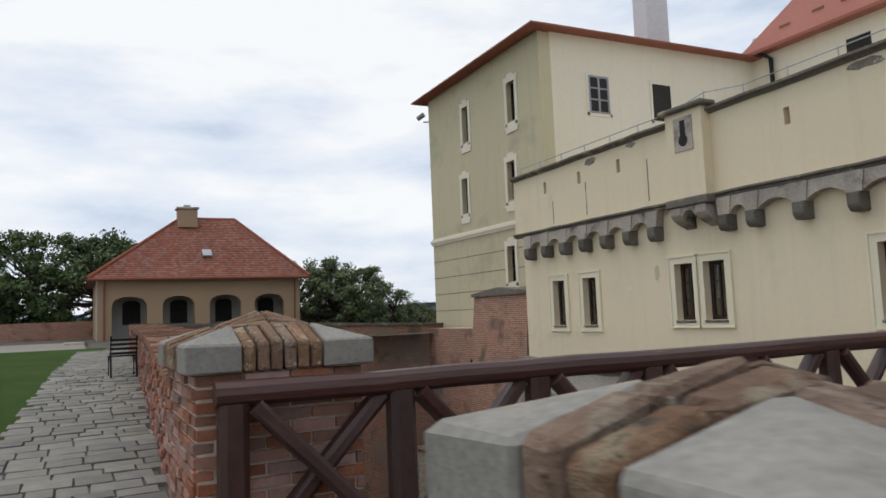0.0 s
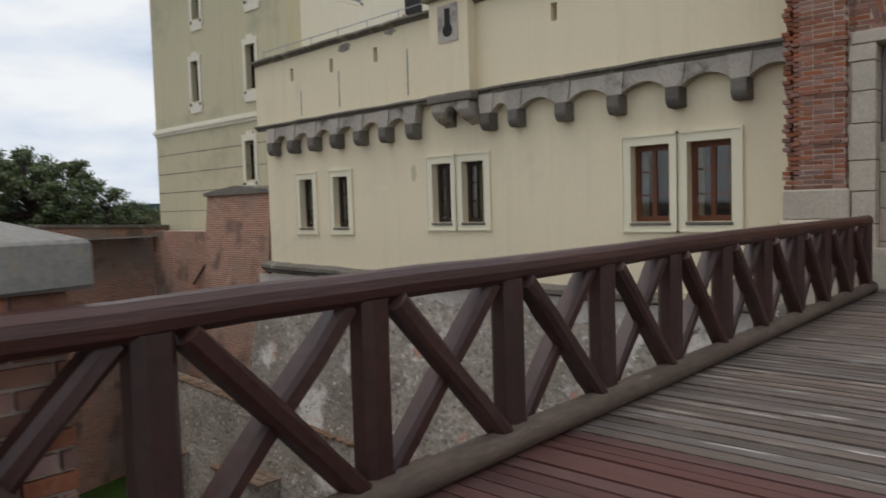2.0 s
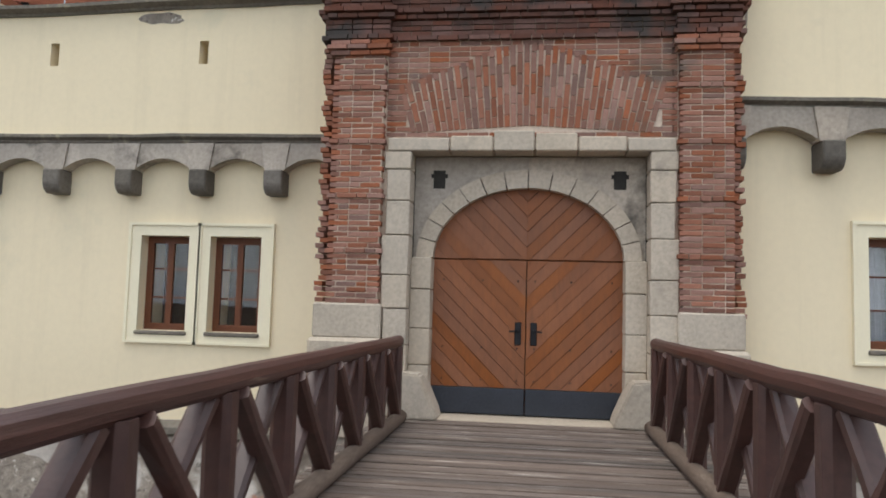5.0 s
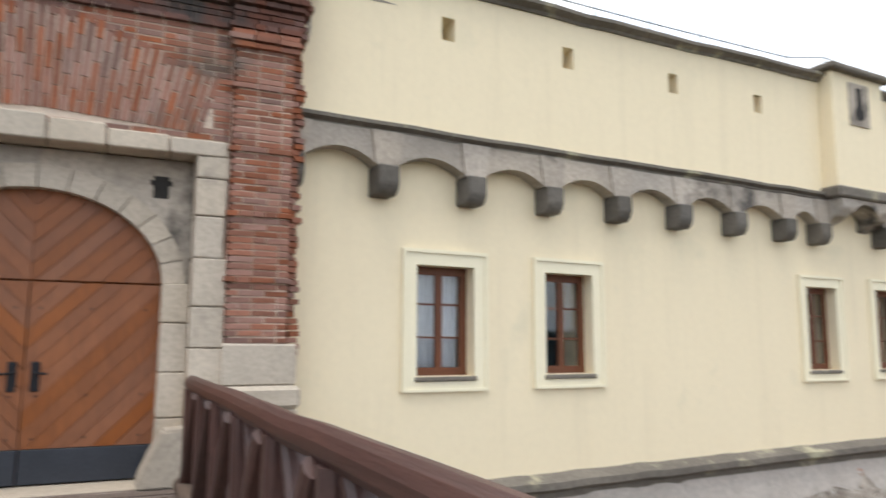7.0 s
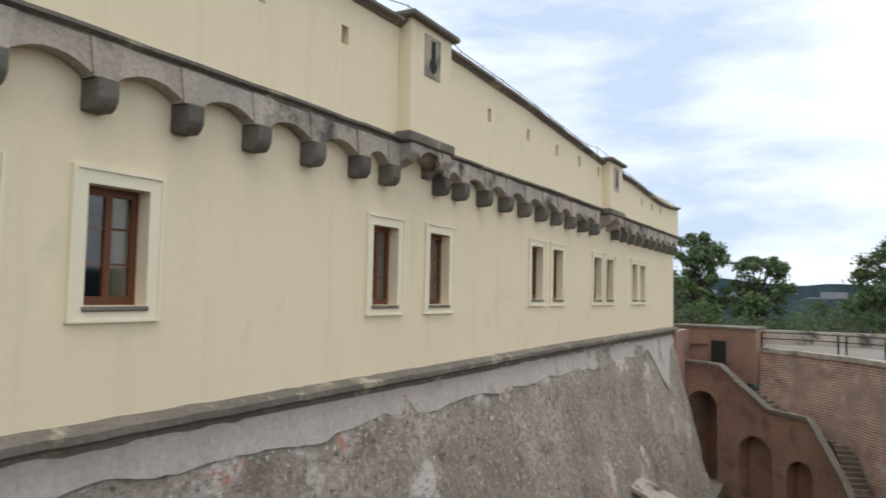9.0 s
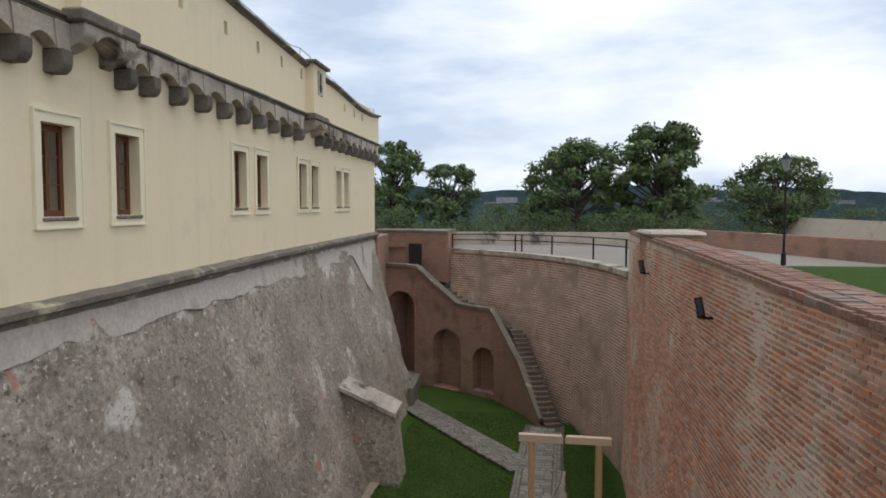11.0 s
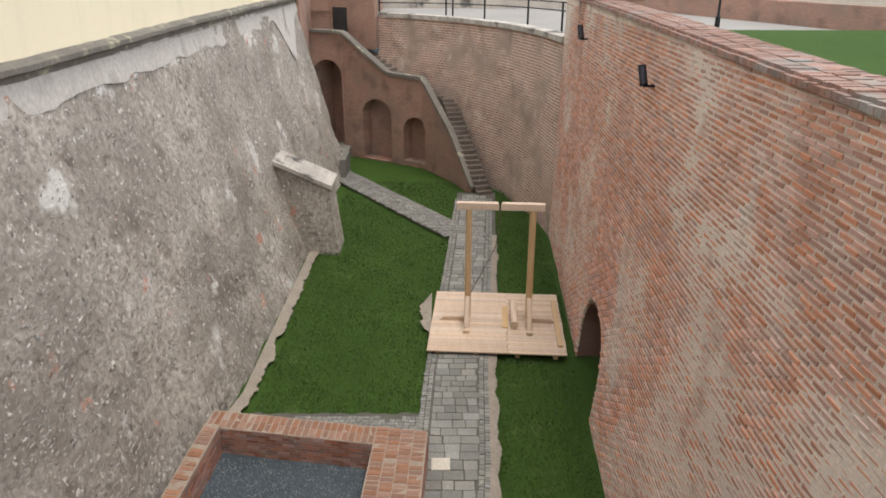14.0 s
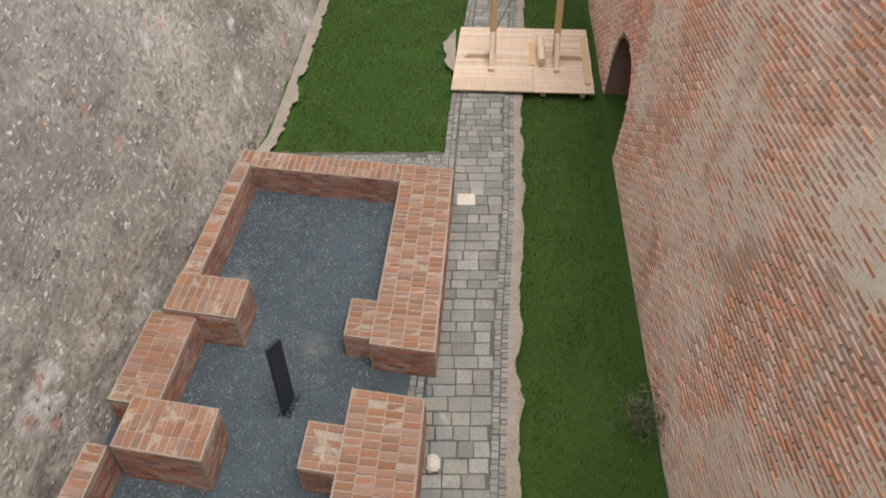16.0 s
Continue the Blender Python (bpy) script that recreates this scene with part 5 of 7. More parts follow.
cap_brick = Bricklayer(pit, M["brick_pit"], (0.27, 0.135, 0.075), 300)
face_brick = Bricklayer(pit, M["brick"], (0.27, 0.06, 0.062), 0)
for x0, x1, y0, y1, zt in PIT:
    bm = bmesh.new()
    box(bm, x0 - 0.022, x1 + 0.022, y0 - 0.022, y1 + 0.022, FLOOR - 0.05, zt - 0.008)
    for v in bm.verts:
        v.co = PIT_SKEW @ v.co
    part("core", bm, M["pit_mortar"], pit)
    longx = (x1 - x0) > (y1 - y0)
    nx, ny = (max(1, round((x1 - x0) / 0.15)), max(1, round((y1 - y0) / 0.29))) if longx else (max(1, round((x1 - x0) / 0.29)), max(1, round((y1 - y0) / 0.15)))
    sx, sy = (x1 - x0) / nx, (y1 - y0) / ny
    for i in range(nx):
        for j in range(ny):
            m = PIT_SKEW @ pose(x0 + sx * (i + 0.5), y0 + sy * (j + 0.5), zt - 0.035 + random.uniform(-0.01, 0.008), random.uniform(-1.5, 1.5), random.uniform(-1.5, 1.5), (90 if longx else 0) + random.uniform(-1.5, 1.5))
            cap_brick.lay(m, ((sy if longx else sx) / 0.27 * random.uniform(0.9, 0.95), (sx if longx else sy) / 0.135 * random.uniform(0.78, 0.86), random.uniform(0.9, 1.05)))
    z, r = FLOOR + 0.03, 0
    while z < zt - 0.1:
        for axis, fixed, a, b in (("x", y0, x0, x1), ("x", y1, x0, x1), ("y", x0, y0, y1), ("y", x1, y0, y1)):
            p = a + (0.14 if r % 2 else 0.0)
            while p < b - 0.05:
                q = min(p + 0.28, b)
                c = (p + q) / 2
                m = pose(c, fixed, z + 0.035) if axis == "x" else pose(fixed, c, z + 0.035, 0, 0, 90)
                face_brick.lay(PIT_SKEW @ m, ((q - p - 0.014) / 0.27, 1, 1))
                p += 0.28
        z += 0.075
        r += 1
cap_brick.finish("capping bricks")
face_brick.finish("weathered facing bricks")
sign = thing("information_panel", "dark blade-shaped information panel standing in the gravel", "sign")
bm = bmesh.new()
prism(bm, [(-0.22, 0), (0.2, 0), (0.2, 1.55), (-0.22, 1.75)], "y", -0.03, 0.03)
ms = Matrix.Translation((5.23, 10.62, FLOOR + 0.03)) @ Matrix.Rotation(radians(-12), 4, "Z")
for v in bm.verts:
    v.co = ms @ v.co
part("panel", bm, M["sign"], sign)
bm = bmesh.new()
box(bm, -0.25, 0.25, -0.12, 0.12, -0.02, 0.015, ms)
part("foot_plate", bm, M["iron"], sign)
stone = part("loose_stone", cbox(3.9, 4.2, 7.95, 8.15, FLOOR + 0.04, FLOOR + 0.2, 0.05, 0.02), M["limestone"])
tagged(stone, "small pale loose stone on the path", "stone")

# ---------- scarp buttress ----------
but = thing("buttress", "grey rendered sloping buttress with a mossy stone cap", "buttress", "structure")
bm = bmesh.new()
prism(bm, [(14.4, FLOOR - 0.1), (11.45, FLOOR - 0.1), (11.75, -6.75), (14.4, -5.55)], "x", 24.1, 25.6)
bmesh.ops.subdivide_edges(bm, edges=bm.edges[:], cuts=6, use_grid_fill=True)
for v in bm.verts:
    v.co += Vector((1, 1, 0.4)) * 0.04 * noise.noise(v.co * 1.3)
part("body", bm, M["scarp"], but)
for k in range(9):
    y0 = 11.6 + 0.31 * k
    z0 = -6.82 + 0.14 * k
    bm = bmesh.new()
    prism(bm, [(y0, z0), (y0 + 0.30, z0 + 0.135), (y0 + 0.30, z0 + 0.29), (y0, z0 + 0.155)], "x", 23.98 + random.uniform(-0.02, 0.02), 25.7)
    part("cap_stone", bm, M["stone"], but)

# ---------- western moat: lower retaining wall, stubs and gravel ----------
grid_mesh("gravel_floor_west", 60, 30, lambda u, v: (-31 + 22.5 * u, 3.4 + 11.2 * v, FLOOR + 0.06 + 0.02 * noise.noise((u * 30, v * 16, 2))), M["gravel"], "dark blue-grey gravel on the western moat floor", "gravel")


def west_top(x):
    return -4.4 - 0.056 * (x + 29.6)


def west_point(u, v):
    x = -31.5 + 23.5 * u
    z = west_top(x) - 0.06 + (FLOOR - west_top(x)) * v
    return (x, 14.88 - 0.75 * v + 0.07 * noise.fractal((x * 0.5, z * 0.5, 9.0), 0.8, 2.1, 6), z)


low = grid_mesh("wall_retaining_west", 120, 40, west_point, M["scarp"], "stained grey lower retaining wall with a brick capping", "wall")
wc = Bricklayer(low, M["brick_cap"], (0.5, 0.125, 0.08), 160, "capping_brick")
x = -31.4
while x < -8.1:
    wc.lay(pose(x, 15.08 + random.uniform(-0.02, 0.02), west_top(x) - 0.03 + random.uniform(-0.015, 0.01), random.uniform(-2, 2), random.uniform(-3, 3), 90 + random.uniform(-3, 3)), (random.uniform(0.9, 1.05), 1, 1))
    x += 0.145
wc.finish("joined capping bricks")
for x0, x1, zt in ((-24.3, -21.7, -6.55), (-29.4, -27.1, -6.85), (-19.2, -17.6, -6.9)):
    stub = thing("wall_stub", "grey rendered wall stub with a flat brick capping", "low wall", "structure")
    bm = bmesh.new()
    box(bm, x0, x1, 13.85, 15.0, FLOOR, zt - 0.09)
    bmesh.ops.subdivide_edges(bm, edges=bm.edges[:], cuts=5, use_grid_fill=True)
    for v in bm.verts:
        v.co += Vector((1, 1, 0.2)) * 0.05 * noise.noise(v.co * 1.4)
    part("body", bm, M["scarp"], stub)
    sc = Bricklayer(stub, M["brick_cap"], (0.28, 0.135, 0.09), 300)
    for i in range(int((x1 - x0 + 0.16) / 0.15)):
        for j in range(4):
            sc.lay(pose(x0 - 0.02 + 0.15 * i, 13.92 + 0.295 * j, zt - 0.045 + random.uniform(-0.012, 0.012), random.uniform(-2, 2), random.uniform(-2, 2), 90 + random.uniform(-2, 2)))
# Added bar in place of a dark crack-like line on the brick base.
strut = thing("iron_strut", "thin dark bar standing in for a crack-like line across the brick base", "strut")
bm = bmesh.new()
tube(bm, [(-28.2, 16.66, 0.25), (-30.1, 16.66, -1.3)], 0.045, 6)
part("bar", bm, M["iron"], strut)
part("wall_plate", cbox(-29.1, -28.8, 16.7, 16.76, -0.95, -0.5, 0.02), M["limestone"], strut, "pale mortar plate")

# ---------- stairs and arcade at the moat end ----------
st = thing("stairs_moat", "worn stone steps climbing along the end wall", "stairs", "structure")
S0, S1 = Vector((31.7, 5.35, FLOOR)), Vector((36.7, 7.15, -5.55))
for k in range(20):
    c = S0.lerp(S1, k / 20)
    d = (S1 - S0).to_2d().normalized()
    m = Matrix.Translation((c.x, c.y, 0)) @ Matrix.Rotation(math.atan2(d.y, d.x), 4, "Z")
    bm = bmesh.new()
    box(bm, -0.02, 0.30, -0.42, 0.36, max(FLOOR - 0.1, c.z - 0.7), c.z + 0.19, m)
    part("step", bm, M["step"], st)
S2 = Vector((40.6, 12.3, -2.7))
for k in range(16):
    c = S1.lerp(S2, k / 16) - Vector((-0.3, 0.2, 0.75 if k > 1 else 0.3))
    d = (S2 - S1).to_2d().normalized()
    m = Matrix.Translation((c.x, c.y, 0)) @ Matrix.Rotation(math.atan2(d.y, d.x), 4, "Z")
    bm = bmesh.new()
    box(bm, -0.02, 0.46, -0.6, 0.42, c.z - 0.35, c.z + 0.17, m)
    part("step", bm, M["step"], st)
ar = thing("wall_arcade", "red brick stair wall with three arched niches", "wall", "structure")
AW = [(40.4, 15.2), (39.9, 13.05), (38.3, 10.4), (37.05, 8.5), (34.4, 6.95), (31.9, 5.95)]
seglen = [0]
for a, b in zip(AW, AW[1:]):
    seglen.append(seglen[-1] + math.dist(a, b))
TOPS = list(zip(seglen, (-2.45, -2.5, -4.55, -4.62, -7.0, -9.15)))
NICHES = ((1.22, 0.84, -9.2, -4.85, 0.85), (4.48, 0.98, -9.4, -6.92, 0.94), (7.12, 0.78, -9.2, -7.5, 0.76))  # middle, half width, foot, springing, rise


def arcade_point(u, v):
    s = u * seglen[-1]
    x, y = along(AW, u)
    zt = lerp(s, TOPS)
    z = FLOOR - 0.1 + (zt - FLOOR + 0.1) * v
    for c, w, z0, zs, rise in NICHES:
        q = (s - c) / w
        if abs(q) < 1 and z0 < z < zs + rise * math.sqrt(1 - q * q):
            d = 1.0 if c < 2 else 0.45
            return (x + 1.55 * d, y - 0.9 * d, z)
    return (x + 0.03 * noise.noise((x, y, z)), y, z)


grid_mesh("wall_arcade_face", 260, 150, arcade_point, M["brick_stair"], "brick arcade wall face with arched niches", "wall", smooth=False)
bm = bmesh.new()
for k in range(44):
    ua, ub = k / 44, (k + 0.97) / 44
    qs = []
    for q in (ua, ub):
        x, y = along(AW, q)
        z = lerp(q * seglen[-1], TOPS)
        qs.append((x, y, z))
    vs = [bm.verts.new((x + o * 0.75, y - o * 0.55, z + h)) for x, y, z in qs for o in (-0.14, 0.35) for h in (-0.03, 0.14)]
    for f in CUBE:
        bm.faces.new([vs[i] for i in f])
part("coping", bm, M["coping"], ar)
bm = bmesh.new()
box(bm, 34.9, 40.5, 12.75, 15.5, FLOOR - 0.1, FLOOR + 0.55)
for k in range(3):
    box(bm, 34.3 + 0.2 * k, 36, 12.75, 14.4, FLOOR - 0.1, FLOOR + 0.17 * (k + 1))
box(bm, 34.6, 36.6, 12.45, 12.75, FLOOR - 0.1, FLOOR + 1.0)
part("landing", bm, M["paving"], ar)
blk = thing("wall_stair_head", "brick block above the stairs, its doorway shade a near-black sheet", "wall", "structure")
bm = bmesh.new()
HB = [(40.0, 11.15), (42.0, 14.0), (42.2, 16.0), (44, 16.0), (44, 11)]
prism(bm, HB, "z", -3.4, -0.5)
part("body", bm, M["brick_stair"], blk)
bm = bmesh.new()
prism(bm, [(x + (-0.1 if x < 43 else 0), y) for x, y in HB], "z", -0.5, -0.38)
part("coping", bm, M["coping"], blk)
# Near-black slab on the wall face stands for the doorway's shade.
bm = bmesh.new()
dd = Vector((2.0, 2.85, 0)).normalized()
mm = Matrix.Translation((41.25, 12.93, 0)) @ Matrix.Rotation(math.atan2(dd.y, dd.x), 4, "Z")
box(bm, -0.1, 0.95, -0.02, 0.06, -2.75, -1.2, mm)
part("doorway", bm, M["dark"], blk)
bm = bmesh.new()
prism(bm, [(36.9, 14.75), (41.8, 15.0), (41.8, 17), (36.9, 17)], "z", FLOOR, -0.62)
tagged(part("wall_corner_pier", bm, M["brick_stair"]), "brick corner between scarp and stairs", "wall", "", "structure")

# railing on the end terrace
fr = thing("terrace_railing", "dark iron post-and-rail fence on the terrace edge", "railing")
RL = [(41.4, 11.0), (40.2, 8.6), (37.2, 5.8), (33.4, 3.7), (29.6, 2.6), (27.2, 2.2)]
bm = bmesh.new()
for h in (-0.62, -0.95):
    tube(bm, [(*along(RL, k / 12), h + 0.35 * k / 12) for k in range(13)], 0.03, 6)
part("rail", bm, M["iron"], fr)
for u in (0.0, 0.27, 0.30, 0.45, 0.68, 0.9):
    x, y = along(RL, u)
    bm = bmesh.new()
    tube(bm, [(x, y, -1.5), (x, y, -0.6 + 0.35 * u)], 0.045, 8)
    part("post", bm, M["iron"], fr)
pe = thing("pier_corner", "brick corner pier with a stone cap", "pier", "structure")
bm = bmesh.new()
box(bm, 21.3, 23.6, 1.2, 2.8, -2.5, 0.15)
part("body", bm, M["brick_far"], pe)
part("cap", cbox(21.2, 23.7, 1.1, 2.92, 0.15, 0.31, 0.07, 0.012), M["stone"], pe)


# ---------- lamps ----------
def floodlight(x, y, z):
    th = thing("floodlight", "black floodlight on a wall bracket", "floodlight", "", "wall floodlights", (0, 0, 0))
    bm = bmesh.new()
    tube(bm, [(x, y - 0.25, z), (x, y + 0.32, z)], 0.025, 6)
    tube(bm, [(x + 0.22, y - 0.25, z + 0.02), (x + 0.02, y + 0.3, z)], 0.02, 6)
    part("bracket", bm, M["iron"], th)
    bm = bmesh.new()
    beam(bm, (x, y + 0.3, z), (x + 0.1, y + 0.36, z + 0.42), 0.17, 0.13)
    part("lamp_head", bm, M["iron"], th)
    bm = bmesh.new()
    beam(bm, (x - 0.02, y + 0.32, z + 0.06), (x + 0.06, y + 0.37, z + 0.39), 0.14, 0.14)
    part("lens", bm, M["sign"], th)


floodlight(13.0, 2.95, -1.2)
floodlight(21.4, 2.75, -1.05)


def street_lamp(x, y, z, h):
    th = thing("street_lamp", "black iron lantern lamp post on the terrace", "street lamp", "", "terrace lamps")
    bm = bmesh.new()
    tube(bm, [(x, y, z), (x, y, z + 0.5), (x, y, z + 0.55), (x, y, z + h - 0.8)], [0.11, 0.10, 0.055, 0.04], 10)
    part("post", bm, M["iron"], th)
    bm = bmesh.new()
    tube(bm, [(x, y, z + h - 0.8), (x, y, z + h - 0.72), (x, y, z + h - 0.3)], [0.05, 0.11, 0.19], 6)
    part("lantern", bm, M["lead"], th)
    bm = bmesh.new()
    tube(bm, [(x, y, z + h - 0.3), (x, y, z + h - 0.12), (x, y, z + h - 0.06), (x, y, z + h)], [0.24, 0.08, 0.04, 0.01], 6)
    part("lantern_roof", bm, M["iron"], th)


street_lamp(29.0, -3.95, -1.35, 4.7)
street_lamp(62.0, 12.5, -2.6, 2.6)

# far terrace walls
bm = bmesh.new()
prism(bm, [(47, -3.6), (26, -11.0), (15, -14.5), (15, -15), (26, -11.5), (47, -4.2)], "z", -1.7, -0.42)
tagged(part("wall_terrace", bm, M["brick_stair"]), "low brick wall round the far terrace", "wall", "", "structure")
bm = bmesh.new()
box(bm, 45.0, 45.6, -9.0, 40, -1.6, -0.62)
tagged(part("wall_terrace_edge", bm, M["stone"]), "pale stone edge wall of the end terrace", "wall", "", "structure")
bm = bmesh.new()
prism(bm, [(-15.5, -1.4), (-14.5, 0.1), (-13.6, 0.25), (-13.2, -1.4)], "x", 30, 60)
tagged(part("wall_outwork", bm, M["limestone"]), "pale stone outwork beyond the lawn", "wall", "", "structure")

# ---------- left terrace: parapet wall, path, bench ----------
PW = [(-7.4, 2.1), (-20, 2.75), (-31, 3.3)]
PWT = [(-31, 1.5), (-20, 1.42), (-12, 1.27), (-7.4, 1.02)]
par = thing("wall_parapet_path", "low weathered brick and stone parapet beside the path", "wall", "structure")
bm = bmesh.new()
secs = []
for k in range(25):
    x = -7.4 - 23.6 * k / 24
    y, z = lerp(-x, [(-a, b) for a, b in PW]), lerp(x, PWT)
    secs.append([bm.verts.new(p) for p in ((x, y + 0.02, -3), (x, y + 0.02, z - 0.09), (x, y + 0.83, z - 0.09), (x, y + 0.83, FLOOR))])
for a, b in zip(secs, secs[1:]):
    for i in range(4):
        bm.faces.new((a[i], a[(i + 1) % 4], b[(i + 1) % 4], b[i]))
bm.faces.new(secs[0])
bm.faces.new(secs[-1][::-1])
part("core", bm, M["mortar"], par)
lay = Bricklayer(par, M["brick"], (0.27, 0.07, 0.068), 220)
lay2 = Bricklayer(par, M["brick_pit"], (0.30, 0.135, 0.09), 120, "coping_brick")
ang = math.degrees(math.atan2(0.65, -12.6)) - 180
x = -7.5
cols = 0
while x > -30.8:
    y, zt, zg = lerp(-x, [(-a, b) for a, b in PW]), lerp(x, PWT), ground_z(x) - 0.02
    z, r = zg + 0.035, cols % 2
    while z < zt - 0.12:
        lay.lay(pose(x - 0.14 * (r % 2), y + random.uniform(-0.022, 0.012), z, random.uniform(-3, 3), random.uniform(-2, 2), ang + random.uniform(-3, 3)), (random.uniform(0.8, 1.0), 1, random.uniform(0.82, 1.0)))
        z += 0.079
        r += 1
    x -= 0.285
    cols += 1
x = -7.5
while x > -30.9:
    y, zt = lerp(-x, [(-a, b) for a, b in PW]), lerp(x, PWT)
    for o in (0.08, 0.40, 0.72):
        lay2.lay(pose(x, y + o, zt - 0.05 + random.uniform(-0.01, 0.008), random.uniform(-2, 2), random.uniform(-2, 2), 90 + ang + random.uniform(-2, 2)))
    x -= 0.148
lay.finish("joined parapet bricks")
lay2.finish("joined coping bricks")

tp = thing("path_terrace", "grey stone slab path along the parapet", "path", "structure")
slabs = []
x = -4.6
while x > -32:
    d = random.uniform(0.24, 0.38)
    y1 = lerp(-x, [(-a, b) for a, b in PW]) - 0.02 if x < -7.4 else 2.05
    y = y1 - 1.62 + 0.004 * x + random.uniform(-0.06, 0.06)
    while y < y1 - 0.12:
        w = min(random.uniform(0.22, 0.5), y1 - y)
        slabs.append((x, y, d, w))
        y += w
    x -= d
shapes = Bricklayer(tp, M["paving"], (1.0, 1.0, 0.08), 300, "slab")
for x, y, d, w in slabs:
    shapes.lay(pose(x - d / 2, y + w / 2, ground_z(x - d / 2) - 0.012 + random.uniform(-0.007, 0.007), random.uniform(-1, 1), random.uniform(-1, 1) + 2.0, random.uniform(-1.5, 1.5)), (d - 0.02, w - 0.02, 1))
shapes.finish("joined far slabs")

bench = thing("bench", "black metal park chair with slatted back beside the wall", "bench")
mb = Matrix.Translation((-18.0, 2.3, ground_z(-18.0))) @ Matrix.Rotation(radians(93), 4, "Z")
for a in (-0.24, 0.24):
    for pts in (((a, 0.24, 0.0), (a, 0.2, 0.43), (a, -0.16, 0.42), (a, -0.3, 0.85)), ((a, -0.28, 0.0), (a, -0.18, 0.42))):
        bm = bmesh.new()
        tube(bm, [mb @ Vector(p) for p in pts], 0.02, 6)
        part("leg", bm, M["iron"], bench)
for k in range(5):
    bm = bmesh.new()
    box(bm, -0.27, 0.27, -0.15 + 0.08 * k, -0.09 + 0.08 * k, 0.43, 0.455, mb)
    part("seat_slat", bm, M["iron"], bench)
for k in range(4):
    bm = bmesh.new()
    q = 0.5 + 0.09 * k
    beam(bm, mb @ Vector((-0.26, -0.185 - 0.03 * k, q)), mb @ Vector((0.26, -0.185 - 0.03 * k, q)), 0.02, 0.05)
    part("back_slat", bm, M["iron"], bench)

# cross wall closing the moat on the far left
CW = [(-31, 3.3), (-32.5, 8), (-34, 13), (-35.5, 18.5)]
grid_mesh("wall_cross", 60, 30, lambda u, v: (*[a + b for a, b in zip(along(CW, u), (0.9 * v, 0))], 1.45 - 0.55 * u + (FLOOR - 1.4) * v), M["brick_far"], "brick wall closing the moat beyond the parapet", "wall")
bm = bmesh.new()
for k in range(40):
    a, b = along(CW, k / 40), along(CW, (k + 0.97) / 40)
    z = 1.45 - 0.55 * k / 40
    vs = [bm.verts.new((q[0] + o, q[1], z + h)) for q in (a, b) for o in (-0.7, 0.1) for h in (-0.02, 0.1)]
    for f in CUBE:
        bm.faces.new([vs[i] for i in f])
tagged(part("cross_wall_coping", bm, M["coping"]), "dark coping on the cross wall", "coping", "", "structure")
bm = bmesh.new()
box(bm, -33.5, -24.0, 16.75, 18.4, FLOOR, 0.78)
prism(bm, [(15.6, FLOOR), (16.3, 0.5), (16.45, 2.1), (18.4, 2.1), (18.4, FLOOR)], "x", -28.4, -24.3)
tagged(part("wall_brick_base", bm, M["brick_far"]), "dark red brick base and buttress below the tower", "wall", "", "structure")
bm = bmesh.new()
prism(bm, [(-28.5, 2.1), (-28.5, 2.22), (-26.4, 2.42), (-24.2, 2.22), (-24.2, 2.1)], "y", 16.35, 18.4)
tagged(part("buttress_coping", bm, M["coping"]), "dark coping of the brick buttress", "coping", "", "structure")
bm = bmesh.new()
box(bm, -60, -34.0, -9.3, -8.9, 0.2, 1.95)
box(bm, -60, -59.5, -60, 60, 0.2, 1.95)
tagged(part("wall_far_left", bm, M["brick_far"]), "low brick wall behind the lawn", "wall", "", "structure")

# ---------- guardhouse ----------
hs = thing("guardhouse", "ochre arcaded guardhouse with a red hipped tile roof", "house")
HX, HY0, HY1, HZ = -49.0, 2.7, 14.8, 0.55
bays = [(3.45, 5.4), (6.3, 8.15), (9.05, 11.0), (11.85, 13.75)]
bm = bmesh.new()
prev = HY0
E_Z = 4.35
for a, b in bays:
    box(bm, HX - 0.5, HX, prev, a, HZ, E_Z)
    prev = b
box(bm, HX - 0.5, HX, prev, HY1, HZ, E_Z)
for a, b in bays:
    n8 = 10
    low = [(a + (b - a) * k / n8, 2.75 + 0.48 * math.sqrt(max(0, 1 - (2 * k / n8 - 1) ** 2))) for k in range(n8 + 1)]
    prism(bm, low + [(b, E_Z), (a, E_Z)], "x", HX - 0.5, HX)
part("arcade_wall", bm, M["house"], hs, "ochre plastered arcade")
bm = bmesh.new()
box(bm, HX - 2.4, HX - 2.2, HY0, HY1, HZ, E_Z)
for y in (HY0, 5.85, 8.6, 11.4, HY1 - 0.2):
    box(bm, HX - 2.2, HX - 0.5, y - 0.05, y + 0.15, HZ, E_Z)
part("inner_wall", bm, M["grey_plaster"], hs)
bm = bmesh.new()
box(bm, HX - 10.5, HX - 2.4, HY0, HY1, HZ, E_Z)
part("body", bm, M["house"], hs)
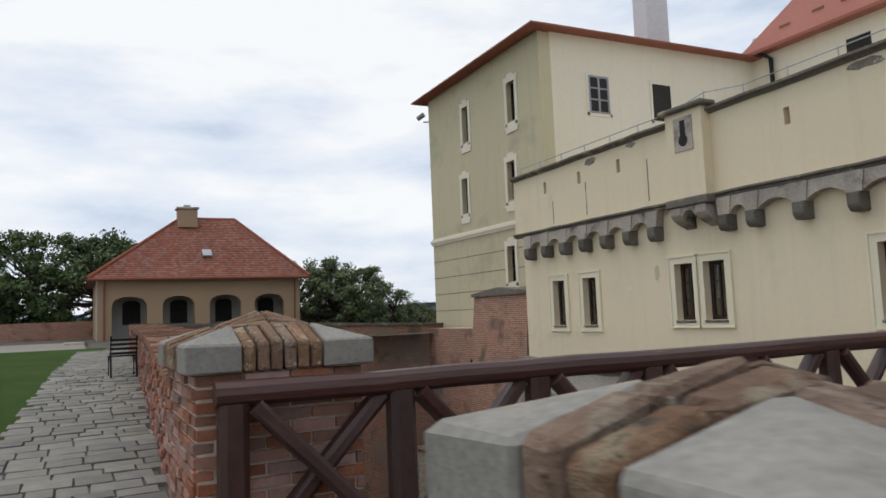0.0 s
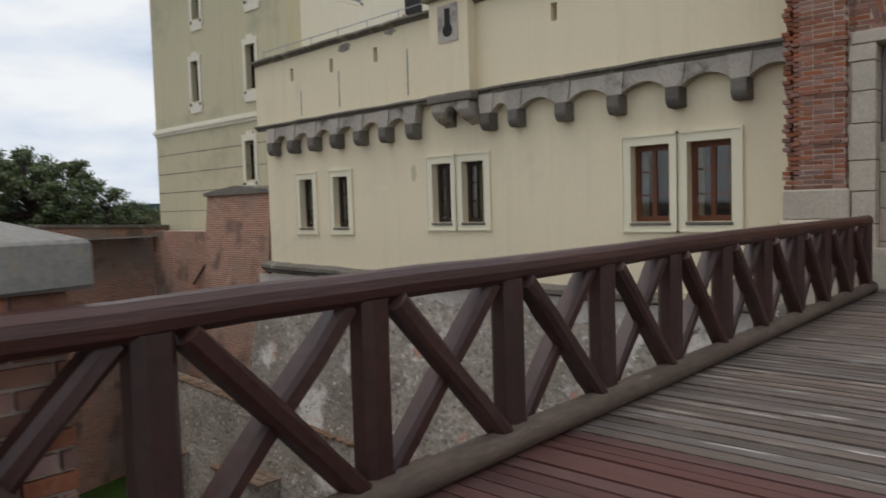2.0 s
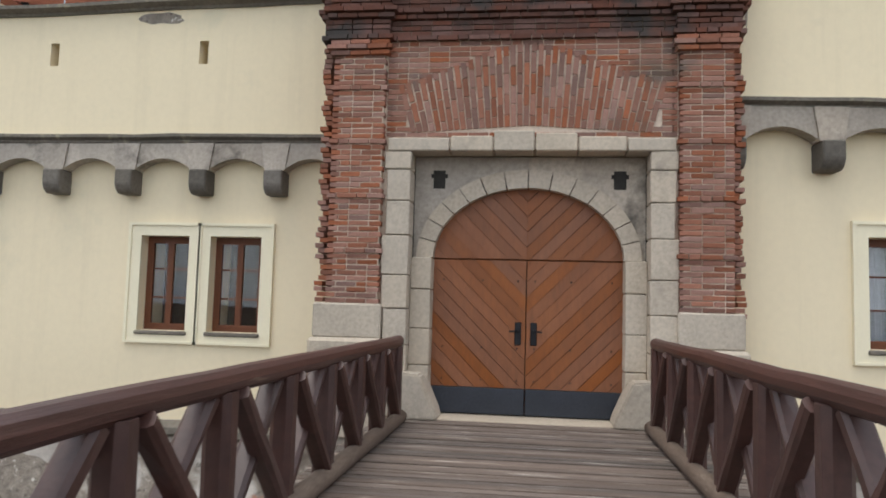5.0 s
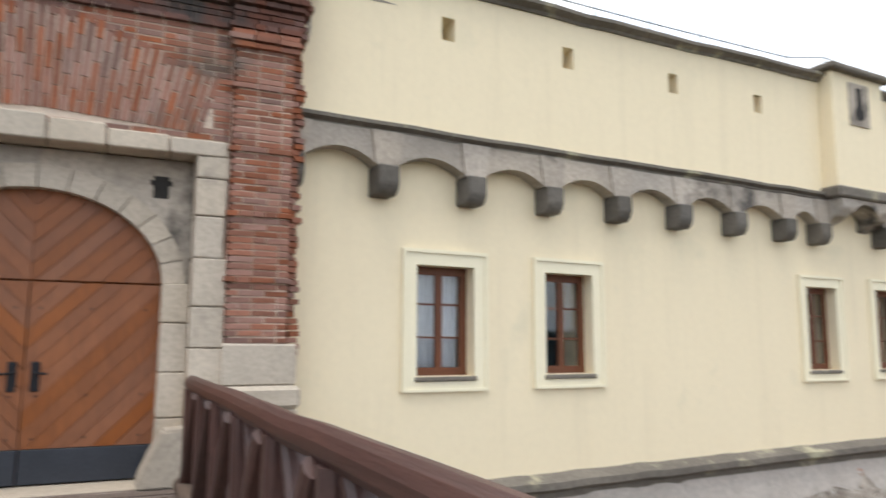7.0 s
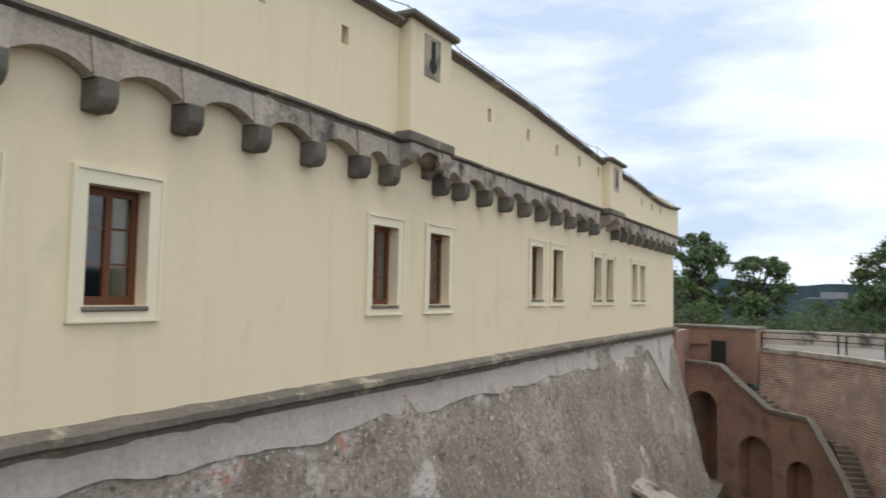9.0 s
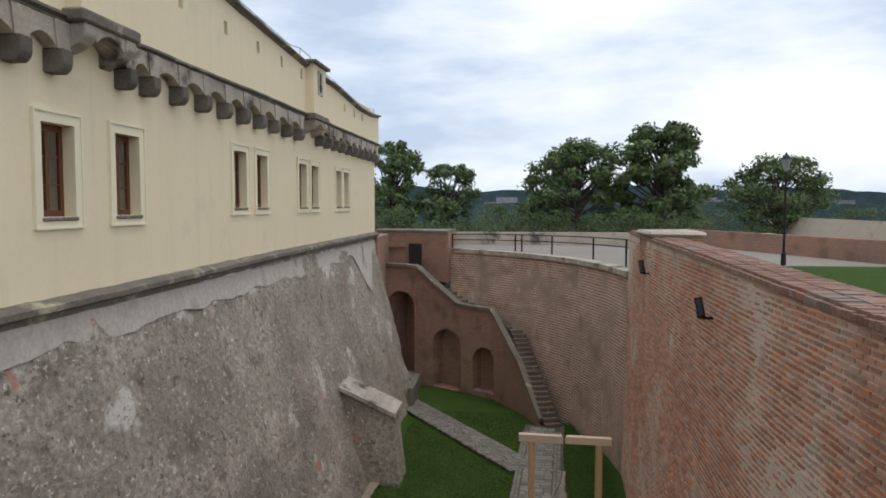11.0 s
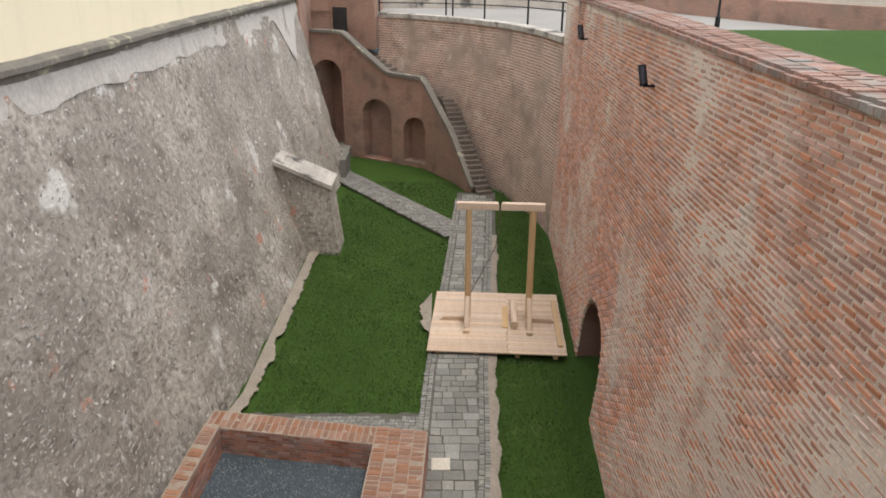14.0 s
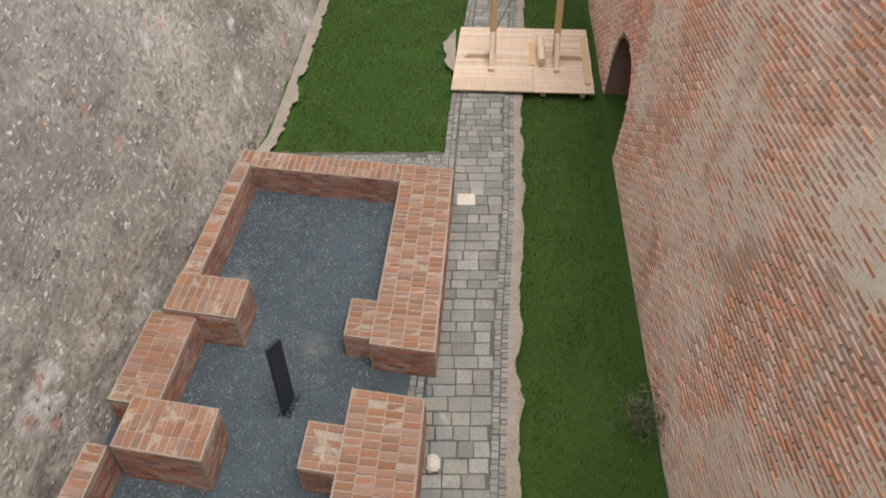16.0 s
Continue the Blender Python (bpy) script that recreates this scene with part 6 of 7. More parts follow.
for a, b in bays:
    c = (a + b) / 2 + 0.25
    # Near-black sheet as the shade behind the bars.
    bm = bmesh.new()
    prism(bm, [(c - 0.52, 1.55), (c + 0.52, 1.55), (c + 0.52, 2.85), (c + 0.3, 3.02), (c - 0.3, 3.02), (c - 0.52, 2.85)], "x", HX - 2.2, HX - 2.14)
    wn_ = part("window", bm, M["dark"], hs, "barred window, its inner shade a near-black sheet")
    bm = bmesh.new()
    for q in (-0.26, 0.0, 0.26):
        box(bm, HX - 2.14, HX - 2.1, c + q - 0.02, c + q + 0.02, 1.55, 2.95)
    for q in (1.95, 2.4):
        box(bm, HX - 2.13, HX - 2.11, c - 0.5, c + 0.5, q - 0.02, q + 0.02)
    part("bars", bm, M["iron"], wn_)
RX0, RX1, RY0, RY1, RZ = HX - 11.1, HX + 0.55, HY0 - 0.55, HY1 + 0.55, 8.75
PA, PB = (HX - 5.4, 8.0), (HX - 5.4, 11.7)
bm = bmesh.new()
c4 = [bm.verts.new((x, y, E_Z - 0.1)) for x, y in ((RX1, RY0), (RX1, RY1), (RX0, RY1), (RX0, RY0))]
r2 = [bm.verts.new((*PA, RZ)), bm.verts.new((*PB, RZ))]
bm.faces.new((c4[0], c4[1], r2[1], r2[0]))
bm.faces.new((c4[1], c4[2], r2[1]))
bm.faces.new((c4[2], c4[3], r2[0], r2[1]))
bm.faces.new((c4[3], c4[0], r2[0]))
bm.faces.new(c4)
roof = part("roof", bm, M["tile"], hs, "red clay tile hipped roof")
tv, tf = [], []
n_rows = 34
for r in range(n_rows):
    f = r / n_rows
    xx, zz = RX1 + (PA[0] - RX1) * f, E_Z - 0.1 + (RZ - E_Z + 0.1) * f
    ya, yb = RY0 + (PA[1] - RY0) * f, RY1 + (PB[1] - RY1) * f
    cnt = max(1, int((yb - ya) / 0.2))
    dx, dz = (PA[0] - RX1) / n_rows, (RZ - E_Z + 0.1) / n_rows
    for c in range(cnt):
        i = len(tv)
        p, q = ya + (yb - ya) * c / cnt + 0.004, ya + (yb - ya) * (c + 1) / cnt - 0.004
        h = 0.05 + random.uniform(-0.008, 0.008)
        tv += [(xx + 0.01, p, zz + h), (xx + 0.01, q, zz + h), (xx + dx * 1.05, q, zz + dz * 1.05 + 0.015), (xx + dx * 1.05, p, zz + dz * 1.05 + 0.015), (xx + 0.01, p, zz), (xx + 0.01, q, zz)]
        tf += [(i, i + 1, i + 2, i + 3), (i, i + 4, i + 5, i + 1)]
tagged(raw("tiles", tv, tf, M["tile"], roof), "rows of clay tiles", "", "", "stuff")
bm = bmesh.new()
for y0_, y1_ in ((RY0, PA[1]), (RY1, PB[1])):
    tube(bm, [(RX1 + (PA[0] - RX1) * k / 20, y0_ + (y1_ - y0_) * k / 20, E_Z + (RZ - E_Z) * k / 20) for k in range(21)], 0.11, 6)
tube(bm, [(*PA, RZ), (*PB, RZ)], 0.12, 6)
part("ridge_tiles", bm, M["tile"], roof)
part("chimney", cbox(HX - 5.2, HX - 4.2, 7.75, 9.0, 8.0, 9.25, 0.03), M["house"], hs)
part("chimney_cap", cbox(HX - 5.3, HX - 4.1, 7.65, 9.1, 9.25, 9.4, 0.03), M["stone"], hs)
part("chimney_pot", cbox(HX - 4.9, HX - 4.5, 8.15, 8.6, 9.4, 9.6, 0.05), M["lead"], hs)
bm = bmesh.new()
beam(bm, (HX - 1.15, 9.15, 5.78), (HX - 1.75, 9.15, 6.22), 0.6, 0.1)
part("skylight", bm, M["lead"], hs, "grey metal skylight")
part("eaves", cbox(RX1 - 0.02, RX1 + 0.12, RY0, RY1, E_Z - 0.18, E_Z - 0.03, 0.03), M["tile"], hs)
for y in (HY0 + 0.35, HY1 - 0.35):
    bm = bmesh.new()
    tube(bm, [(HX + 0.09, y, E_Z - 0.1), (HX + 0.09, y, HZ)], 0.06, 8)
    part("downpipe", bm, M["tile"], hs)
bm = bmesh.new()
for k in range(4):
    box(bm, HX + 2.2 + 0.9 * k, HX + 2.6 + 0.9 * k, 1.0, 1.95, 0.55, 0.72)
tagged(part("terrace_steps", bm, M["limestone"]), "pale stone steps before the guardhouse", "steps", "", "structure")

# ---------- tower block and upper wing ----------
TY, TX0, TX1, TZ = 18.5, -36.2, -25.76, 13.0
tw = thing("palace_block", "tall cream palace block with a red roof", "building")
TW = [(-32.45, -31.85, 9.75, 11.5), (-28.3, -27.65, 9.75, 11.5), (-32.75, -32.15, 6.3, 8.0), (-28.55, -27.9, 6.3, 8.0), (-28.85, -28.2, 2.75, 4.3)]
# The front takes a darker, greener plaster than the side wall.
part("front_wall", holed_wall([TX0, TX1], [0.5, TZ], TW, TY, 0.6), M["plaster_tower"], tw, "greenish plaster front, darker than the side wall")
part("back_box", cbox(TX0, TX1 - 0.62, TY + 0.8, 40, 0.4, TZ, 0.01), M["dark"], tw)
bm = bmesh.new()
box(bm, TX1 - 0.6, TX1, TY + 0.6, 31.3, 0.5, TZ + 0.25)
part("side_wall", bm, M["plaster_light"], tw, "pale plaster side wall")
bm = bmesh.new()
for dz, o in ((0, 0.06), (0.12, 0.12), (0.22, 0.05)):
    box(bm, TX0 - o, TX1, TY - o, TY + 0.01, 5.05 + dz, 5.17 + dz)
part("string_course", bm, M["plaster_light"], tw)
for k in range(4):
    bm = bmesh.new()
    box(bm, TX0, TX1 - 0.5, TY - 0.006, TY + 0.01, 1.6 + 0.85 * k, 1.63 + 0.85 * k)
    part("render_joint", bm, M["coping"], tw)


def palace_window(a, b, c, d):
    bm = bmesh.new()
    o = 0.05
    for bx in ((a - 0.18, a, c - 0.2, d + 0.15), (b, b + 0.18, c - 0.2, d + 0.15), (a, b, d, d + 0.15), (a - 0.25, b + 0.25, c - 0.3, c - 0.08), (a - 0.22, b + 0.22, d + 0.15, d + 0.25), (a + 0.1, b - 0.1, d + 0.25, d + 0.38), (a - 0.15, b + 0.15, c - 0.5, c - 0.3)):
        box(bm, bx[0], bx[1], TY - o, TY + 0.01, bx[2], bx[3])
    w = part("window", bm, M["plaster_light"], tw, "dark window with stucco surround")
    bm = bmesh.new()
    f = 0.07
    for bx in ((a, a + f, c, d), (b - f, b, c, d), (a, b, c, c + f), (a, b, d - f, d), ((a + b) / 2 - 0.04, (a + b) / 2 + 0.04, c, d), (a, b, c + (d - c) * 0.6, c + (d - c) * 0.6 + 0.06)):
        box(bm, bx[0], bx[1], TY + 0.22, TY + 0.3, bx[2], bx[3])
    part("frame", bm, M["winwood_dark"], w)
    bm = bmesh.new()
    box(bm, a, b, TY + 0.25, TY + 0.26, c, d)
    part("pane", bm, M["glass"], w)


for q in TW:
    palace_window(*q)
for a, b, c, d, glazed in ((21.0, 22.1, 9.75, 11.4, 1), (24.6, 25.7, 9.7, 11.4, 0)):
    bm = bmesh.new()
    for y0_, y1_, z0_, z1_ in ((a - 0.12, a, c - 0.1, d + 0.12), (b, b + 0.12, c - 0.1, d + 0.12), (a, b, d, d + 0.12), (a - 0.12, b + 0.12, c - 0.14, c)):
        box(bm, TX1 - 0.01, TX1 + 0.03, y0_, y1_, z0_, z1_)
    w = part("side_window", bm, M["plaster_light"], tw, "side window, its inner shade a near-black sheet")
    # Near-black sheet on the wall, painted shade of the opening.
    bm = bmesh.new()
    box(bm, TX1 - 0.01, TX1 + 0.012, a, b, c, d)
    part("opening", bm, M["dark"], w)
    if glazed:
        bm = bmesh.new()
        for q in (a + 0.04, (a + b) / 2, b - 0.04):
            box(bm, TX1, TX1 + 0.03, q - 0.05, q + 0.05, c, d)
        for q in (c + 0.05, c + 0.6, c + 1.1, d - 0.05):
            box(bm, TX1, TX1 + 0.028, a, b, q - 0.03, q + 0.03)
        part("bars", bm, M["lead"], w)
bm = bmesh.new()
v4 = [bm.verts.new(p) for p in ((TX0 - 0.7, TY - 0.7, TZ - 0.05), (TX1 + 0.6, TY - 0.7, TZ + 0.1), (TX1 + 0.6, 31.3, TZ + 0.3), (TX1 - 5.5, 31.3, TZ + 3.0), (TX1 - 5.5, TY + 5.5, TZ + 2.6), (TX0 - 0.7, 31.3, TZ))]
for f in ((0, 1, 4), (1, 2, 3, 4), (0, 4, 3, 5)):
    bm.faces.new([v4[i] for i in f])
low = [bm.verts.new(v.co - Vector((0, 0, 0.07))) for v in (v4[0], v4[1], v4[2], v4[5])]
bm.faces.new(low)
bm.faces.new((v4[0], v4[1], low[1], low[0]))
bm.faces.new((v4[1], v4[2], low[2], low[1]))
part("roof", bm, M["tile"], tw, "dark red tile roof")
bm = bmesh.new()
box(bm, TX1 - 2.4, TX1 - 1.5, 26.0, 27.4, TZ + 0.8, TZ + 4.5)
part("chimney", bm, M["curtain"], tw, "white rendered chimney")
bm = bmesh.new()
tube(bm, [(TX0, TY, TZ - 1.2), (TX0 - 0.45, TY - 0.1, TZ - 1.1)], 0.04, 6)
tube(bm, [(TX0 - 0.35, TY - 0.1, TZ - 0.7), (TX0 - 0.65, TY - 0.35, TZ - 0.9)], 0.14, 8)
part("camera_bracket", bm, M["lead"], tw, "grey surveillance camera on a bracket")

ub = thing("upper_wing", "pale upper castle wing with a bright tile roof", "building")
bm = bmesh.new()
box(bm, TX1 - 0.1, 18.5, 31.3, 31.9, 0, 13.5)
part("front_wall", bm, M["plaster_light"], ub)
bm = bmesh.new()
prism(bm, [(30.7, 13.35), (30.7, 13.5), (37.5, 19.2), (44, 13.5), (44, 13.35)], "x", TX1 - 0.3, 18.8)
part("roof", bm, M["newtile"], ub, "bright red tile roof")
for k in range(14):
    bm = bmesh.new()
    xx = TX1 + 1.5 + 1.6 * k
    beam(bm, (xx - 0.3, 31.9 + 0.25 * (k % 2), 14.65 + 0.2 * (k % 2)), (xx + 0.3, 31.9 + 0.25 * (k % 2), 14.65 + 0.2 * (k % 2)), 0.05, 0.12)
    part("snow_guard", bm, M["tile"], ub)
for a in (-20.9, -10, 0, 10):
    # Near-black sheets on the wall as window shade.
    bm = bmesh.new()
    box(bm, a, a + 1.1, 31.28, 31.32, 11.2, 12.6)
    part("window", bm, M["dark"], ub)
bm = bmesh.new()
tube(bm, [(TX1 + 0.7, 30.9, 13.4), (TX1 + 1.2, 31.1, 13.0), (TX1 + 1.2, 31.15, 9.5)], 0.1, 8)
part("downpipe", bm, M["iron"], ub)
bm = bmesh.new()
beam(bm, (TX1 + 0.5, 31.0, 13.5), (TX1 - 0.4, 32.6, 14.8), 0.8, 0.1)
part("valley_flashing", bm, M["lead"], ub)
ch = part("chimney_block", cbox(13.3, 14.4, 19.5, 20.3, 5.6, 8.35, 0.05), M["curtain"])
tagged(ch, "small white chimney behind the parapet", "chimney")
# lightning conductors on both parapets
for nm, a, b, y, top in (("lightning_conductor", -23.8, -7.5, YL - 0.05, TOP_L), ("lightning_conductor", -1.2, 37.0, YR - 0.05, TOP_R)):
    th = thing(nm, "thin conductor wire on short rods along the parapet", "conductor")
    n_ = int((b - a) / 1.2)
    pts = [(a + (b - a) * k / n_, y, lerp(a + (b - a) * k / n_, top) + (0.62 if any(p - 0.2 < a + (b - a) * k / n_ < q + 0.2 for p, q in BUTT_R + BUTT_L) else 0.42)) for k in range(n_ + 1)]
    bm = bmesh.new()
    tube(bm, pts, 0.014, 5)
    part("wire", bm, M["lead"], th)
    for p in pts:
        bm = bmesh.new()
        tube(bm, [(p[0], p[1], p[2] - 0.45), (p[0], p[1], p[2] + 0.04)], 0.014, 5)
        part("rod", bm, M["lead"], th)


# ---------- trees ----------
def tree(x, y, z, h, w, leaf, seed, count=9000, trunk=0.28, squat=0.62):
    rn = random.Random(seed)
    th = thing("tree", "broad leafy tree with dark green crown", "tree", "", "terrace trees")
    bm = bmesh.new()
    tip = Vector((x + rn.uniform(-0.6, 0.6), y + rn.uniform(-0.6, 0.6), z + h * 0.75))
    base = Vector((x, y, z))
    tube(bm, [base, base.lerp(tip, 0.35) + Vector((rn.uniform(-0.2, 0.2), rn.uniform(-0.2, 0.2), 0)), base.lerp(tip, 0.7), tip], [trunk * h / 9, trunk * h / 12, trunk * h / 18, 0.05], 8)
    clumps = []
    for k in range(74):
        f = rn.uniform(0.08, 0.97)
        a = rn.uniform(0, 6.28)
        rad = w * 0.5 * (0.35 + 0.65 * math.sin(math.pi * min(1, f * 0.85 + 0.12))) * rn.uniform(0.45, 1.05)
        c = Vector((x + rad * math.cos(a), y + rad * math.sin(a), z + h * (1 - squat) + h * squat * f))
        s = base.lerp(tip, min(0.95, 0.25 + 0.6 * f))
        tube(bm, [s, s.lerp(c, 0.5) + Vector((0, 0, -0.2)), c], [0.10 * h / 9, 0.06 * h / 9, 0.02], 5)
        clumps.append((c, w * rn.uniform(0.06, 0.135)))
    part("trunk", bm, M["bark"], th)
    g = np.random.default_rng(seed)
    cs, rs = np.array([tuple(c) for c, r in clumps]), np.array([r for c, r in clumps])
    pick = g.integers(len(clumps), size=count)
    d = g.normal(size=(count, 3))
    d /= np.linalg.norm(d, axis=1)[:, None]
    p = cs[pick] + d * (rs[pick] * g.uniform(0.35, 1.15, count))[:, None] * np.array((1.1, 1.1, 0.8))
    s = (0.0165 * h * g.uniform(0.7, 1.3, count))[:, None]
    u = g.normal(size=(count, 3))
    u /= np.linalg.norm(u, axis=1)[:, None]
    v = np.cross(u, d)
    v /= np.linalg.norm(v, axis=1)[:, None] + 1e-6
    vs = np.stack((p - u * s, p + v * s * 0.6, p + u * s, p - v * s * 0.6), axis=1).reshape(-1, 3).tolist()
    fs = np.arange(4 * count).reshape(-1, 4).tolist()
    raw("crown", vs, fs, M[leaf], th)
    return th


tree(58.65, 17.5, -3.5, 10.0, 5.4, "leaf", 1, squat=0.85)
tree(59.3, 12.8, -4, 8.6, 5.2, "leaf", 2, squat=0.85)
tree(59.2, 2.1, -3.5, 9.9, 8.8, "leaf", 3, 16000, squat=0.82)
tree(58.3, -4.4, -3.5, 11.4, 7.4, "leaf", 4, 16000, squat=0.82)
tree(56, -13.0, -3.0, 7.6, 7.8, "leaf", 5, 11000)
tree(72, 8.0, -5.0, 6.0, 9.0, "leaf", 6, 6000)
tree(78, -10.0, -5.0, 6.5, 9.0, "leaf", 7, 6000)
tree(78, 25, -5.0, 9, 9.0, "leaf", 17, 6000)
for k, (xx, yy, hh) in enumerate(((-64, -6.5, 8.4), (-66, -1.5, 9.2), (-64, 3.0, 8.6), (-64, -13, 8.8), (-66, -20, 9.5), (-62, -9.5, 7.5))):
    tree(xx, yy, 0.2, hh, 7.5, "leaf", 20 + k, 12000, squat=0.95)
for k, (xx, yy, hh) in enumerate(((-58.5, 20.3, 7.2), (-60, 18.0, 7.0), (-57.8, 22.6, 6.3), (-57, 24.7, 4.6), (-62, 21.6, 6.8), (-58, 27.5, 3.2))):
    tree(xx, yy, -0.8, hh, 5.0, "leaf_light", 30 + k, 9000, squat=0.92)
for k, (xx, yy, hh) in enumerate(((52, 24, 4), (53, 17, 4.2), (51, 10.5, 3.6), (55, 5.5, 4.0), (53, -1, 4.4), (54, -7, 4.2), (56, -12, 4), (58, -20, 4.5), (60, -28, 5), (53, 13.5, 3.6), (54, 2.2, 4), (52, -4.2, 3.8))):
    tree(xx, yy, -3.6, hh, 6.5, "leaf", 50 + k, 4000, squat=0.95)


# hills and town on the horizon
def hill(name, cx, cy, r0, a0, a1, top, seed):
    n_ = 120
    vs, fs = [], []
    for k in range(n_ + 1):
        a = radians(a0 + (a1 - a0) * k / n_)
        h = top * (0.55 + 0.45 * noise.fractal((k * 0.045, seed, 0), 1.0, 2.0, 5)) * min(1.0, 8 * min(k, n_ - k) / n_ + 0.2) + 1.6 * noise.noise((k * 1.3, seed, 4))
        vs += [(r0 * math.cos(a), r0 * math.sin(a), -60), (r0 * math.cos(a), r0 * math.sin(a), h), (1.25 * r0 * math.cos(a), 1.25 * r0 * math.sin(a), -60)]
    for k in range(n_):
        i = 3 * k
        fs += [(i, i + 3, i + 4, i + 1), (i + 1, i + 4, i + 5, i + 2)]
    return tagged(raw(name, vs, fs, M["hill"]), "wooded hills on the horizon, blue-green haze tinted into their colour", "hills", "", "structure")


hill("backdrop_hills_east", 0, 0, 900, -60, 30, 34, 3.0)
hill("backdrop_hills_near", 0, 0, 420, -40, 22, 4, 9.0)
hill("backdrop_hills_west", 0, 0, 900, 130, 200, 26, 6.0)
rn = random.Random(8)
bm = bmesh.new()
for k in range(160):
    a, r = radians(rn.uniform(-26, 14)), rn.uniform(430, 800)
    s, h = rn.uniform(4, 12), rn.uniform(4, 14)
    x, y, z = r * math.cos(a), r * math.sin(a), -30 + (r - 430) * 0.075
    box(bm, x - s, x + s, y - s, y + s, z - 20, z + h)
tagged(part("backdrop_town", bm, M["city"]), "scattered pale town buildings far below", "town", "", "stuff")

# ---------- brickwork of the gate ----------
gb = Bricklayer(gate, M["brick_dark"], (0.28, 0.12, 0.064), 300)


def brick_field(layer, x0, x1, z0, z1, y, hole=None, jitter=0.012, bond=0.29, course=0.0765, out=0.0, shift=0):
    z, r = z0, shift
    while z < z1 - 0.02:
        x = x0 - (bond / 2 if r % 2 else 0)
        header = r % 2
        while x < x1:
            w = bond if not (header and random.random() < 0.4) else bond / 2
            a, b = max(x, x0), min(x + w, x1)
            if b - a > 0.04 and not (hole and hole((a + b) / 2, z + course / 2)):
                layer.lay(pose((a + b) / 2, y + random.uniform(-jitter, jitter) + out, z + course / 2, random.uniform(-1, 1), random.uniform(-0.8, 0.8), random.uniform(-1.2, 1.2)), ((b - a - 0.015) / 0.28, 1, random.uniform(0.87, 0.97)))
            x += w
        z += course
        r += 1


YB = YG + 0.05
for a, b in ((-7.12, -6.36), (-2.38, -1.67)):
    z, r = 1.52, 0
    while z < 5.0:
        o = 0.03 if r % 10 == 9 else 0.0
        brick_field(gb, a - o, b + o, z, z + 0.07, YB - 0.115 - o, jitter=0.004, shift=r % 2)
        z += 0.0765
        r += 1
    for k, (zz, o) in enumerate(((5.0, 0.05), (5.0765, 0.09), (5.153, 0.05))):
        brick_field(gb, a - o, b + o, zz, zz + 0.07, YB - 0.12 - o)
for a, b in ((GX0 - 0.10, GX0 + 0.02), (GX1 - 0.02, GX1 + 0.12)):
    for k in range(62):
        for j in range(4):
            gb.lay(pose((a + b) / 2 + random.uniform(-0.05, 0.05), YG + 0.22 + 0.28 * j, 0.8 + 0.0765 * k, 0, 0, 90), (0.95, 1, 0.95))
VT = [(-6.14, 4.62), (-5.3, 4.92), (-4.85, 5.13), (-4.36, 5.2), (-3.9, 5.13), (-3.4, 4.92), (-2.5, 4.62)]


def in_flat_arch(x, z):
    spread_ = 0.16 * (z - 3.9)
    return 3.9 < z < lerp(x, VT) - 0.06 and -6.0 - spread_ < x < -2.7 + spread_


brick_field(gb, -6.36, -2.38, 3.86, 5.23, YB - 0.005, in_flat_arch, jitter=0.004)
nv = 38
for k in range(nv):
    f = (k + 0.5) / nv
    xb, lean = -6.0 + 3.28 * f, (f - 0.5) * 2
    tilt = 15 * lean
    xt = xb + 0.22 * lean
    top = lerp(xt, VT)
    zb = 3.92 + 0.1 * (1 - abs(lean))
    length = top - zb
    cuts = [0.0] + [q for q in (0.29 * (j + (0.5 if k % 2 else 1.0)) + random.uniform(-0.03, 0.03) for j in range(6)) if q < length - 0.07] + [length]
    for q0, q1 in zip(cuts, cuts[1:]):
        c = (q0 + q1) / 2 / length
        gb.lay(pose(xb + (xt - xb) * c, YB - 0.012 + random.uniform(-0.003, 0.003), zb + length * c, 0, 90 + tilt, 0), ((q1 - q0 - 0.013) / 0.28, 1, 0.071 / 0.064 * random.uniform(0.96, 1.02)))
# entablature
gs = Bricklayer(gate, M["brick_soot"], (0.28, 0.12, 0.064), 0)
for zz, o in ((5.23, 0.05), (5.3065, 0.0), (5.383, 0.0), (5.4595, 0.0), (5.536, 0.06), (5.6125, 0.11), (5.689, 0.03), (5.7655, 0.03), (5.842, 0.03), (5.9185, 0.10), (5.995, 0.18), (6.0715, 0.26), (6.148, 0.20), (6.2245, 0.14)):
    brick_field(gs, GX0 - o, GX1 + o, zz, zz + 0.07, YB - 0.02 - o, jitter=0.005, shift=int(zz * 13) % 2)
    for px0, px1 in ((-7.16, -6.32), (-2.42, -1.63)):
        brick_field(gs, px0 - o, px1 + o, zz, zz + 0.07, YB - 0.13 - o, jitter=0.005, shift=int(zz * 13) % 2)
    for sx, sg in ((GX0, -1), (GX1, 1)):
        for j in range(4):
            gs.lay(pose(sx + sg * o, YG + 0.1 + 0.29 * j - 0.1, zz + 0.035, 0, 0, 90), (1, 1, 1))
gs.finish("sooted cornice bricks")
gb.finish("joined gate bricks")
bm = bmesh.new()
box(bm, GX0 + 0.03, GX1 - 0.03, YG + 0.0, YG + 1.9, 5.25, 6.3)
part("attic_core", bm, M["mortar_dark"], gate)
bm = bmesh.new()
prism(bm, [(YG - 0.4, 6.32), (YG - 0.4, 6.38), (YG + 1.9, 6.75), (YG + 1.9, 6.32)], "x", GX0 - 0.28, GX1 + 0.28)
part("attic_coping", bm, M["coping"], gate)
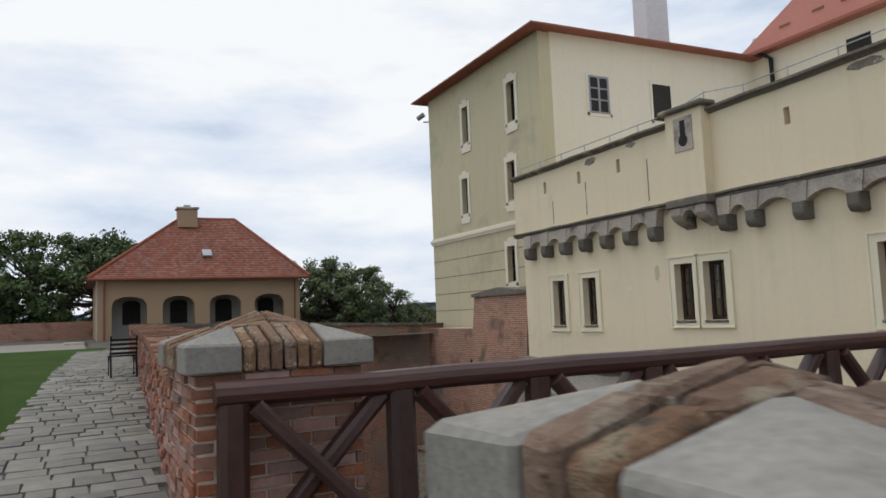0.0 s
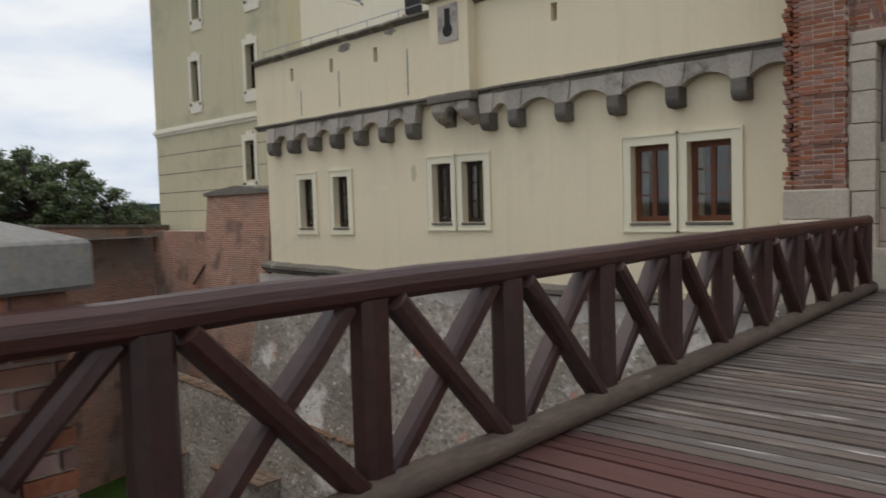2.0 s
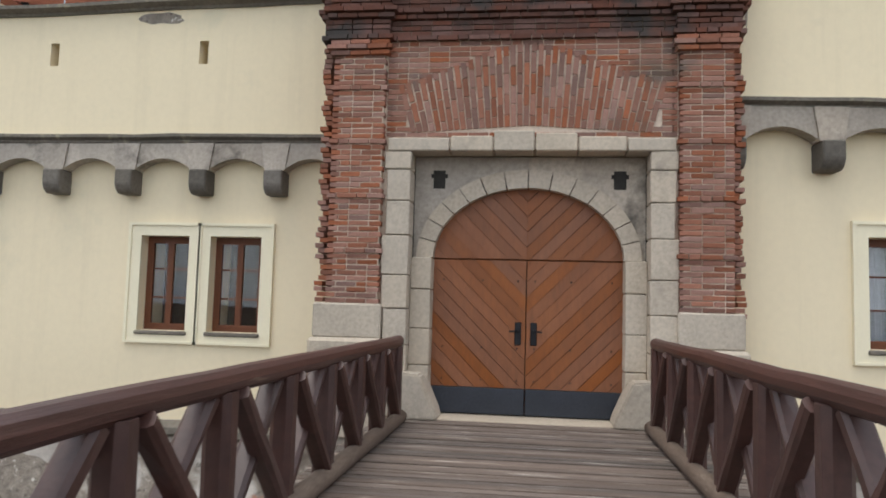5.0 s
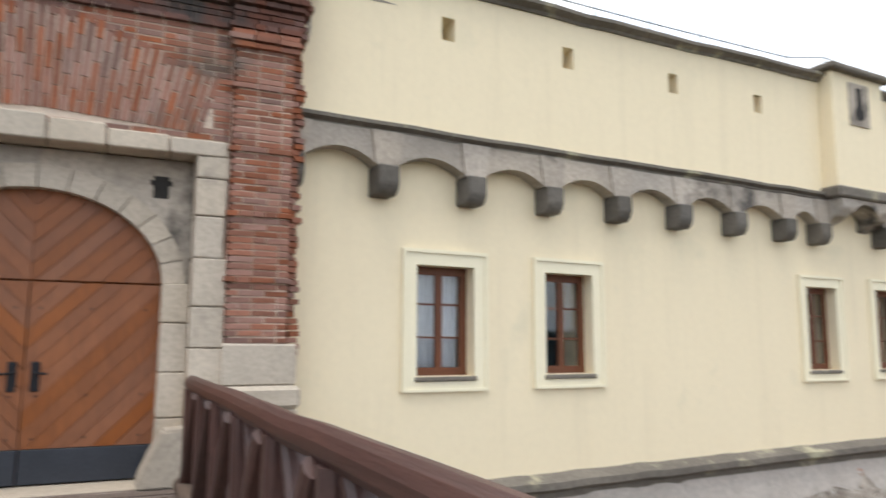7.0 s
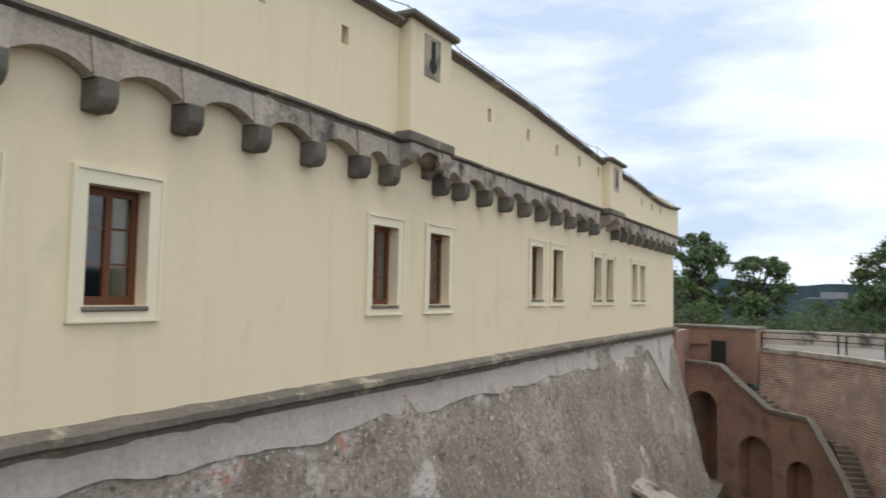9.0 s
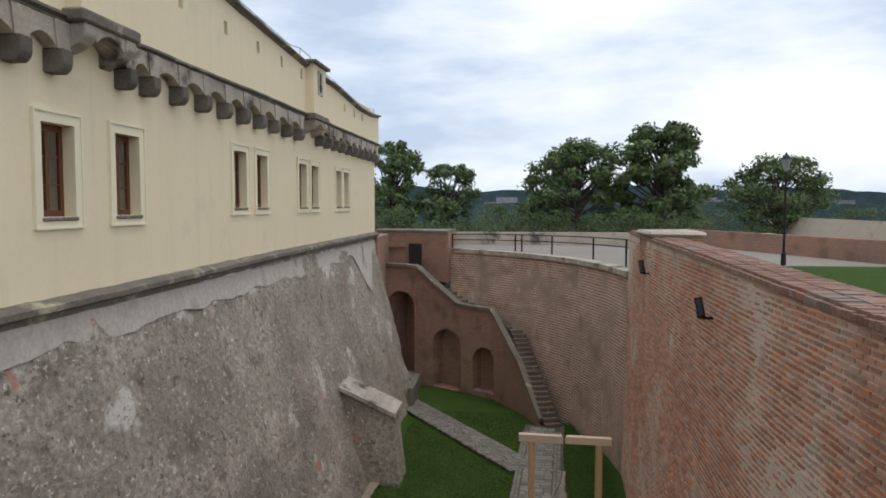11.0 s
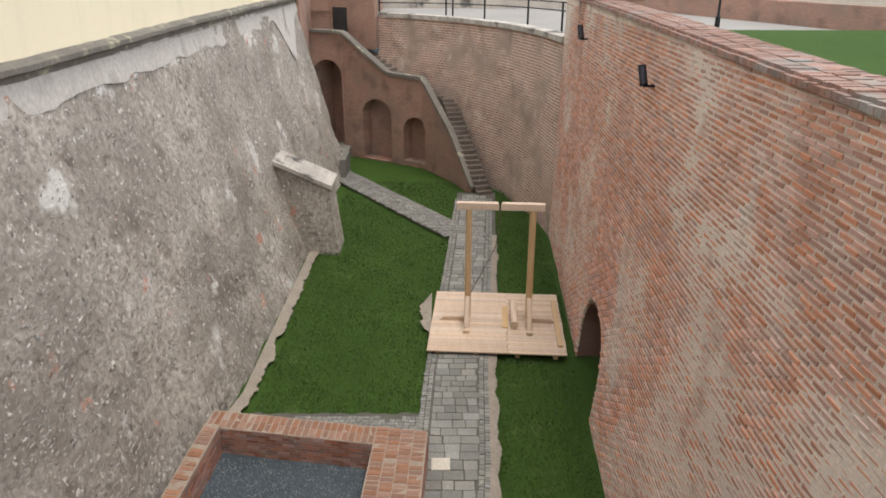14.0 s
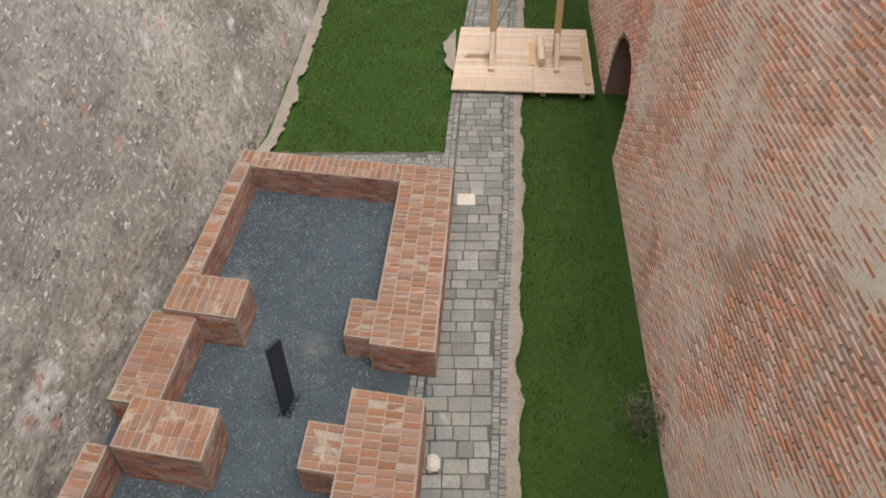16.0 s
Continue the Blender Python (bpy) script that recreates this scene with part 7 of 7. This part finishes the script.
for px0 in (-6.95, -2.2):
    part("finial_block", cbox(px0, px0 + 0.5, YG - 0.2, YG + 0.3, 6.36, 6.62, 0.05), M["stone"], gate)

# ---------- brickwork of the bridgehead piers ----------
for nm, x0, x1, y0, y1, zt in (("pier_left", -7.45, -6.13, 2.02, 3.06, 1.16), ("pier_right", -2.56, -2.01, 1.92, 2.47, 1.13)):
    pl = Bricklayer(bpy.data.objects[nm], M["brick"], (0.28, 0.12, 0.064), 150 if nm == "pier_left" else 40)
    brick_field(pl, x0, x1, -0.1, zt, y0 + 0.05, course=0.0787)
    z, r = -0.1, 0
    while z < zt - 0.02:
        for sx in (x1 - 0.05, x0 + 0.05):
            y = y0 + (0.0 if r % 2 else 0.13)
            while y < y1 - 0.05:
                b = min(y + 0.28, y1)
                pl.lay(pose(sx + random.uniform(-0.012, 0.012), (y + b) / 2, z + 0.039, random.uniform(-1, 1), 0, 90 + random.uniform(-2, 2)), ((b - y - 0.013) / 0.28, 1, random.uniform(0.92, 1)))
                y += 0.283
        z += 0.0787
        r += 1
    pl.finish("joined pier bricks")

# ---------- brickwork of the outer moat wall ----------
ow = Bricklayer(bpy.data.objects["wall_outer"], M["brick_wall"], (0.28, 0.09, 0.06), 300)
course = 0.094
order = []
r = 0
z = -0.24
while z > FLOOR:
    x = 0.0 + (0.15 if r % 2 else 0)
    while x < 26.4:
        order.append((x, z, r))
        x += 0.322 if (int(x * 7) + r) % 5 else 0.31
    z -= course
    r += 1
order.sort(key=lambda q: (q[0] - 9.0) ** 2 + (q[1] + 1.5) ** 2)
for x, z, r in order:
    ax = (x + 0.14 - 14.5) / 1.68
    if abs(ax) < 1.0 and z < -8.6 + 1.55 * math.sqrt(max(0.0, 1 - ax * ax)):
        continue
    s = (z - outer_top(x) + 0.12) / (FLOOR - 0.05 - outer_top(x) + 0.12)
    y = outer_face(x, max(0.0, s))
    ow.lay(pose(x + 0.14, y - 0.038 + random.uniform(-0.007, 0.006), z + random.uniform(-0.004, 0.004), random.uniform(-1, 1) - 5, random.uniform(-1, 1), random.uniform(-1, 1)), (random.uniform(0.88, 1.0), 1, random.uniform(0.92, 1.08)))
ow.finish("joined moat wall bricks")
# small dry shrub at the wall foot
sh = thing("weed", "small dry shrub at the foot of the brick wall", "shrub")
g = np.random.default_rng(4)
vs, fs = [], []
for k in range(500):
    d = g.normal(size=3)
    p = np.array((4.9, 4.55, FLOOR + 0.3)) + d * np.array((0.22, 0.16, 0.17))
    u, v = g.normal(size=3) * 0.05, g.normal(size=3) * 0.02
    i = len(vs)
    vs += [tuple(p - u), tuple(p + v), tuple(p + u)]
    fs.append((i, i + 1, i + 2))
raw("foliage", vs, fs, M["weed"], sh)

# short grass blades on the moat lawn
g = np.random.default_rng(12)
cnt = 90000
gx, gy = g.uniform(2.5, 34, cnt), g.uniform(3.4, 13.0, cnt)
pc = np.interp(gx, (2, 7, 11, 15, 24.5, 32), (7.78, 7.5, 7.16, 6.98, 6.25, 5.75))
side = (gx - 26.2) * -0.556 + (gy - 6.7) * 0.831
keep = (np.abs(gy - pc + 0.02) > 0.93) & ~((gx < 13.0 + 0.12 * np.sin(gy * 5)) & (gy > 7.6)) & ~((np.abs(gx - 17.95) < 2.1) & (np.abs(gy - 5.74) < 2.15)) & ~((np.abs(side) < 0.78) & (gx > 26)) & (gy < 12.2) & (gy > np.interp(gx, (-3, 4, 12, 20, 27), (4.6, 4.4, 3.95, 3.4, 3.0)))
gx, gy = gx[keep], gy[keep]
m_ = len(gx)
hh = g.uniform(0.01, 0.035, m_) * (1 + 0.6 * np.sin(gx * 2.1) * np.sin(gy * 2.7))
an = g.uniform(0, 6.28, m_)
dx, dy = 0.018 * np.cos(an), 0.018 * np.sin(an)
lx, ly = g.normal(0, 0.02, m_), g.normal(0, 0.02, m_)
zz = np.full(m_, FLOOR)
vs = np.stack((np.stack((gx - dx, gy - dy, zz), 1), np.stack((gx + dx, gy + dy, zz), 1), np.stack((gx + lx, gy + ly, zz + 0.03 + hh), 1)), axis=1).reshape(-1, 3).tolist()
tagged(raw("grass_blades", vs, np.arange(3 * m_).reshape(-1, 3).tolist(), M["blade"]), "short green grass blades", "grass", "", "stuff")

# weathering of the plaster: bare patches and cracks
def scar(wall, x, z, w, h, y, mat, seed):
    rn_ = random.Random(seed)
    bm = bmesh.new()
    k = 16
    bm.faces.new([bm.verts.new((x + w * math.cos(6.28319 * i / k) * rn_.uniform(0.6, 1.0), y, z + h * math.sin(6.28319 * i / k) * rn_.uniform(0.6, 1.0))) for i in range(k)])
    part("bare_patch", bm, M[mat], wall)


scar(up_l, -19.6, 6.05, 0.35, 0.16, YL - 0.205, "scarp", 1)
scar(up_l, -17.7, 6.15, 0.25, 0.10, YL - 0.205, "scarp", 2)
scar(up_l, -10.6, 6.25, 0.5, 0.13, YL - 0.205, "scarp", 3)
scar(wl_, -18.35, 2.0, 0.16, 0.07, YL - 0.004, "trim", 4)
scar(wl_, -17.2, 2.35, 0.12, 0.3, YL - 0.004, "plaster_tower", 5)
scar(up_r, -0.35, 6.1, 0.4, 0.025, YR - 0.205, "scarp", 6)
scar(up_r, -1.25, 5.55, 0.025, 0.25, YR - 0.205, "scarp", 7)
for x_, z0_, z1_ in ((-21.7, 4.35, 5.1), (-19.9, 4.4, 5.45), (-17.1, 4.4, 5.6)):
    bm = bmesh.new()
    box(bm, x_ - 0.018, x_ + 0.018, YL - 0.204, YL - 0.19, z0_, z1_)
    part("drain_slot", bm, M["coping"], up_l)

# ---------- the eastern front and moat, turned and shifted to fit the camera's view ---
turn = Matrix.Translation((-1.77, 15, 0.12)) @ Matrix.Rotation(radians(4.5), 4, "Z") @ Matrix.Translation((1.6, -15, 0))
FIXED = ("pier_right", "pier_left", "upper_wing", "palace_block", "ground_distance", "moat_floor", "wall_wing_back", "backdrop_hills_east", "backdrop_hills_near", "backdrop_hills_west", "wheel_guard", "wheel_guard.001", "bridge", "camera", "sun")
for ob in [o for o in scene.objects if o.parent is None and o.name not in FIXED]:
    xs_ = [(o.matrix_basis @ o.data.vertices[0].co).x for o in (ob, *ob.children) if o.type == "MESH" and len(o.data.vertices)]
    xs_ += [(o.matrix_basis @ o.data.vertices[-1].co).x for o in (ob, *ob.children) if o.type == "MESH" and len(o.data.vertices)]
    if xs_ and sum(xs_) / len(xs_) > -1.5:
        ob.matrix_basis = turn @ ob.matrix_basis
